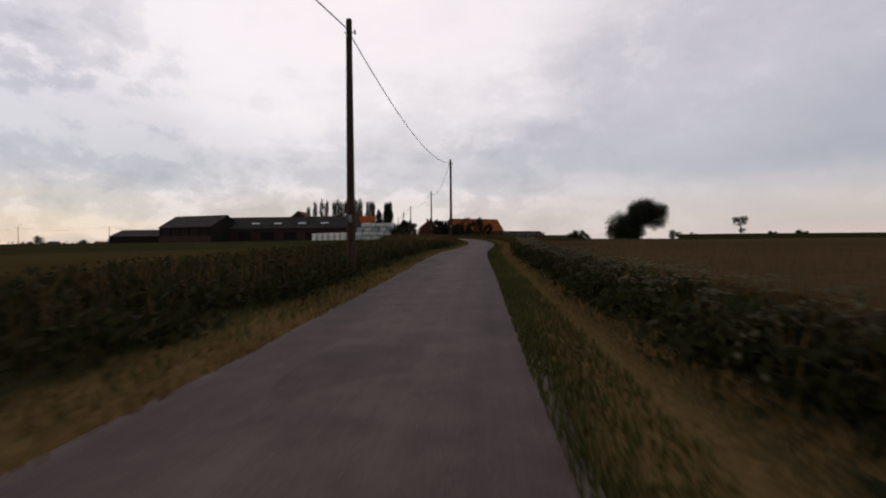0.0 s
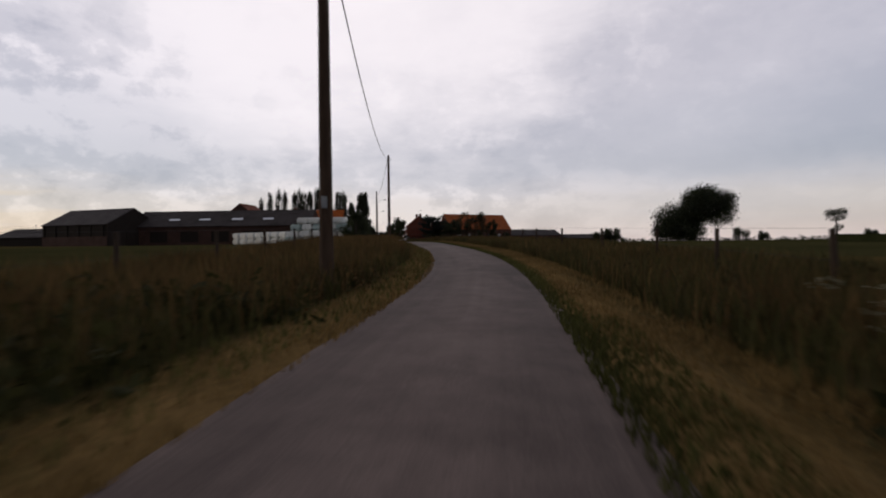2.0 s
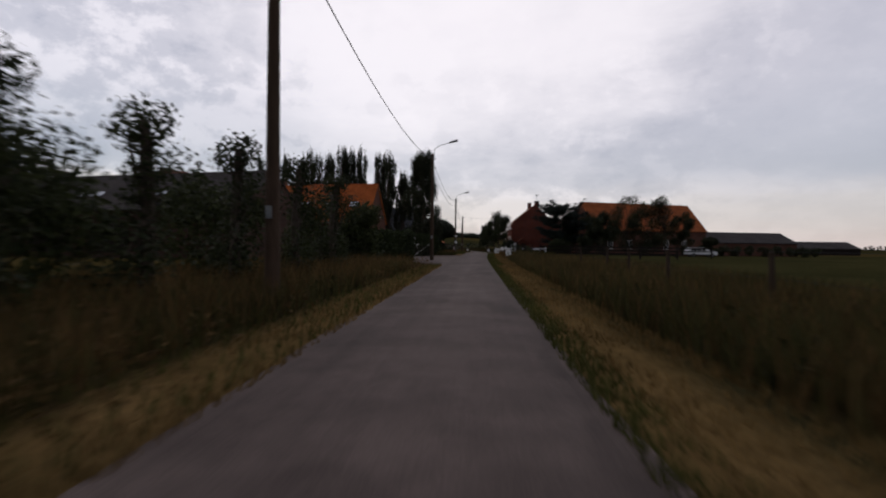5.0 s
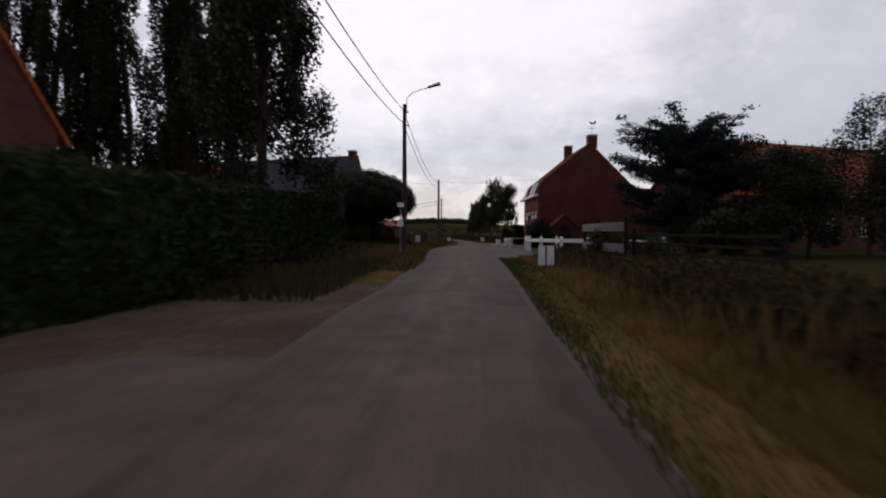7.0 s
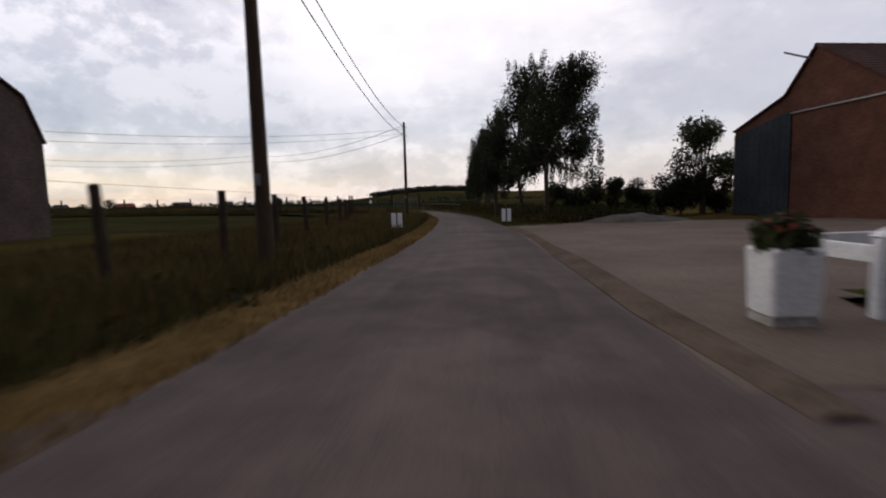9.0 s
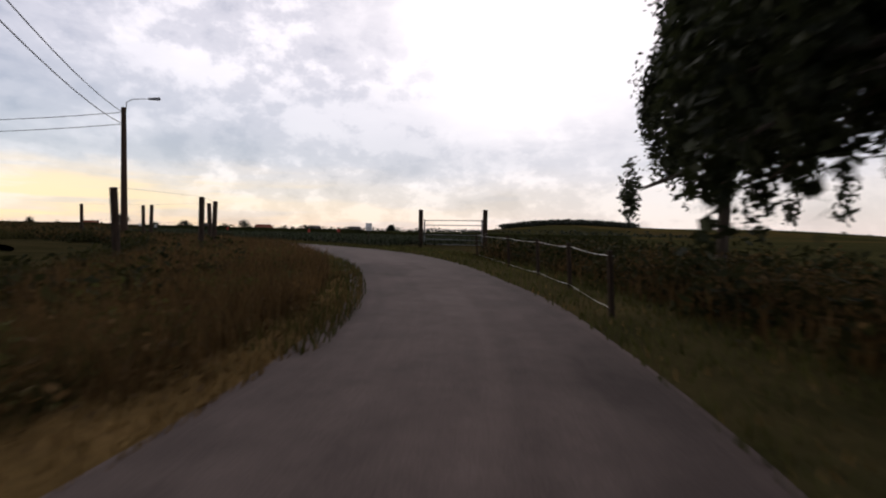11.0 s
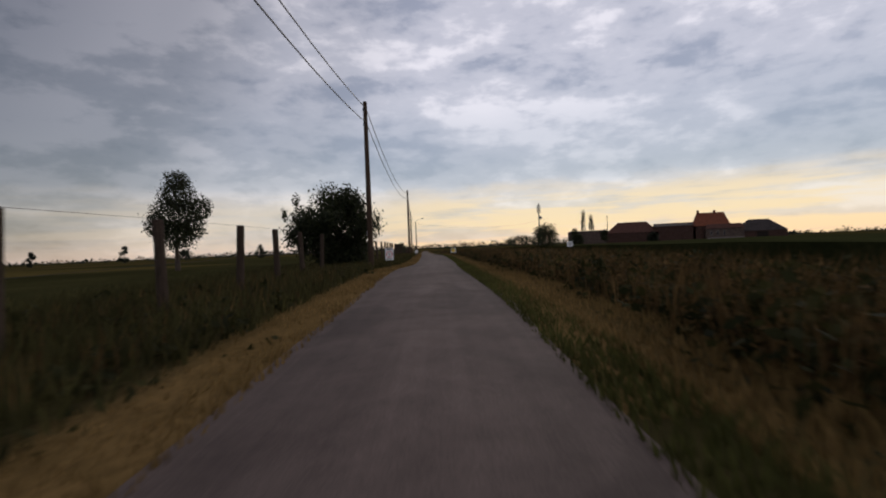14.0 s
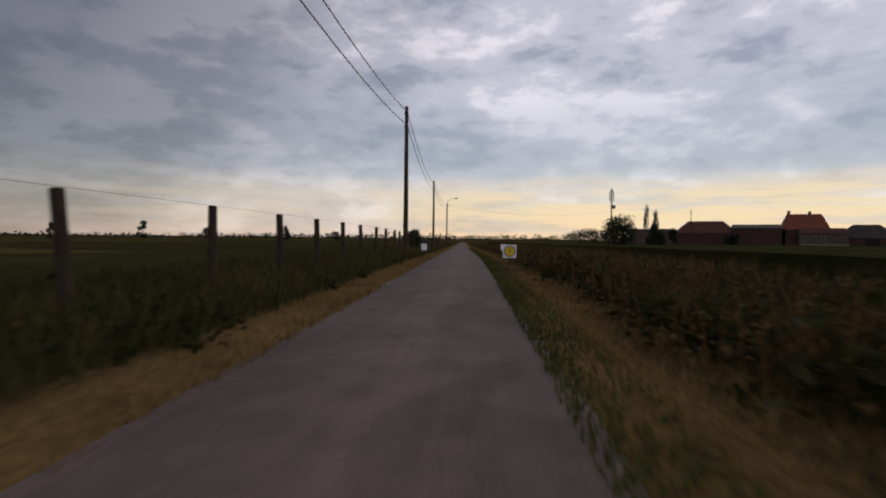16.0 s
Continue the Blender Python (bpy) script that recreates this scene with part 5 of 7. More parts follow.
def apron(name, s0, s1, side, width, lift, mat, label):
    """Paving that joins the road's edge."""
    s = np.arange(s0, s1, 1.0)
    rows = []
    for k in range(8):
        u = k / 7
        _, _, z, w = station(s, 0)
        d = side * (w - 0.12 + u * width(s))
        x, y, _, _ = station(s, d)
        rows.append(np.stack([x, y, np.maximum(z + 0.005, land(x, y) * u + z * (1 - u)) + lift * min(1, u * 4)], -1))
    v = np.stack(rows, 1)
    n, m = v.shape[:2]
    ii = np.arange(n * m).reshape(n, m)
    f = np.stack([ii[:-1, :-1], ii[1:, :-1], ii[1:, 1:], ii[:-1, 1:]], -1).reshape(-1, 4)
    ob = new(name, mesh(name, v.reshape(-1, 3).tolist(), f.tolist(), mat, True))
    return tagged(ob, label, "pavement", kind="structure")


SY = s_of(-11, 189.8)[0]
apron("forecourt", SY, 229.5, -1, lambda s: np.interp(s, [SY, SY + 3, SY + 6, SY + 9, SY + 21, SY + 32, 229.5], [0.5, 2.2, 4.4, 9.0, 9.0, 2.4, 2.2]), 0.03, "asphalt_yard", "worn asphalt forecourt of the brick house")
apron("yard", 228.5, s_of(-17, 252)[0], -1, lambda s: np.interp(s, [228.5, 230.5, 231.5, 232.5, s_of(-17, 248)[0], s_of(-17, 252)[0]], [2.0, 2.3, 2.6, 20, 20, 5.0]), 0.035, "concrete_yard", "pale concrete farmyard beside the lane")
apron("drive", s_of(-12, 150)[0], s_of(-12, 173)[0], 1, lambda s: np.interp(s, [s_of(-12, 150)[0], s_of(-12, 154)[0], s_of(-12, 159)[0], s_of(-12, 161)[0], s_of(-12, 167)[0], s_of(-12, 169)[0], s_of(-12, 173)[0]], [0.8, 3.0, 3.4, 8.5, 8.5, 4.5, 0.3]), 0.008, "asphalt_yard", "worn asphalt drive to the farmhouse")
apron("side_lane", 217.0, 229.0, 1, lambda s: np.interp(s, [217.0, 218.5, 220.0, 224.0, 225.5, 228.0], [0.4, 3.0, 24.0, 24.0, 3.0, 0.4]), 0.012, "dirt", "brown dirt side lane to the barn")
RV = np.arange(228.0, s_of(-17, 250)[0], 1.0)
ribbon("verge", RV, [(-1, 0.05, 1), (-1, -0.12, 1), (-1, -0.34, 1)], [0.016, 0.062, 0.052], "dusty_soil", "narrow strip of brown dirt between lane and yard", "verge", wob=0.12)


# ---------------------------------------------------------------- white fences
def white_fence(posts, label, h=0.92, rail=True):
    x0, y0 = posts[0]
    z0 = gz(x0, y0)
    t = thing("fence", x0, y0, z0, 0, label, "fence")
    loc = [Vector((x - x0, y - y0, gz(x, y) - z0)) for x, y in posts]
    for p in loc:
        bm = box(p.x - 0.09, p.y - 0.09, p.z - 0.1, p.x + 0.09, p.y + 0.09, p.z + h, bev=0.012)
        ps = part("post", bm, "white_paint", t)
        bm = bmesh.new()
        bmesh.ops.create_cone(bm, cap_ends=True, segments=4, radius1=0.15, radius2=0.02, depth=0.09, matrix=Matrix.Translation((p.x, p.y, p.z + h + 0.046)) @ Matrix.Rotation(math.pi / 4, 4, "Z"))
        part("cap", bm, "white_paint", ps)
    for a, b in zip(loc[:-1], loc[1:]):
        d = (b - a)
        L = d.length
        bm = box(0.095, -0.035, h - 0.26, L - 0.095, 0.035, h - 0.08, bev=0.008)
        m = Matrix.Translation(a) @ Matrix.Rotation(math.atan2(d.y, d.x), 4, "Z")
        bmesh.ops.transform(bm, matrix=m, verts=bm.verts)
        part("rail", bm, "white_paint", t)
    return t


white_fence([(-4.2, 203.9), (-6.2, 203.8), (-8.3, 203.6), (-10.25, 203.2), (-10.35, 201.4), (-10.1, 199.7), (-9.4, 198.2), (-8.3, 196.9), (-7.0, 196.1), (-5.2, 195.7), (-3.2, 195.6)],
            "low white painted fence curving round a small lawn")
white_fence([(-6.0, 231.6), (-8.6, 231.4), (-11.2, 231.1), (-13.5, 230.6), (-13.2, 228.9), (-12.95, 227.3), (-12.8, 225.7), (-12.65, 224.0), (-12.5, 222.3), (-12.35, 220.5)],
            "low white painted fence beside the house", 0.86)
sheet("lawn", [(-9.9, 202.9), (-9.9, 200.6), (-9.0, 198.3), (-7.0, 196.6), (-3.4, 196.2), (-3.4, 203.4)], 0.13, "lawn_grass", "small mown lawn inside the white fence", "lawn")
sheet("lawn", [(-13.0, 230.1), (-12.4, 224.0), (-11.9, 221.5), (-6.5, 222.5), (-6.5, 231.0)], 0.13, "lawn_grass", "small lawn beside the brick house", "lawn")


def planter(x, y, turn, label):
    t = thing("planter", x, y, gz(x, y) + 0.03, turn, label, "planter", "white planters")
    bm = bmesh.new()
    bmesh.ops.create_cone(bm, cap_ends=True, segments=4, radius1=0.33, radius2=0.36, depth=0.68, matrix=Matrix.Translation((0, 0, 0.42)) @ Matrix.Rotation(math.pi / 4, 4, "Z"))
    bmesh.ops.bevel(bm, geom=list(bm.edges), offset=0.03, segments=1, affect="EDGES")
    part("tub", bm, "white_paint", t)
    part("foot", box(-0.22, -0.22, 0.0, 0.22, 0.22, 0.085), "stone_trim", t)
    v, f = leaf_cloud([(0, 0, 0.84)], [(0.28, 0.28, 0.22)], 500, 0.12, 5)
    o = new("foliage", soup("foliage", v, f, "leaf_mid"))
    o.parent = t
    v, f = leaf_cloud([(0, 0, 0.92)], [(0.26, 0.26, 0.18)], 70, 0.10, 6)
    o = new("flowers", soup("flowers", v, f, "petal_red"))
    o.parent = t
    tagged(o, "small red flowers", kind="stuff")


planter(-14.2, 228.7, 8, "square white tub planted with red flowers")

# ---------------------------------------------------------------- barn across the yard
house_d = profile_barn("barn", -2.4, 253.6, 17, 24, [(-5.0, 0), (-5.0, 5.6), (0, 8.85), (2.0, 6.7), (6.2, 5.25), (6.2, 0)], "brick_brown", "roof_dark", "large red brick barn with a low side aisle beside the farmyard")
part("sliding_door", box(4.5, -5.1, 0.1, 8.6, -5.02, 4.0), "wall_sheet", house_d, "dark sheet-metal sliding door")
part("door_rail", rod((3.8, -5.12, 4.15), (12.5, -5.12, 4.15), 0.05, 0.05, 6), "steel", house_d)
for i in range(18):
    v0 = 1.55 + i * 0.255
    top_z = 6.05 - (v0 - 1.55) * 0.19
    part("cladding_sheet", box(-0.09 - 0.012 * (i % 2), v0, 0.25, -0.03, v0 + 0.25, top_z, bev=0.01), "wall_sheet", house_d)
part("track", rod((-0.12, -4.2, 5.9), (-0.12, 1.5, 5.9), 0.05, 0.05, 6), "steel", house_d)
bm = rod((0.0, 0.3, 8.5), (-1.4, 0.6, 8.9), 0.06, 0.05, 8)
part("gable_lamp", bm, "lamp_grey", house_d)

bm = bmesh.new()
bmesh.ops.create_grid(bm, x_segments=26, y_segments=18, size=1.0)
for v in bm.verts:
    r_ = math.hypot(v.co.x, v.co.y)
    v.co = Vector((v.co.x * 3.2, v.co.y * 1.8, max(0.0, 0.5 * (1 - r_ ** 1.5)) + noise.noise(v.co * 4) * 0.12 * (r_ < 1) - 0.05))
heap = part("gravel_heap", bm, "gravel", None, smooth=True)
heap.matrix_world = pose(-11.5, 253.0, gz(-11.5, 253.0) + 0.03, 0, 0, 10)
tagged(heap, "low heap of grey gravel at the yard's edge", "gravel heap")

# ---------------------------------------------------------------- cedar
ced = thing("cedar", -0.8, 200.8, gz(-0.8, 200.8) - 0.1, 0, "dark cedar with level layered branches", "tree")
rows, cs, rs = [((0, 0, 0), (0.2, 0, 7.2), 0.28, 0.08)], [], []
gc = np.random.default_rng(31)
for z_ in np.arange(1.8, 7.6, 0.5):
    for k in range(8):
        a = gc.uniform(0, 6.28)
        Lb = (4.3 - 0.28 * abs(z_ - 4.6)) * gc.uniform(0.55, 1.05)
        tip = (math.cos(a) * Lb, math.sin(a) * Lb, z_ + 0.35 * Lb * gc.uniform(0.3, 0.9))
        rows.append(((0.1, 0, z_), tip, 0.07, 0.015))
        for u in np.linspace(0.3, 1.0, 6):
            cs.append((tip[0] * u, tip[1] * u, z_ + (tip[2] - z_) * u ** 1.5))
            rs.append((0.55, 0.55, 0.26))
for sx, sy, h_ in ((3.6, 0.5, 8.9), (-3.8, -0.4, 8.4), (2.2, -0.4, 8.1), (-2.2, 0.5, 7.5), (3.0, 1.6, 8.2)):
    rows.append(((0.1, 0, 5.4), (sx, sy, h_), 0.08, 0.02))
    for u in np.linspace(0.3, 1, 7):
        cs.append((sx * u, sy * u, 5.4 + (h_ - 5.4) * u ** 1.3))
        rs.append((0.5, 0.5, 0.15))
part("trunk", limbs(rows, 6), "bark", ced)
v, f = leaf_cloud(cs, rs, 62000, 0.15, 33, shell=0.2)
o = new("crown", soup("crown", v, f, "leaf_cedar"))
o.parent = ced

# ---------------------------------------------------------------- orange-roofed farm behind it
house_e = gable_house("farmhouse", 3.0, 215.5, 28, 24, 10, 4.6, 9.6, "brick_brown", "roof_worn_orange", "long brick farmhouse with an orange tiled roof behind trees", "house")
for u in (3, 7, 11, 15, 19):
    window(house_e, u, -5.0, 1.3, 1.1, 1.5, "y-", "shutter_white")
window(house_e, 24.0, 0, 4.6, 1.0, 1.2, "x+", "shutter_white")
gable_house("low_barn", 25.5, 228, 26, 22, 8, 2.6, 4.6, "brick_brown", "roof_sheet", "long low brick barn beside the farmhouse", "barn")
gable_house("low_barn", 52, 262, 10, 20, 9, 1.6, 3.2, "dark_timber", "roof_sheet", "low dark sheet-roofed shed far across the pasture", "barn")
for i, (x, y, r, h) in enumerate(((4.9, 198.5, 2.2, 6.0), (9.0, 200.6, 2.8, 9.2), (12.5, 202.5, 2.8, 8.4), (15.5, 204.5, 2.9, 9.4), (18.5, 206.0, 2.0, 6.8), (23.0, 208.0, 1.6, 3.6), (2.5, 197.2, 1.4, 3.2), (-1.5, 191.8, 1.2, 2.4), (0.2, 203.6, 2.4, 5.2), (3.4, 203.4, 2.6, 6.4), (6.4, 205.0, 2.4, 6.6), (-0.6, 199.2, 1.6, 3.0))):
    tree("garden_tree", x, y, "dark bushy tree before the farmhouse", h * 0.35, 0.14, lobes_round(r, 0.4, h + (0.7 if h > 6 else 0), 15, r * 0.8, 190 + i), 11000, 0.16, "leaf_dark", 190 + i, group="trees before the farmhouse")
for i in range(9):
    x, y = 25 + i * 2.6, 214 + i * 1.3
    tree("shrub", x, y, "dark hedge shrub along the farm", 0.7, 0.05, lobes_round(1.6, 0.1, 2.1, 5, 1.1, 210 + i), 1100, 0.22, "leaf_dark", 210 + i, "shrub", "farm hedge")


# ---------------------------------------------------------------- paddock fences and signs
def board_fence(pts, mat, label, h=1.25, boards=3, w=0.13):
    x0, y0 = pts[0]
    z0 = gz(x0, y0)
    t = thing("fence", x0, y0, z0, 0, label, "fence")
    loc = [Vector((x - x0, y - y0, gz(x, y) - z0)) for x, y in pts]
    for p in loc:
        part("post", rod((p.x, p.y, p.z - 0.2), (p.x, p.y, p.z + h + 0.12), 0.08, 0.07, 8), "dark_timber", t)
    for a, b in zip(loc[:-1], loc[1:]):
        d = b - a
        m = Matrix.Translation(a) @ Matrix.Rotation(math.atan2(d.y, d.x), 4, "Z")
        for k in range(boards):
            z_ = h - 0.06 - k * (h - 0.2) / boards
            bm = box(-0.05, -0.11, z_ - w, d.length + 0.05, -0.08, z_, bev=0.006)
            bmesh.ops.transform(bm, matrix=m, verts=bm.verts)
            part("board", bm, mat, t)
    return t


board_fence([(-7.57, 190.7), (-7.36, 187.8), (-6.82, 184.9)], "old_board", "weathered pale board fence of a paddock", 1.62, 2, 0.3)
board_fence([(-6.6, 184.7), (-5.6, 182.0), (-4.6, 179.3)], "dark_timber", "dark wooden paddock fence beside the lane", 1.25, 4, 0.07)
board_fence([(-3.6, 173.2), (-0.4, 173.0), (3.0, 172.8), (6.5, 172.4), (10, 172.0)], "dark_timber", "dark wooden paddock fence across the grass", 1.3)
board_fence([(0.5, 180), (4, 180.5), (8, 181), (12, 181.5), (16, 182)], "dark_timber", "dark wooden paddock fence across the grass", 1.3)
bar_gate(-6.4, 168.6, 85, 2.6, 1.35, "steel", "galvanised bar gate beside the lane", 5)


def signboard(x, y, turn, w, h, top, label, marks, board="sign_white", posts=1, category="sign", group=""):
    """A board on one or two stakes; marks: shapes on its face as (kind, x, z, size..., material)."""
    z = gz(x, y)
    t = thing("signboard", x, y, z, turn, label, category, group)
    xs = [0.0] if posts == 1 else [-w / 2 + 0.05, w / 2 - 0.05]
    for px_ in xs:
        part("stake", box(px_ - 0.025, 0.012, -0.2, px_ + 0.025, 0.055, top - 0.02), "post_wood", t)
    b = part("board", box(-w / 2, -0.012, top - h, w / 2, 0.01, top, bev=0.004), board, t)
    for mk in marks:
        if mk[0] == "bar":
            _, mx, mz, mw, mh, mat = mk
            part("marking", box(mx - mw / 2, -0.018, mz - mh / 2, mx + mw / 2, -0.013, mz + mh / 2), mat, b)
        elif mk[0] == "bolt":
            _, mx, mz, k_, _, mat = mk
            zig = [(0.25, 1.0), (-0.35, -0.05), (0.0, 0.0), (-0.25, -1.0), (0.4, 0.2), (0.05, 0.15)]
            part("marking", prism([(mx + a * k_, mz + b_ * k_) for a, b_ in zig], -0.024, -0.019), mat, b)
        else:
            _, mx, mz, r1, r0, mat = mk
            bm = bmesh.new()
            n = 28
            vs = []
            for i in range(n):
                a = 2 * math.pi * i / n
                vs.append([bm.verts.new((mx + math.cos(a) * rr, yy, mz + math.sin(a) * rr)) for rr, yy in ((r1, -0.018), (r0, -0.018), (r0, -0.013), (r1, -0.013))])
            for i in range(n):
                p_, q_ = vs[i], vs[(i + 1) % n]
                for k in range(4):
                    bm.faces.new((p_[k], q_[k], q_[(k + 1) % 4], p_[(k + 1) % 4]))
            part("ring", bm, mat, b)
    return t


signboard(-6.1, 161.2, 4, 0.43, 0.54, 0.92, "white notice board on a stake in the grass", [("bar", 0, 0.70, 0.18, 0.07, "stone_trim"), ("bar", 0.02, 0.58, 0.14, 0.04, "stone_trim")])
for dx_ in (0.0, 0.27):
    signboard(-9.5 + dx_, 183.9, 8, 0.22, 0.62, 0.80, "narrow white marker board beside the lane", [], group="narrow marker boards")


def no_entry(x, y, turn, s=1.0, lift=0.0):
    return signboard(x, y, turn, 0.62 * s, 0.92 * s, 1.25 * s + lift, "white warning board with a red ring", [("bar", 0, 1.16 * s + lift, 0.40 * s, 0.08 * s, "sign_black"), ("ring", 0, 0.76 * s + lift, 0.25 * s, 0.19 * s, "sign_red"), ("bar", 0, 0.76 * s + lift, 0.07 * s, 0.24 * s, "sign_black"), ("bar", 0, 0.42 * s + lift, 0.42 * s, 0.06 * s, "sign_black")], group="red ring warning boards")


no_entry(-20.9, 215.3, 10, 0.70, 0.26)
for dx_ in (0.0, 0.30):
    signboard(-23.3 + dx_, 246.0, 14, 0.22, 0.70, 0.95, "narrow white marker board beside the lane", [], group="narrow marker boards")
    signboard(-18.6 + dx_, 251.5, 10, 0.22, 0.70, 0.95, "narrow white marker board beside the lane", [], group="narrow marker boards")

# direction sign on a post
ds = thing("direction_sign", -16.5, 192.8, gz(-16.5, 192.8), 10, "grey post with two small white boards", "sign")
part("post", rod((0, 0, -0.2), (0, 0, 2.7), 0.035, 0.035, 8), "lamp_grey", ds)
part("board", box(-0.16, -0.06, 2.48, 0.18, -0.042, 2.7, bev=0.004), "sign_white", ds)
part("board", box(-0.16, -0.06, 1.5, 0.16, -0.042, 1.8, bev=0.004), "sign_white", ds)

# parked estate car on the grass
car = thing("car", 20.2, 202.0, gz(20.2, 202.0), 8, "white estate car parked on the grass", "car")
bm = prism([(-2.2, 0.3), (2.15, 0.3), (2.2, 0.62), (2.1, 0.82), (1.0, 0.92), (0.35, 1.4), (-1.8, 1.45), (-2.2, 0.95)], -0.85, 0.85)
bmesh.ops.bevel(bm, geom=list(bm.edges), offset=0.06, segments=2, affect="EDGES")
part("body", bm, "white_paint", car)
for x0_, x1_ in ((-1.75, -1.0), (-0.92, -0.2), (-0.12, 0.42)):
    part("window", box(x0_, -0.865, 0.95, x1_, -0.845, 1.3), "glass_dark", car)
for wx in (-1.4, 1.35):
    for wy in (-0.8, 0.8):
        wh = part("wheel", rod((wx, wy - 0.1, 0.31), (wx, wy + 0.1, 0.31), 0.31, 0.31, 18), "sign_black", car)
        part("rim", rod((wx, wy - 0.11, 0.31), (wx, wy + 0.11, 0.31), 0.19, 0.19, 14), "steel", wh)

# ---------------------------------------------------------------- trees along the east
big = [(-0.8, 0, 1.7, 2.5, 2.2, 1.7), (-4.6, 0, 1.6, 2.0, 2.0, 1.6), (-2.4, -0.8, 1.5, 2.4, 2.0, 1.6), (-3.5, 0, 3.3, 2.9, 2.6, 2.6), (-1.5, 1, 3.0, 2.6, 2.6, 2.4), (1.5, 0, 5.6, 3.0, 2.8, 2.6), (3.5, -0.5, 4.6, 2.4, 2.4, 2.4), (2.0, 0.5, 7.0, 2.3, 2.2, 1.9), (4.6, 0, 6.2, 1.9, 1.8, 1.7), (0, 0, 6.4, 2.1, 2.1, 1.9), (-0.4, -0.6, 4.4, 2.6, 2.4, 2.4)]
tree("tree", 62.0, 162.0, "broad dark round-headed tree in the pasture hedge", 4.0, 0.45, [tuple(q * 1.52 for q in b_) for b_ in big], 46000, 0.36, "leaf_dark", 230, shell=0.4)
tree("tree", 46.0, 172, "dark rounded hedgerow tree", 1.2, 0.2, lobes_round(2.6, 0.2, 4.2, 10, 2.4, 232), 5000, 0.28, "leaf_dark", 232)
tree("tree", 93.5, 160.0, "slender open tree on the skyline", 4.4, 0.2, [(0, 0, 5.6, 2.2, 2.0, 1.3), (1.2, 0, 6.6, 1.4, 1.4, 0.9), (-1.2, 0, 6.4, 1.3, 1.3, 0.9), (0.6, 0, 3.0, 1.0, 1.0, 0.9)], 1500, 0.3, "leaf_dark", 233)
for i, (x, y, r, h) in enumerate(((66, 178, 1.6, 2.8), (78, 172, 2.4, 3.6), (86, 176, 1.8, 2.8), (112, 172, 2.0, 3.0), (140, 150, 3.0, 4.6), (150, 146, 3.0, 4.2), (133, 190, 2.4, 3.4), (50, 196, 2.4, 3.4), (56, 199, 1.8, 3.0), (118, 166, 1.8, 2.6))):
    tree("tree", x, y, "small dark hedgerow tree on the skyline", h * 0.3, 0.12, lobes_round(r, 0.2, h, 7, r * 0.8, 240 + i), 1500, 0.3, "leaf_dark", 240 + i, group="hedgerow trees")

# birches before the bend
def birch(x, y, h, r, seed, lean):
    """A birch: a broad crown of uneven lobes blown to one side, hanging sprays round its skirt and thin shoots on top."""
    g = np.random.default_rng(seed)
    lob = []
    for _ in range(26):
        u, a = g.random(), g.uniform(0, 6.28)
        wide = r * (0.95 - 0.55 * u ** 1.6)
        k = math.sqrt(g.random()) * wide * 0.8
        rr = r * g.uniform(0.26, 0.40)
        lob.append((math.cos(a) * k + lean * u, math.sin(a) * k, h * (0.34 + 0.56 * u), rr, rr, rr * g.uniform(0.8, 1.2)))
    for _ in range(46):
        a, u = g.uniform(0, 6.28), g.random()
        wide = r * (1.05 - 0.5 * u)
        lob.append((math.cos(a) * wide + lean * u, math.sin(a) * wide, h * (0.24 + 0.46 * u), 0.26, 0.26, g.uniform(0.6, 1.1)))
    for _ in range(14):
        a, u = g.uniform(0, 6.28), g.random()
        lob.append((math.cos(a) * r * 0.55 * u + lean, math.sin(a) * r * 0.55 * u, h * g.uniform(0.88, 1.0), 0.22, 0.22, 0.55))
    return tree("birch", x, y, "tall birch with drooping leafy branches", h * 0.78, 0.16, lob, 34000, 0.14, "leaf_dark", seed, group="birches at the bend", shell=0.25)


for x, y, h, r, seed, lean in ((-16.2, 256.2, 10.2, 3.2, 265, 1.3), (-17.9, 262.5, 11.9, 3.5, 266, 0.6), (-20.6, 270.0, 9.4, 2.7, 267, 0.2), (-22.0, 276.5, 8.6, 2.4, 269, 0.1), (-23.2, 285.6, 8.6, 2.5, 268, -0.2)):
    birch(x, y, h, r, seed, lean)
tree("tree", -5.2, 262.5, "rounded tree beside the brick barn", 2.2, 0.2, lobes_round(2.5, 1.0, 7.4, 14, 2.1, 281), 10000, 0.2, "leaf_mid", 281)
for i in range(9):
    x, y = -15.5 + i * 1.5, 263.5 + 0.5 * math.sin(i * 2)
    tree("shrub", x, y, "dark leafy shrub behind the yard", 0.9, 0.05, lobes_round(1.5, 0.1, 3.0 + 0.5 * math.sin(i * 3.1), 8, 1.0, 290 + i), 3000, 0.16, "leaf_dark", 290 + i, "shrub", "shrubs behind the yard")

# single bricks of the street front beside its door and windows
bmb = box(-0.1035, -0.006, -0.0325, 0.1035, 0.006, 0.0325, bev=0.003)
brick_mesh = bpy.data.meshes.new("brick")
bmb.to_mesh(brick_mesh)
bmb.free()
brick_mesh.materials.append(MATS["brick_piece"])
for row in range(34):
    for u0, count in ((6.62, 5), (5.14, 1), (3.3, 2), (1.72, 2)):
        for k in range(count):
            ob = new("brick", brick_mesh)
            ob.parent = house_r
            ob.matrix_local = Matrix.Translation((u0 + 0.1075 + k * 0.2175 + (0.10 if row % 2 else 0.0), HW / 2 - 0.001, 0.62 + row * 0.0755))

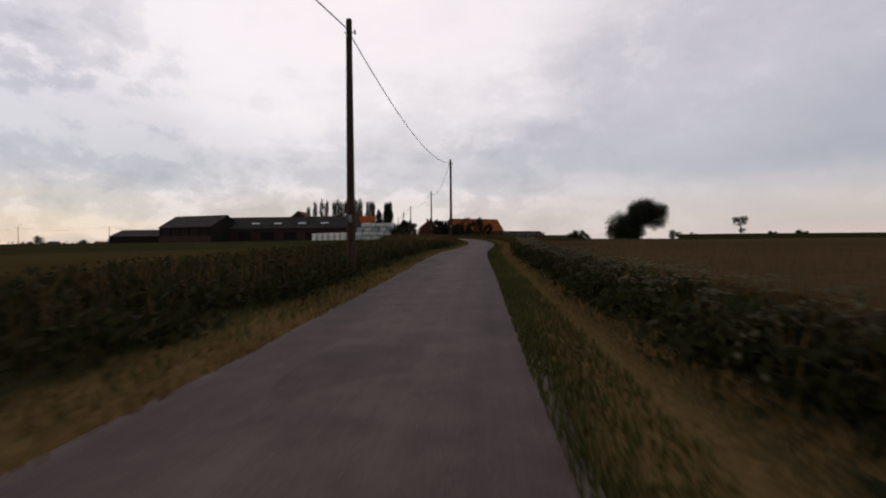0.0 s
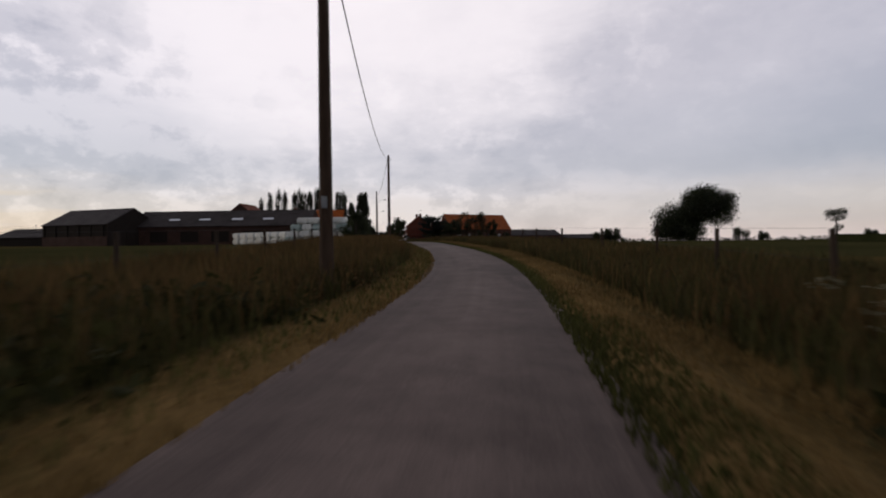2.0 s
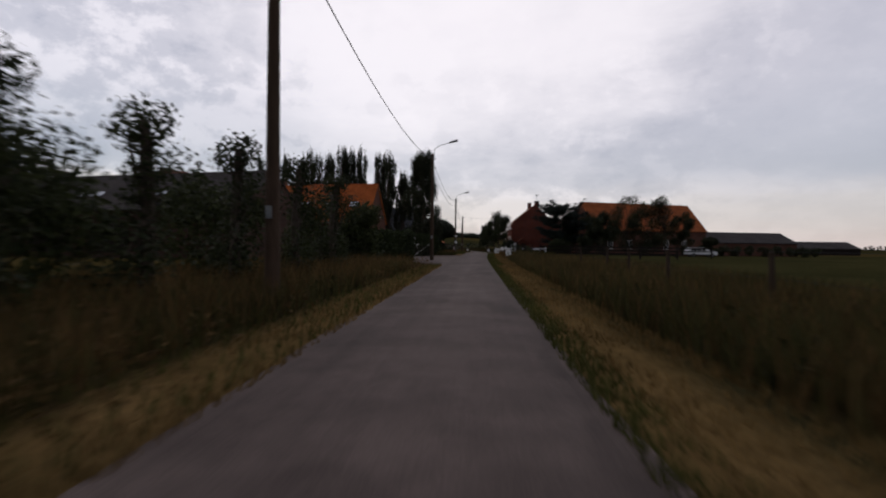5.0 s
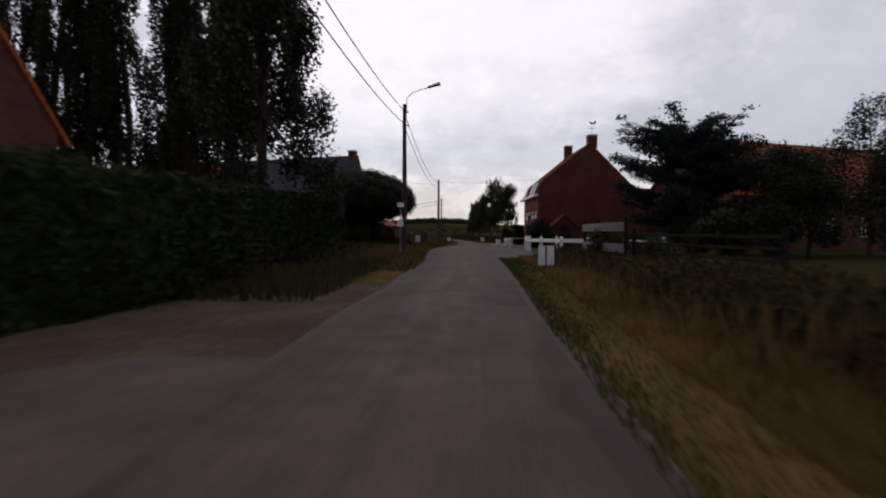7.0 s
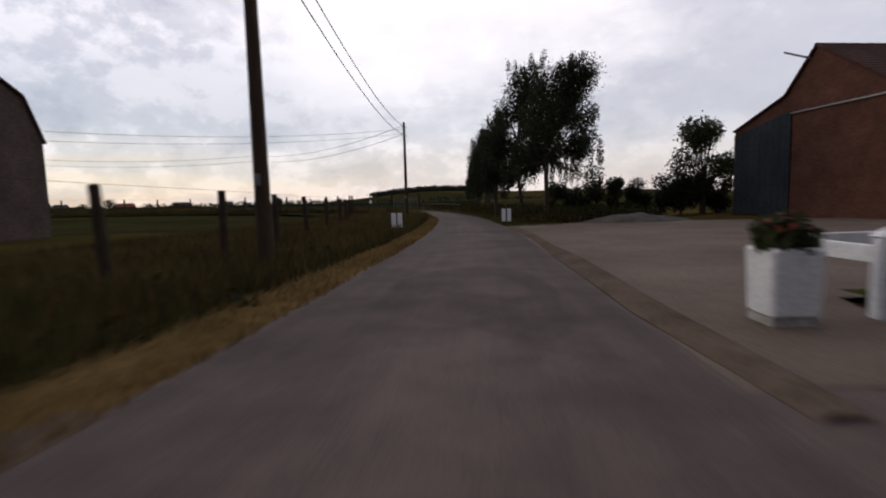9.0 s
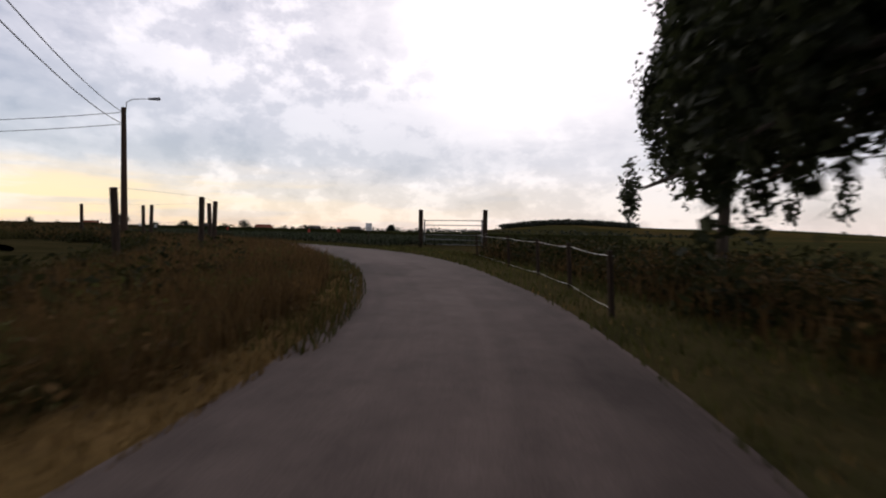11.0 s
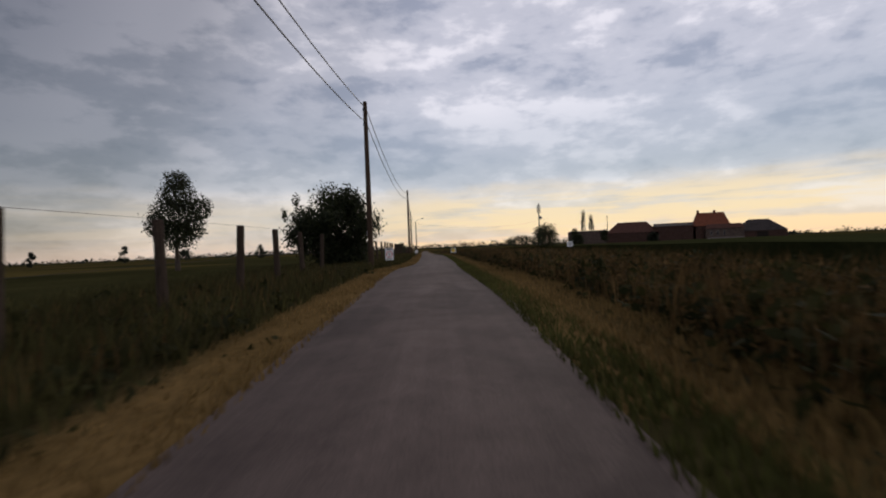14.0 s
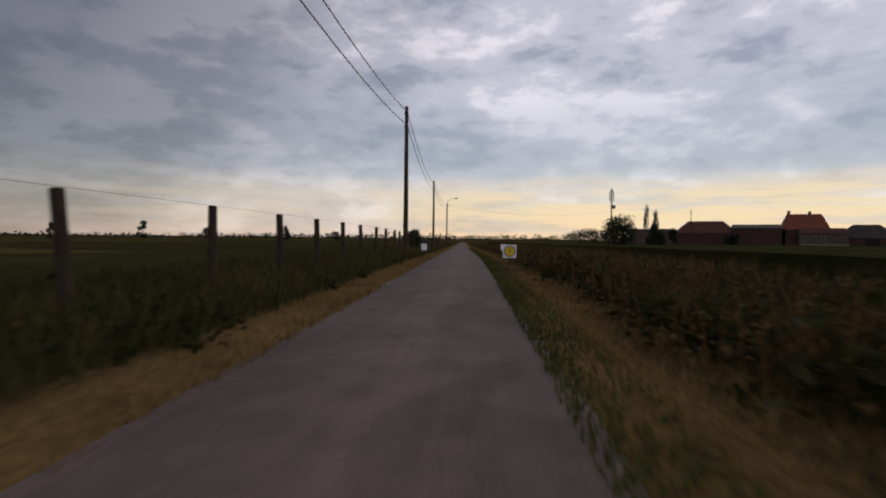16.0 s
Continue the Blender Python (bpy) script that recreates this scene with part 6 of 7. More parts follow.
# ---------------------------------------------------------------- field fences
def fence_run(name, stations, offs, h, label, wires=(0.55, 1.0), r=0.075, group="", wobble=3.0, plan=False):
    """Stout posts along the road with wires between them."""
    t_posts = []
    rr = random.Random(len(stations))
    x, y = (stations, offs) if plan else station(np.array(stations), np.array(offs))[:2]
    first = None
    for a, b in zip(x, y):
        z = gz(a, b)
        m = pose(a, b, z - 0.35, rr.uniform(-wobble, wobble), rr.uniform(-wobble, wobble), rr.uniform(0, 90))
        if first is None:
            bm = rod((0, 0, 0), (0, 0, h + 0.35), r, r * 0.92, 9)
            bmesh.ops.bevel(bm, geom=[e for e in bm.edges if all(v.co.z > h for v in e.verts)], offset=0.02, segments=1, affect="EDGES")
            first = part("fence_post", bm, "post_wood", None)
            first.matrix_world = m
            tagged(first, label, "fence post", group or label)
        else:
            copy_thing(first, m)
        t_posts.append(Vector((a, b, z)))
    for w in wires:
        cu = bpy.data.curves.new("fence_wire", "CURVE")
        cu.dimensions, cu.bevel_depth, cu.bevel_resolution = "3D", 0.003, 0
        sp = cu.splines.new("POLY")
        sp.points.add(len(t_posts) - 1)
        for q_, p in zip(sp.points, t_posts):
            q_.co = (p.x, p.y, p.z + h * w, 1)
        cu.materials.append(MATS["fence_wire"])
        tagged(new("fence_wire", cu), "thin dull fence wire between posts", "wire", group="wires of " + (group or label))


SC = s_of(-38.5, 290.6)[0]
st = [327.0, 331.3, 335.3, 339.1, 343.0, 346.6, 350.1, 353.4, 357.4, 361.5, 365.6, 369.9, 374.3, 378.3, 382.4, 386.3, 390.3, 394.3] + [398.4 + 4.2 * i for i in range(22)]
fx, fy, _, _ = station(np.array(st), 5.0)
lane_side = [(-24.4, 224.5), (-23.0, 226.4), (-23.6, 230.3), (-24.1, 234.2), (-25.1, 238.6), (-26.2, 243.1), (-27.3, 247.6), (-28.5, 252.1), (-29.9, 256.6), (-31.4, 261.1), (-33.0, 265.6), (-34.6, 270.1), (-36.2, 274.5)]
bend = [(-37.8, 278.9), (-39.8, 283.1), (-42.6, 286.0), (-44.8, 287.7), (-51.6, 289.3), (-53.1, 289.9), (-57.8, 289.1)]
fence_run("fence", [p[0] for p in lane_side], [p[1] for p in lane_side], 1.78, "stout dark wooden fence post of the pasture beside the lane", group="pasture fence posts before the bend", r=0.10, plan=True)
fence_run("fence", [p[0] for p in bend], [p[1] for p in bend], 2.12, "stout tall dark wooden fence post of the pasture", group="pasture fence posts at the bend", r=0.105, plan=True)
strut = part("fence_strut", rod((0, 0, -0.2), (0.9, 0.55, 1.35), 0.07, 0.06, 8), "post_wood", None)
strut.matrix_world = pose(-25.3, 223.95, gz(-25.3, 223.95))
tagged(strut, "slanting wooden strut propping the corner fence post", "fence strut")
fence_run("fence", list(fx), list(fy), 1.92, "stout dark wooden fence post of the pasture", group="pasture fence posts", r=0.105, plan=True)
st = list(np.arange(52, 152, 4.8))
fence_run("fence", st, [-6.6 + 0.3 * math.sin(s) for s in st], 1.25, "weathered wooden fence post in long grass", group="east pasture fence posts", r=0.06)
st = list(np.arange(48, 106, 5.5))
fence_run("fence", st, [8.2 + 0.3 * math.sin(s) for s in st], 1.35, "weathered wooden fence post beside the lane", group="west field fence posts", r=0.06)

# ---------------------------------------------------------------- gate at the outside of the bend
for x, y in ((-38.9, 298.2), (-34.8, 298.6)):
    gp = part("gate_post", box(-0.13, -0.13, -0.3, 0.13, 0.13, 2.3, bev=0.02), "post_wood", None)
    gp.matrix_world = pose(x, y, gz(x, y), 0, 0, 25)
    tagged(gp, "thick squared dark wooden gate post", "gate post", "gate posts")
bar_gate(-38.7, 298.25, 5.5, 3.75, 1.7, "lamp_grey", "galvanised bar gate into the field", 6)


def tape(a, b, label, sag=0.12, w=0.02):
    """Barrier tape hung between two places."""
    a, b = Vector(a), Vector(b)
    bm = bmesh.new()
    last = None
    for i in range(25):
        u = i / 24
        p = a.lerp(b, u)
        p.z -= 4 * sag * u * (1 - u)
        tw = math.sin(u * 9) * 0.5
        v0 = bm.verts.new(p + Vector((math.sin(tw) * w * 0.3, 0, w / 2)))
        v1 = bm.verts.new(p - Vector((math.sin(tw) * w * 0.3, 0, w / 2)))
        if last:
            bm.faces.new((last[0], last[1], v1, v0))
        last = (v0, v1)
    ob = part("barrier_tape", bm, "tape_white", None)
    return tagged(ob, label, "tape")


fpts = [(-34.4, 298.0), (-31.9, 290.2), (-29.0, 285.6), (-27.5, 283.5), (-26.2, 281.2), (-25.0, 278.4)]
for i, (x, y) in enumerate(fpts):
    p = part("fence_post", rod((0, 0, -0.3), (0, 0, 1.0), 0.05, 0.045, 8), "post_wood", None)
    p.matrix_world = pose(x, y, gz(x, y), 2, -3, 0)
    tagged(p, "thin wooden stake holding white rope", "fence post", "stakes at the bend")
for (x0, y0), (x1, y1) in zip(fpts[:-1], fpts[1:]):
    tape((x0, y0, gz(x0, y0) + 0.92), (x1, y1, gz(x1, y1) + 0.92), "thin white rope hung between stakes", 0.03, 0.009)
    tape((x0, y0, gz(x0, y0) + 0.12), (x1, y1, gz(x1, y1) + 0.12), "thin white rope hung between stakes", 0.03, 0.009)
tape((-10.1, 209.0, gz(-10.1, 209) + 1.35), (-10.25, 203.2, gz(-10.25, 203.2) + 0.95), "white barrier tape from the shrub to the fence")
tape((-12.35, 220.5, gz(-12.3, 220.5) + 0.9), (-10.1, 209.9, gz(-10.1, 209.9) + 0.9), "white barrier tape along the house front", 0.05)
tape((-14.52, 167.05, gz(-14.52, 167.05) + 1.25), (-14.8, 160.0, gz(-14.8, 160) + 0.06), "white barrier tape across the drive", 0.12, 0.022)

signboard(-41.8, 296.8, 55, 0.42, 0.46, 1.4, "white notice board on a red and white stake", [("bar", 0.02, 1.12, 0.3, 0.015, "lamp_grey"), ("bar", 0.0, 1.05, 0.34, 0.015, "lamp_grey"), ("bar", 0.0, 0.98, 0.28, 0.015, "lamp_grey")])
st1 = thing("marker_stake", -47.0, 300.6, gz(-47, 300.6), 40, "red and white taped marker stake in the field", "marker stake")
part("stake", rod((0, 0, -0.2), (0, 0, 1.0), 0.03, 0.03, 8), "post_wood", st1)
part("flag", box(-0.1, -0.01, 0.75, 0.1, 0.01, 0.95), "sign_red", st1)
for i, (x, y) in enumerate(((-57, 299.5), (-71, 301.6), (-50.5, 301.5), (-63, 297.6), (-66.5, 296.4))):
    st2 = thing("marker_stake", x, y, gz(x, y), 60, "marker stake with a fluttering white and red tape", "marker stake", "tape stakes in the crop")
    part("stake", rod((0, 0, -0.2), (0, 0, 0.95), 0.028, 0.028, 8), "post_wood", st2)
    part("flag", box(-0.09, -0.01, 0.68, 0.07, 0.01, 0.9), "sign_white" if i % 2 else "sign_red", st2)

# ---------------------------------------------------------------- crops on the outside of the bend
def field_sheet(name, pts, h, mat, label):
    """A standing crop as a block with a ragged top."""
    bm = bmesh.new()
    vs = [bm.verts.new((x, y, 0)) for x, y in pts]
    bm.faces.new(vs)
    bmesh.ops.triangulate(bm, faces=bm.faces)
    bmesh.ops.subdivide_edges(bm, edges=bm.edges, cuts=7, use_grid_fill=True)
    ext = bmesh.ops.extrude_face_region(bm, geom=list(bm.faces))
    tops = {v for v in ext["geom"] if isinstance(v, bmesh.types.BMVert)}
    for v in bm.verts:
        v.co.z = gz(v.co.x, v.co.y) + ((h + 0.06 * math.sin(v.co.x * 1.7) * math.cos(v.co.y * 1.3)) if v in tops else -0.2)
    ob = part(name, bm, mat, None)
    return tagged(ob, label, "crop", kind="stuff")


field_sheet("maize_field", [(-60, 322), (-70, 309), (-84, 297.5), (-150, 268), (-330, 185), (-330, 330), (-120, 345)], 0.85, "maize_top", "dark green standing crop across the field")
field_sheet("maize_strip", [(-30, 335), (-46, 315), (-60, 322), (-120, 345), (-100, 372)], 0.75, "maize_top", "strip of dark standing maize behind the cabbages")
gs = np.random.default_rng(55)
cx, cy = [], []
for row in range(34):
    for k in range(110):
        d = 3.1 + row * 0.62
        s = SC + 3 + k * 0.5 + gs.uniform(-0.18, 0.18)
        if s > SC + (30 if row < 5 else 37) - row * 0.3:
            continue
        cx.append(s)
        cy.append(-(d + gs.uniform(-0.16, 0.16)))
_, _, _, wv = station(np.array(cx), 0)
X, Y, Z, _ = station(np.array(cx), np.array(cy) - wv + 1.6)
base = 0
vs_all, fs_all = [], []
for x, y in zip(X, Y):
    z = gz(x, y)
    big = gs.uniform(0.75, 1.2)
    for k in range(20):
        a = gs.uniform(0, 6.28)
        tier = k / 19
        L = big * (0.26 - 0.14 * tier) * gs.uniform(0.8, 1.15)
        w = big * gs.uniform(0.045, 0.075)
        z0, z1 = 0.08 + 0.2 * tier * big, 0.16 + (0.28 * tier + gs.uniform(-0.08, 0.06)) * big
        c, s = math.cos(a), math.sin(a)
        for (l0, h0, w0), (l1, h1, w1) in (((0.02, z0, 0.015), (L * 0.6, z1 + 0.03, w)), ((L * 0.6, z1 + 0.03, w), (L, z1 - 0.03, w * 0.45))):
            vs_all += [(x + l0 * c - w0 * s, y + l0 * s + w0 * c, z + h0), (x + l0 * c + w0 * s, y + l0 * s - w0 * c, z + h0), (x + l1 * c + w1 * s, y + l1 * s - w1 * c, z + h1 + 0.02), (x + l1 * c - w1 * s, y + l1 * s + w1 * c, z + h1)]
            fs_all.append((base, base + 1, base + 2, base + 3))
            base += 4
cab = new("cabbage_crop", soup("cabbage_crop", vs_all, fs_all, "leaf_cabbage"))
tagged(cab, "rows of blue-green cabbages in a field", "crop", kind="stuff")

# ---------------------------------------------------------------- beyond the bend
tree("tree", -103.5, 248.6, "upright dark tree standing in the pasture", 2.6, 0.26, [(0, 0, 3.4, 1.7, 1.7, 1.5), (0.2, 0, 5.3, 2.2, 2.2, 1.9), (-0.2, 0.2, 7.2, 1.7, 1.7, 1.6), (-0.5, -0.2, 8.7, 1.1, 1.1, 1.0), (-1.6, 1.4, 6.0, 1.1, 1.1, 1.2), (0.9, -1.2, 4.4, 1.2, 1.2, 1.3), (-1.2, 0.8, 4.2, 1.2, 1.2, 1.2)], 15000, 0.19, "leaf_dark", 301, shell=0.5)
tree("tree", -88.0, 244.0, "upright dark tree standing in the pasture", 2.2, 0.22, lobes_round(1.7, 1.6, 7.4, 12, 1.2, 303, 1.2), 6000, 0.22, "leaf_dark", 303)
bl = lobes_round(2.3, 0.2, 4.9, 26, 2.0, 305, 1.0) + [(0, 0, 1.6, 1.7, 1.7, 1.5), (-0.4, 0.3, 3.0, 1.4, 1.4, 1.3)]
ge = np.random.default_rng(306)
for _ in range(26):
    a, k = ge.uniform(0, 6.28), ge.uniform(0.6, 1.0)
    bl.append((math.cos(a) * 2.5 * k, math.sin(a) * 2.5 * k, ge.uniform(2.0, 5.1) - 1.2 * k, 0.2, 0.2, ge.uniform(0.4, 0.8)))
tree("elder_bush", -91.9, 274.1, "large untrimmed dark leafy bush beside the lane", 1.2, 0.12, bl, 30000, 0.15, "leaf_dark", 305, "shrub", shell=0.3)
for i, (x, y, r, h) in enumerate(((-155, 245.6, 1.6, 3.4), (-158, 244, 1.2, 2.6))):
    tree("shrub", x, y, "dark bush beside the lane", 0.8, 0.06, lobes_round(r, 0.1, h, 7, r * 0.7, 310 + i), 1800, 0.2, "leaf_dark", 310 + i, "shrub")
no_entry(-92.3, 277.4, 118, 0.68, 0.28)
signboard(-124.1, 268.6, 114, 0.56, 0.56, 1.0, "white board with a yellow disc warning of electricity", [("ring", 0, 0.72, 0.24, 0.2, "sign_black"), ("ring", 0, 0.72, 0.195, 0.0, "sign_yellow"), ("bolt", 0.0, 0.72, 0.15, 0.0, "sign_black")])
signboard(-101.4, 285.4, 118, 0.36, 0.32, 1.15, "small white board standing in the crop", [("bar", 0, 1.04, 0.22, 0.05, "sign_black"), ("bar", 0, 0.94, 0.16, 0.04, "sign_black")])
for x, y in ((-132.5, 259.8), (-139.0, 262.8)):
    signboard(x, y, 115, 0.36, 0.42, 0.9, "small white marker board beside the lane", [], group="small far boards")

# ---------------------------------------------------------------- far farm and skyline
def far_house(y, w, h_eave, h_ridge, wall, roof, label, x=-412, hip=0.15, depth=14, turn=90):
    t = thing("farm_building", x, y, 1.0, turn, label, "farm building", "distant farm")
    bm = prism([(-w / 2, 0), (w / 2, 0), (w / 2, h_eave), (-w / 2, h_eave)], -depth / 2, depth / 2)
    part("wall", bm, wall, t)
    bm = bmesh.new()
    k = w / 2 * hip
    a = [bm.verts.new(c) for c in ((-w / 2 - 0.4, -depth / 2 - 0.4, h_eave), (w / 2 + 0.4, -depth / 2 - 0.4, h_eave), (w / 2 + 0.4, depth / 2 + 0.4, h_eave), (-w / 2 - 0.4, depth / 2 + 0.4, h_eave))]
    r0, r1 = bm.verts.new((-w / 2 + k, 0, h_ridge)), bm.verts.new((w / 2 - k, 0, h_ridge))
    for f in ((a[0], a[1], r1, r0), (a[2], a[3], r0, r1), (a[1], a[2], r1), (a[3], a[0], r0), (a[3], a[2], a[1], a[0])):
        bm.faces.new(f)
    part("roof", bm, roof, t)
    return t


FARM = far_house(324.6, 21, 9.6, 18.2, "brick_dark", "roof_red", "distant farmhouse with a red roof against the sunset", x=-440, hip=0.25)
chimney(FARM, -7.0, 0, 17.2, 20.0, 1.3, 1.3, "brick_red")
chimney(FARM, 2.5, 0, 17.2, 19.6, 1.3, 1.3, "brick_red")
EXT = far_house(331.5, 21, 7.6, 10.4, "brick_grey", "roof_dark", "distant grey-walled extension of the farmhouse", x=-431, depth=6, hip=0.1)
for u in (-8.2, -4.6, -1.0):
    win = part("window", box(u, -3.14, 3.2, u + 1.3, -3.02, 6.2), "render_grey", EXT)
    part("pane", box(u + 0.2, -3.17, 3.4, u + 1.1, -3.145, 6.0), "glass_dark", win)
part("garden_wall", box(-10, -5.2, 0, 10, -4.9, 2.0), "render_grey", EXT)
far_house(303.0, 25, 10.5, 12.6, "brick_dark", "roof_sheet", "distant long dark barn beside the farmhouse", x=-440, hip=0.02)
far_house(277.0, 33, 7.4, 14.6, "brick_dark", "roof_dark", "distant broad dark-roofed farm barn", x=-440, hip=0.45)
far_house(247.5, 25, 9.6, 10.2, "brick_grey", "roof_sheet", "distant low grey shed", x=-440, hip=0.05)
GB = far_house(351.5, 28, 5.2, 12.4, "brick_dark", "roof_sheet", "distant wide-gabled dark farm barn", x=-440, hip=0.62)
part("barn_door", box(-2, -7.15, 0, 4, -7.02, 4.6), "dark_timber", GB)
tree("tree", -420, 260.5, "distant dark tree beside the farm", 3, 0.3, lobes_round(4, 0.5, 9.5, 10, 3, 331), 1500, 0.8, "leaf_dark", 331)
tree("tree", -239, 256.5, "distant dense dark tree", 4.0, 0.18, [(0, 0, 3.2, 3.6, 3.8, 3.2), (0.6, 1.2, 6.0, 2.8, 3.0, 2.6), (-1, -1.4, 5.4, 2.6, 2.4, 2.8), (0, 2.6, 3.6, 2.2, 2.4, 3.0)], 6200, 0.4, "leaf_dark", 332, shell=0.45)
tree("tree", -262, 264, "distant dark bushy tree", 2.4, 0.3, lobes_round(3.5, 0.4, 7.2, 8, 3, 335), 2200, 0.5, "leaf_dark", 335)
for x_, y_, h_ in ((-445, 244.0, 25), (-445, 249.5, 22)):
    poplar(x_, y_, h_, int(h_ * 10), 2.6, 2200, "distant poplars", 0.5)
tree("tree", -225, 252.0, "distant spreading open tree", 2.0, 0.25, [(0, 0, 3.6, 2.0, 3.6, 1.2), (0.3, 3.2, 3.1, 1.6, 2.2, 1.2), (-0.3, -3.4, 3.0, 1.6, 2.2, 1.1), (0, 1.5, 2.0, 0.8, 0.8, 0.8), (0, -2, 1.9, 0.7, 0.7, 0.7)], 2000, 0.36, "leaf_dark", 334, shell=0.3)
# slim aerial mast rising behind the trees
mast = thing("aerial_mast", -241, 254.6, gz(-241, 254.6), 90, "slim dark steel mast with aerials and a dish behind trees", "mast")
part("shaft", rod((0, 0, 0), (0, 0, 15.4), 0.22, 0.16, 8), "lamp_grey", mast)
for z_ in (12.2, 13.0, 13.8, 14.6):
    part("crossarm", rod((-0.55, 0, z_), (0.55, 0, z_), 0.07, 0.07, 6), "lamp_grey", mast)
for u, z_ in ((-0.45, 12.2), (0.45, 12.2), (-0.45, 13.5), (0.45, 13.5)):
    part("aerial", box(u - 0.11, -0.11, z_, u + 0.11, 0.11, z_ + 1.3, bev=0.03), "lamp_grey", mast)
part("dish", ball((0.55, -0.2, 10.6), 0.55, squash=1.0), "lamp_grey", mast)
pole_far = thing("utility_pole", -300, 272.0, gz(-300, 272.0), 0, "thin dark distant pole in the field", "pole")
part("shaft", rod((0, 0, 0), (0, 0, 13.0), 0.16, 0.1, 8), "pole_wood", pole_far)
part("bracket", rod((0, -0.5, 12.2), (0, 0.5, 12.2), 0.05, 0.05, 6), "steel", pole_far)

# single trees and houses along the skyline
for i, (hd, dist, h, r) in enumerate(((55.5, 520, 8, 7), (49, 560, 9, 6), (43, 600, 8, 9), (40.5, 560, 10, 5), (63.5, 500, 7, 6), (33, 560, 9, 8), (58.5, 420, 15, 7), (53, 430, 9, 6), (66, 400, 9, 5), (47, 500, 12, 8), (36, 520, 8, 9), (90, 380, 8, 5), (71, 520, 10, 6), (130, 420, 12, 5), (137, 460, 10, 7), (142, 430, 13, 4), (149, 480, 12, 4), (126, 500, 9, 5), (30, 300, 7, 4))):
    a = math.radians(hd)
    x, y = -45 - math.sin(a) * dist, 290 + math.cos(a) * dist
    tree("tree", x, y, "distant dark tree on the skyline", h * 0.3, 0.3, lobes_round(r, 0.2, h, 9, r * 0.7, 340 + i), 1100, 0.9, "leaf_far", 340 + i, group="skyline trees", z=0.5)
for i, (hd, dist, w, mat) in enumerate(((50.5, 620, 14, "roof_sheet"), (45, 640, 20, "roof_red"), (39.5, 660, 16, "roof_sheet"), (35, 700, 18, "roof_sheet"), (61, 600, 15, "roof_red"))):
    a = math.radians(hd)
    x, y = -45 - math.sin(a) * dist, 290 + math.cos(a) * dist
    far_house(y, w, 4.5, 8.5, "render_grey" if i == 3 else "brick_dark", mat, "distant village house below the skyline", x=x, turn=hd + 10)

# low wooded hill to the north
hv, hf, crest = [], [], []
NA, NR = 41, 9
for ia in range(NA):
    az_ = -26 + 60 * ia / (NA - 1)
    rise = 30 * math.exp(-((az_ - 12) / 9) ** 2) + 22 * math.exp(-((az_ + 6) / 12) ** 2)
    for ir in range(NR):
        u = ir / (NR - 1)
        rad = 780 + 620 * u
        zz = -2 + rise * math.sin(math.pi * min(1, u * 1.1) / 2) ** 1.5 - (40 if ir == NR - 1 else 0)
        t_ = math.radians(az_)
        hv.append((-30 - math.sin(t_) * rad, 250 + math.cos(t_) * rad, zz))
        if ir in (5, 6) and 5 < az_ < 18.5:
            crest.append((hv[-1][0], hv[-1][1], zz + 3))
for ia in range(NA - 1):
    for ir in range(NR - 1):
        k = ia * NR + ir
        hf.append((k, k + 1, k + NR + 1, k + NR))
tagged(new("hill", mesh("hill", hv, hf, "pasture", True)), "low distant hill with fields under the cloudy sky", "hill", kind="structure")
v, f = leaf_cloud(crest, [(26, 26, 7)] * len(crest), 11000, 4.5, 79, shell=0.5)
tagged(new("hill_wood", soup("hill_wood", v, f, "leaf_far")), "dark wood along the crest of a distant hill", "woods", kind="stuff")

wr = np.random.default_rng(77)
vs, rs_ = [], []
for a in np.arange(0, 360, 0.55):
    for ring, (dist, amp) in enumerate(((760, 1.0), (1250, 1.5))):
        k = 0.5 + 0.5 * math.sin(math.radians(a) * 7 + ring * 2) * math.cos(math.radians(a) * 3.1 + ring) + wr.uniform(-0.25, 0.25)
        if k < 0.25:
            continue
        h = (3.0 + 7.0 * k) * amp
        t_ = math.radians(a + wr.uniform(-0.2, 0.2))
        d_ = dist * wr.uniform(0.95, 1.05)
        vs.append((-50 - math.sin(t_) * d_, 220 + math.cos(t_) * d_, h * 0.35))
        rs_.append((7 * amp, 7 * amp, h * 0.62))
for a in np.arange(20, 66, 0.5):
    t_, d_, h = math.radians(a + wr.uniform(-0.2, 0.2)), 640 * wr.uniform(0.9, 1.1), 5.0 + 3.0 * math.sin(a * 0.9) * math.cos(a * 0.37) + wr.uniform(0, 2.5)
    vs.append((-45 - math.sin(t_) * d_, 290 + math.cos(t_) * d_, h * 0.35))
    rs_.append((6, 6, h * 0.62))
v, f = leaf_cloud(vs, rs_, 42000, 3.6, 78, shell=0.7)
tagged(new("far_woods", soup("far_woods", v, f, "leaf_far")), "distant dark woods along the horizon", "woods", kind="stuff")

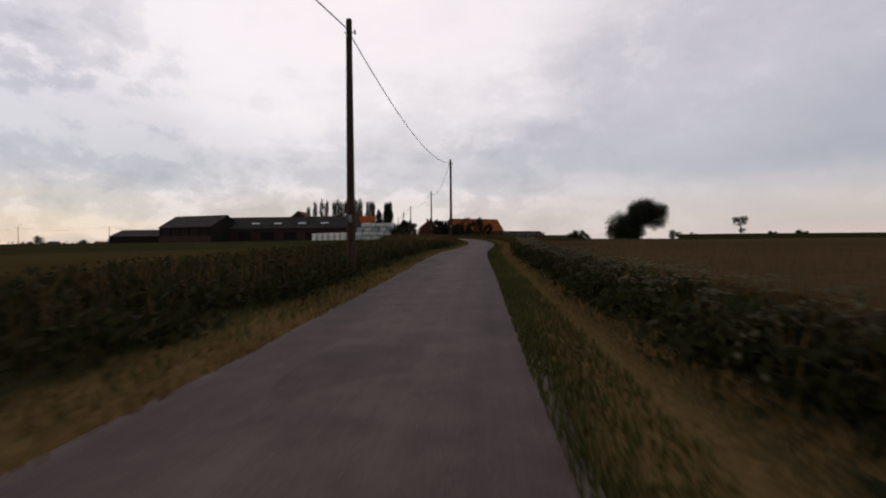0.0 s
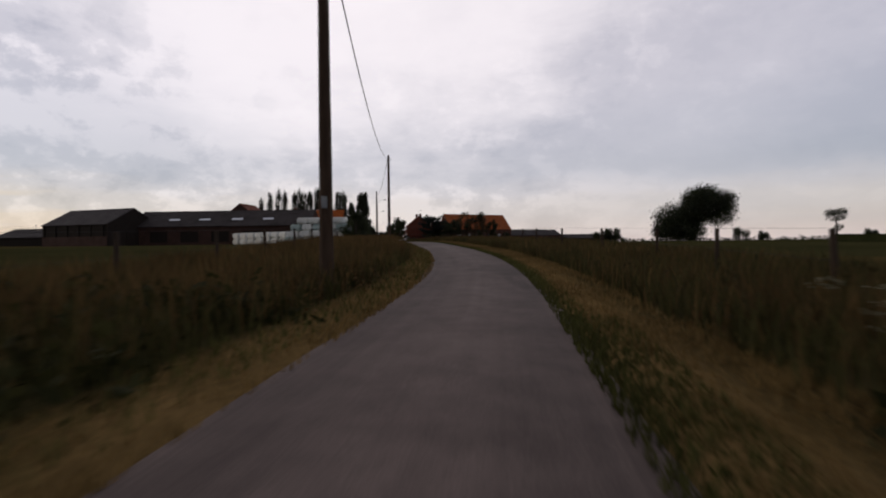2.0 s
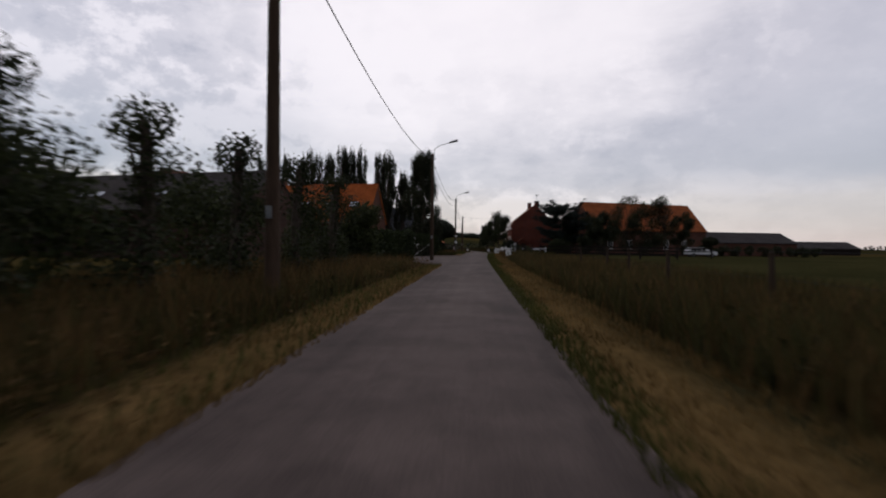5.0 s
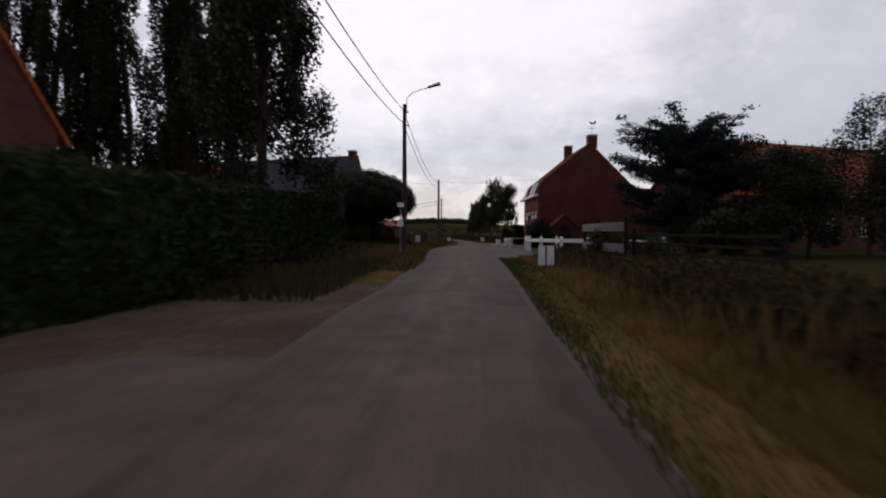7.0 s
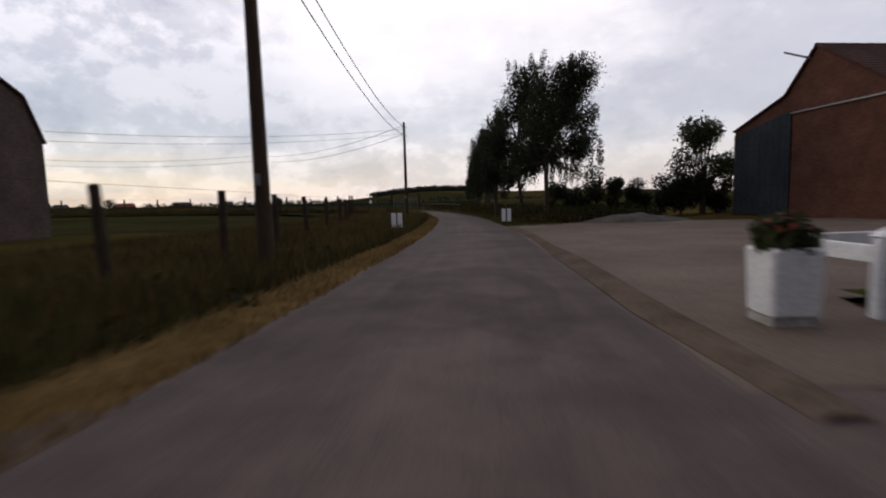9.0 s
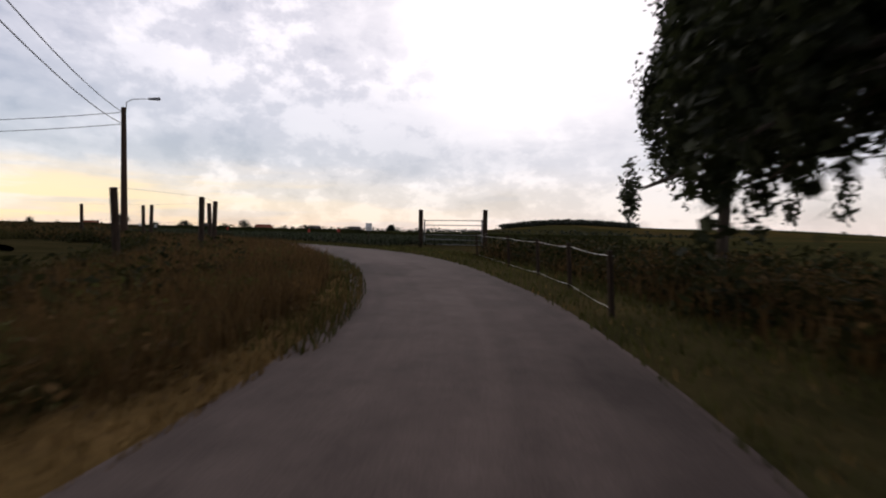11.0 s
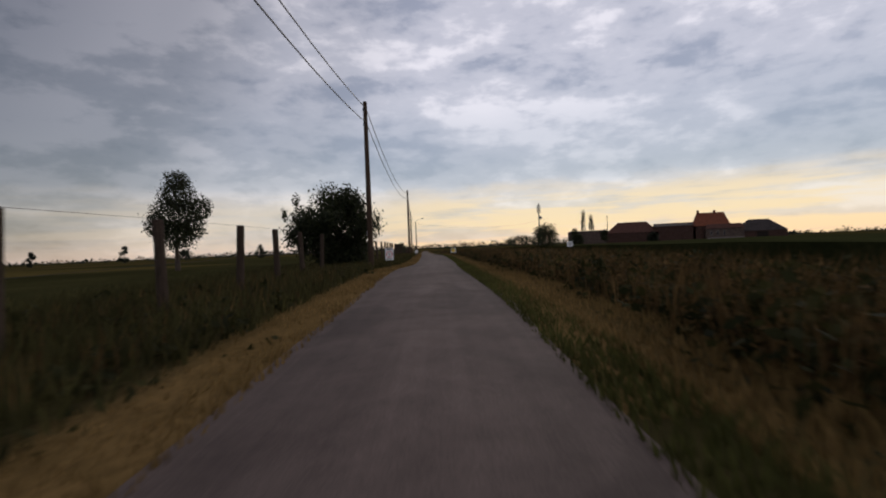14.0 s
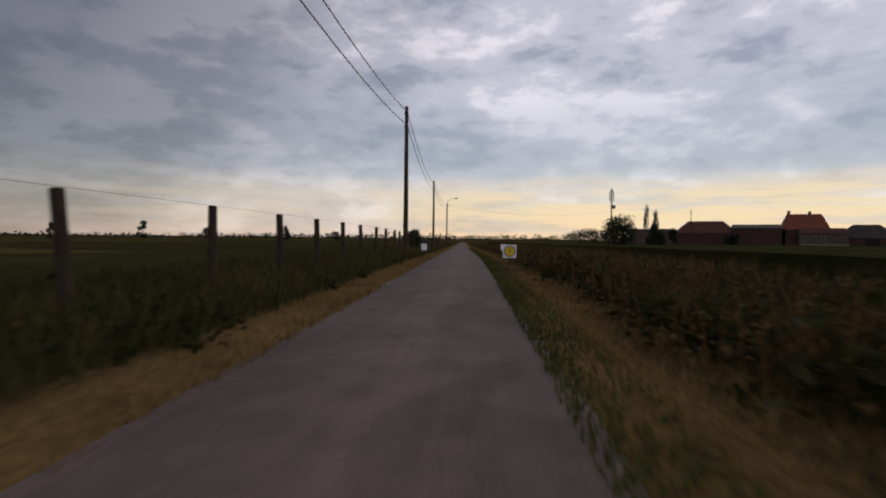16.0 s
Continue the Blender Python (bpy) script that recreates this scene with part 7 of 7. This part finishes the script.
# ---------------------------------------------------------------- crops and grass along the road
def strewn(n, s0, s1, d0, d1, side, power=1.0, clump=0.0):
    """Places between two offsets from the road's edge, in clumps where asked."""
    s = rng.uniform(s0, s1, n)
    u = rng.random(n) ** power
    if clump:
        k = np.sin(s * 1.3 + 3 * u) + np.sin(s * 0.47 + 5 * u + 1.0) + 0.7 * np.sin(s * 3.1 + u * 9)
        keep = k + rng.uniform(-1.6, 1.6, n) > clump - 1.0
        s, u = s[keep], u[keep]
    _, _, z0, w = station(s, 0)
    d = (d0 + (d1 - d0) * u) + w
    x, y, _, _ = station(s, side * d)
    z = np.where(d - w < 2.0, z0, land(x, y))
    return x, y, z


def sown(name, n, s0, s1, d0, d1, side, h, w, mat, label, power=1.0, clump=0.0, category="grass", lean=0.35, sink=0.04):
    if category == "weeds":
        x, y, z = strewn(n // 9, s0, s1, d0, d1, side, power, clump)
        fineness = mat != "weed_dark"
        return weedbed(name, x, y, z - sink, h, int(n * (3.2 if fineness else 1.8)), mat, label, size=0.07 if fineness else 0.14)
    x, y, z = strewn(n, s0, s1, d0, d1, side, power, clump)
    return blades(name, x, y, z - sink, h, w, mat, label, category, lean)


A0, A1, A2, A3 = -8.0, 50.0, 150.0, s_of(-10.8, 173)[0]
B0, B1, B2 = s_of(-13.5, 195)[0], 218.0, 224.5
C0, C1 = s_of(-20.5, 252)[0], s_of(-26, 275)[0]
D1, D2 = s_of(-65.5, 291)[0], s_of(-180, 240)[0]

# --- first stretch
sown("mown_grass", 26000, A0, A1, -0.12, 1.15, 1, 0.13, 0.028, "grass_straw", "dry mown grass beside the lane", clump=0.2)
sown("green_grass", 6000, A0, A1, 0.2, 1.6, 1, 0.22, 0.03, "grass_green", "short green grass beside the lane")
sown("dark_weeds", 46000, A0, A1, 1.05, 8.5, 1, 0.72, 0.075, "weed_dark", "dense dark green weeds on the bank", clump=0.4, category="weeds")
sown("seed_grass", 9000, A0, A1, 1.3, 6.5, 1, 0.85, 0.03, "grass_rust", "brown seeding grass among the weeds", clump=0.9)
sown("green_grass", 30000, A0, A1, -0.15, 0.7, -1, 0.15, 0.03, "grass_green", "short green grass beside the lane")
sown("mown_grass", 38000, A0, A1, 0.5, 1.8, -1, 0.12, 0.028, "grass_straw", "dry mown grass on the verge", clump=0.0)
sown("dark_weeds", 34000, A0, A1 - 4, 1.75, 3.2, -1, 0.56, 0.085, "weed_dark", "dense dark weeds along the field", clump=0.3, category="weeds")
sown("seed_grass", 5000, A0, A1, 1.9, 3.6, -1, 0.7, 0.03, "grass_rust", "brown seeding grass along the field", clump=0.6)
# umbels: flat pale heads over the weeds
sown("hedge_parsley", 5200, A0, A1 - 3, 1.9, 3.1, -1, 0.78, 0.06, "weed_pale", "tall pale weeds gone to seed along the field", clump=1.2, category="weeds")
ux, uy, uz = strewn(620, A0, A1 - 2, 1.8, 3.2, -1, clump=0.7)
hh = rng.uniform(0.5, 0.85, len(ux))
vs_, fs_ = [], []
for a_, b_, c_, h_ in zip(ux, uy, uz, hh):
    for _ in range(12):
        p0, q0, e0 = a_ + rng.normal() * 0.09, b_ + rng.normal() * 0.09, 0.035
        z0 = c_ + h_ + rng.normal() * 0.015
        k0 = len(vs_)
        vs_ += [(p0 - e0, q0, z0), (p0, q0 - e0, z0 + 0.015), (p0 + e0, q0, z0), (p0, q0 + e0, z0 - 0.01)]
        fs_.append((k0, k0 + 1, k0 + 2, k0 + 3))
tagged(new("umbel_flowers", soup("umbel_flowers", vs_, fs_, "umbel")), "pale flat flower heads among the weeds", "flowers", kind="stuff")
# ripe corn on the east
def crop_block(name, s0, s1, d0, d1, side, h, mat, label, n=12):
    s = np.linspace(s0, s1, 40)
    dd = d0 + (d1 - d0) * np.linspace(0, 1, n) ** 2
    rows = []
    for k, d in enumerate([d0 - 0.02] + list(dd)):
        _, _, _, w = station(s, 0)
        x, y, _, _ = station(s, side * (d + w))
        z = land(x, y) + (h if k else -0.3)
        rows.append(np.stack([x, y, z], -1))
    v = np.stack(rows, 1)
    a, b = v.shape[:2]
    ii = np.arange(a * b).reshape(a, b)
    f = np.stack([ii[:-1, :-1], ii[1:, :-1], ii[1:, 1:], ii[:-1, 1:]], -1).reshape(-1, 4)
    return tagged(new(name, mesh(name, v.reshape(-1, 3).tolist(), f.tolist(), mat)), label, "crop", kind="stuff")


crop_block("corn_field", -60, A1 - 6, 3.5, 95, -1, 0.50, "straw_field", "brown ripening corn in a wide field")
sown("corn_ears", 30000, A0, A1 - 6, 3.3, 14, -1, 0.62, 0.03, "grass_rust", "brown ears at the edge of the corn field", power=1.8, category="crop", lean=0.2)
crop_block("hedge_strip", A1 + 6, A1 + 40, 42, 60, -1, 0.8, "maize_top", "dark strip of standing crop")

# --- second stretch
sown("mown_grass", 36000, A1, A2, -0.12, 1.05, 1, 0.14, 0.03, "grass_straw", "dry mown grass beside the lane", clump=0.3)
sown("green_grass", 9000, A1, A2, 0.0, 1.6, 1, 0.22, 0.03, "grass_green", "short green grass beside the lane")
sown("tall_grass", 60000, A1 - 4, A2 - 4, 1.1, 8.5, 1, 0.80, 0.026, "grass_rust", "tall rusty seeding grass beside the lane", clump=0.2)
sown("deep_grass", 70000, A1 - 4, A2 - 4, 1.0, 9.5, 1, 0.62, 0.03, "grass_deep", "dark green long grass beside the lane", lean=0.5)
sown("dark_weeds", 16000, A1 - 4, A2 - 4, 1.4, 9.0, 1, 0.5, 0.07, "weed_dark", "dark weeds in the tall grass", clump=1.2, category="weeds")
sown("green_grass", 20000, A1, A2, -0.15, 0.35, -1, 0.14, 0.03, "grass_green", "short green grass beside the lane")
sown("mown_grass", 48000, A1 - 6, A2, 0.2, 1.5, -1, 0.16, 0.03, "grass_straw", "dry mown grass on the verge", clump=0.1)
sown("tall_grass", 40000, A1 - 4, A2 + 12, 1.4, 7.5, -1, 0.66, 0.026, "grass_rust", "tall seeding grass before the pasture", clump=0.6)
sown("deep_grass", 80000, A1 - 6, A2 + 14, 1.4, 9.0, -1, 0.56, 0.03, "grass_deep", "dark green long grass before the pasture", lean=0.5)
sown("green_weeds", 12000, A1 - 6, A2 + 14, 1.8, 8.5, -1, 0.42, 0.06, "weed_dark", "dark weeds in the long grass", clump=1.2, category="weeds")
# --- hamlet
sown("leaf_litter", 7000, A2 + 14, A3 + 12, 0.1, 5.2, 1, 0.02, 0.035, "grass_rust", "dry brown leaves strewn on the dirt shoulder", clump=0.6, category="leaf litter", lean=1.6)
sown("rough_grass", 9000, A3 + 3, A3 + 12, 0.9, 5.0, 1, 0.32, 0.03, "grass_deep", "ragged grass at the edge of the dirt shoulder", clump=0.8)
sown("rough_grass", 9000, A2 + 4, B0 - 5, 2.0, 6.0, -1, 0.66, 0.026, "grass_olive", "olive seeding grass beside the paddock", clump=0.4)
sown("mown_grass", 46000, A2, B0 - 5, 0.7, 2.0, -1, 0.22, 0.026, "grass_straw", "dry mown grass beside the lane", clump=0.0)
sown("green_grass", 20000, A2, B0 - 5, -0.15, 0.8, -1, 0.12, 0.03, "grass_green", "green grass beside the lane")
sown("green_weeds", 30000, A2 + 6, B0 - 3, 2.2, 6.0, -1, 0.62, 0.07, "weed_dark", "dark green weeds beside the paddock", clump=0.3, category="weeds")
sown("tall_grass", 8000, A2 + 8, B0 - 5.5, 1.2, 5.0, -1, 0.55, 0.04, "grass_rust", "tall seeding grass beside the paddock", clump=0.8)
sown("green_grass", 16000, A3 + 9, B1, 0.0, 4.5, 1, 0.22, 0.035, "grass_green", "green grass before the farmhouses")
sown("mown_grass", 9000, A3 + 10, B1, -0.1, 1.3, 1, 0.14, 0.03, "grass_straw", "dry mown grass beside the lane", clump=0.6)
sown("tall_grass", 6000, A3 + 10, B1, 1.2, 4.5, 1, 0.5, 0.04, "grass_rust", "tall seeding grass before the farmhouses", clump=0.9)
sown("dark_weeds", 9000, A3 + 10, B1 - 3, 3.0, 8.0, 1, 0.7, 0.07, "weed_dark", "dark weeds before the farmhouses", clump=0.4, category="weeds")
# --- to the bend
sown("mown_grass", 14000, B2 + 1, C1, -0.1, 0.9, 1, 0.14, 0.03, "grass_straw", "dry mown grass beside the lane", clump=0.1)
sown("tall_grass", 40000, B2, C1, 0.9, 9.5, 1, 0.52, 0.026, "grass_rust", "rusty meadow grass before the pasture fence", clump=0.3)
sown("deep_grass", 60000, B2, C1, 0.8, 10.5, 1, 0.46, 0.03, "grass_deep", "dark meadow grass before the pasture fence", lean=0.5)
sown("green_weeds", 9000, B2, C1, 1.0, 10.5, 1, 0.36, 0.06, "weed_dark", "dark weeds in the meadow grass", clump=1.1, category="weeds")
sown("green_grass", 12000, C0 - 2, C1 + 24, -0.1, 3.0, -1, 0.2, 0.03, "grass_green", "green grass outside the bend")
sown("mown_grass", 4000, C0, C1 + 24, 0.0, 2.4, -1, 0.14, 0.03, "grass_straw", "dry mown grass outside the bend", clump=0.6)
sown("tall_grass", 12000, C0, C1 + 14, 1.8, 7.0, -1, 0.55, 0.04, "grass_rust", "seeding grass outside the bend", clump=0.4)
# --- bend and last stretch
sown("tall_grass", 60000, C1 - 2, D1 + 6, 0.45, 5.5, 1, 0.56, 0.022, "grass_rust", "tall rusty grass on the inside of the bend", clump=0.1)
sown("mown_grass", 20000, C1, D1 + 4, -0.3, 1.4, 1, 0.20, 0.022, "grass_olive", "straw-coloured grass on the inside of the bend", clump=0.3)
sown("green_grass", 22000, C1, D1, -0.35, 3.0, 1, 0.20, 0.024, "grass_green", "green grass on the inside of the bend")
sown("green_grass", 14000, C1 + 22, D1 + 4, -0.1, 1.7, -1, 0.13, 0.03, "grass_green", "short green grass beside the crop")
sown("mown_grass", 36000, D1, D2, -0.12, 1.05, 1, 0.14, 0.03, "grass_straw", "dry mown grass beside the lane", clump=0.1)
sown("deep_grass", 80000, D1 - 6, D2, 0.9, 8.0, 1, 0.5, 0.03, "grass_deep", "dark long grass before the pasture", lean=0.5)
sown("dark_weeds", 16000, D1 - 6, D2, 1.0, 7.0, 1, 0.45, 0.06, "weed_dark", "dark weeds in the long grass", clump=0.9, category="weeds")
sown("tall_grass", 12000, D1 - 6, D2, 1.2, 5.0, 1, 0.5, 0.04, "grass_rust", "seeding grass before the pasture", clump=0.7)
sown("green_grass", 36000, D1, D2, -0.15, 0.65, -1, 0.15, 0.03, "grass_green", "short green grass beside the lane")
sown("mown_grass", 54000, D1, D2, 0.45, 1.75, -1, 0.16, 0.03, "grass_straw", "dry mown grass on the verge", clump=0.0)
sown("dark_weeds", 40000, D1 - 2, D2, 1.6, 6.0, -1, 0.78, 0.07, "weed_dark", "dense dark weeds along the field", clump=0.2, category="weeds")
sown("tall_grass", 44000, D1 - 2, D2, 1.6, 6.5, -1, 0.8, 0.026, "grass_rust", "rusty seeding grass along the field", clump=0.5)
sown("leafy_grass", 9000, C1 - 4, D1, 1.0, 5.0, 1, 0.55, 0.06, "grass_green", "tufts of green weeds on the inside of the bend", clump=0.3, category="weeds")
sown("seed_heads", 12000, C1 - 4, D1 + 4, 0.5, 4.5, 1, 0.55, 0.06, "grass_rust", "feathery straw-coloured seed heads on the inside of the bend", clump=0.8, category="weeds")
sown("dark_weeds", 26000, C0, C1 + 14, 2.0, 9.0, -1, 1.0, 0.06, "weed_dark", "tall dark weeds outside the bend", clump=0.0, category="weeds")
sown("leafy_grass", 16000, A1, A2, 0.8, 6.0, 1, 0.6, 0.06, "grass_rust", "rusty leafy growth beside the lane", clump=0.6, category="weeds")
sown("leafy_grass", 16000, D1, D2, 1.4, 6.0, -1, 0.75, 0.06, "grass_rust", "rusty leafy growth along the field", clump=0.7, category="weeds")
sown("dark_weeds", 7000, C1 - 2, D1, 2.6, 6.5, 1, 0.7, 0.06, "weed_dark", "dark green weeds on the inside of the bend", clump=0.9, category="weeds")
sown("leafy_grass", 20000, C0 + 4, C1 + 16, 2.2, 8.0, -1, 0.85, 0.06, "grass_rust", "rusty dead weeds outside the bend", clump=0.3, category="weeds")

# tar-filled seam where the lane meets the forecourt
plain("tar", (0.036, 0.029, 0.026), (0.060, 0.047, 0.041), 2.0, 0.7, 30.0, kind="World", strength=0.2, spec=0.15)
ribbon("tar_seam", np.arange(194.0, 226.0, 1.0), [(-1, -1.12, 0), (-1, -1.175, 0)], [0.033, 0.031], "tar", "dark tar-filled seam in the asphalt", "road", wob=0.03)
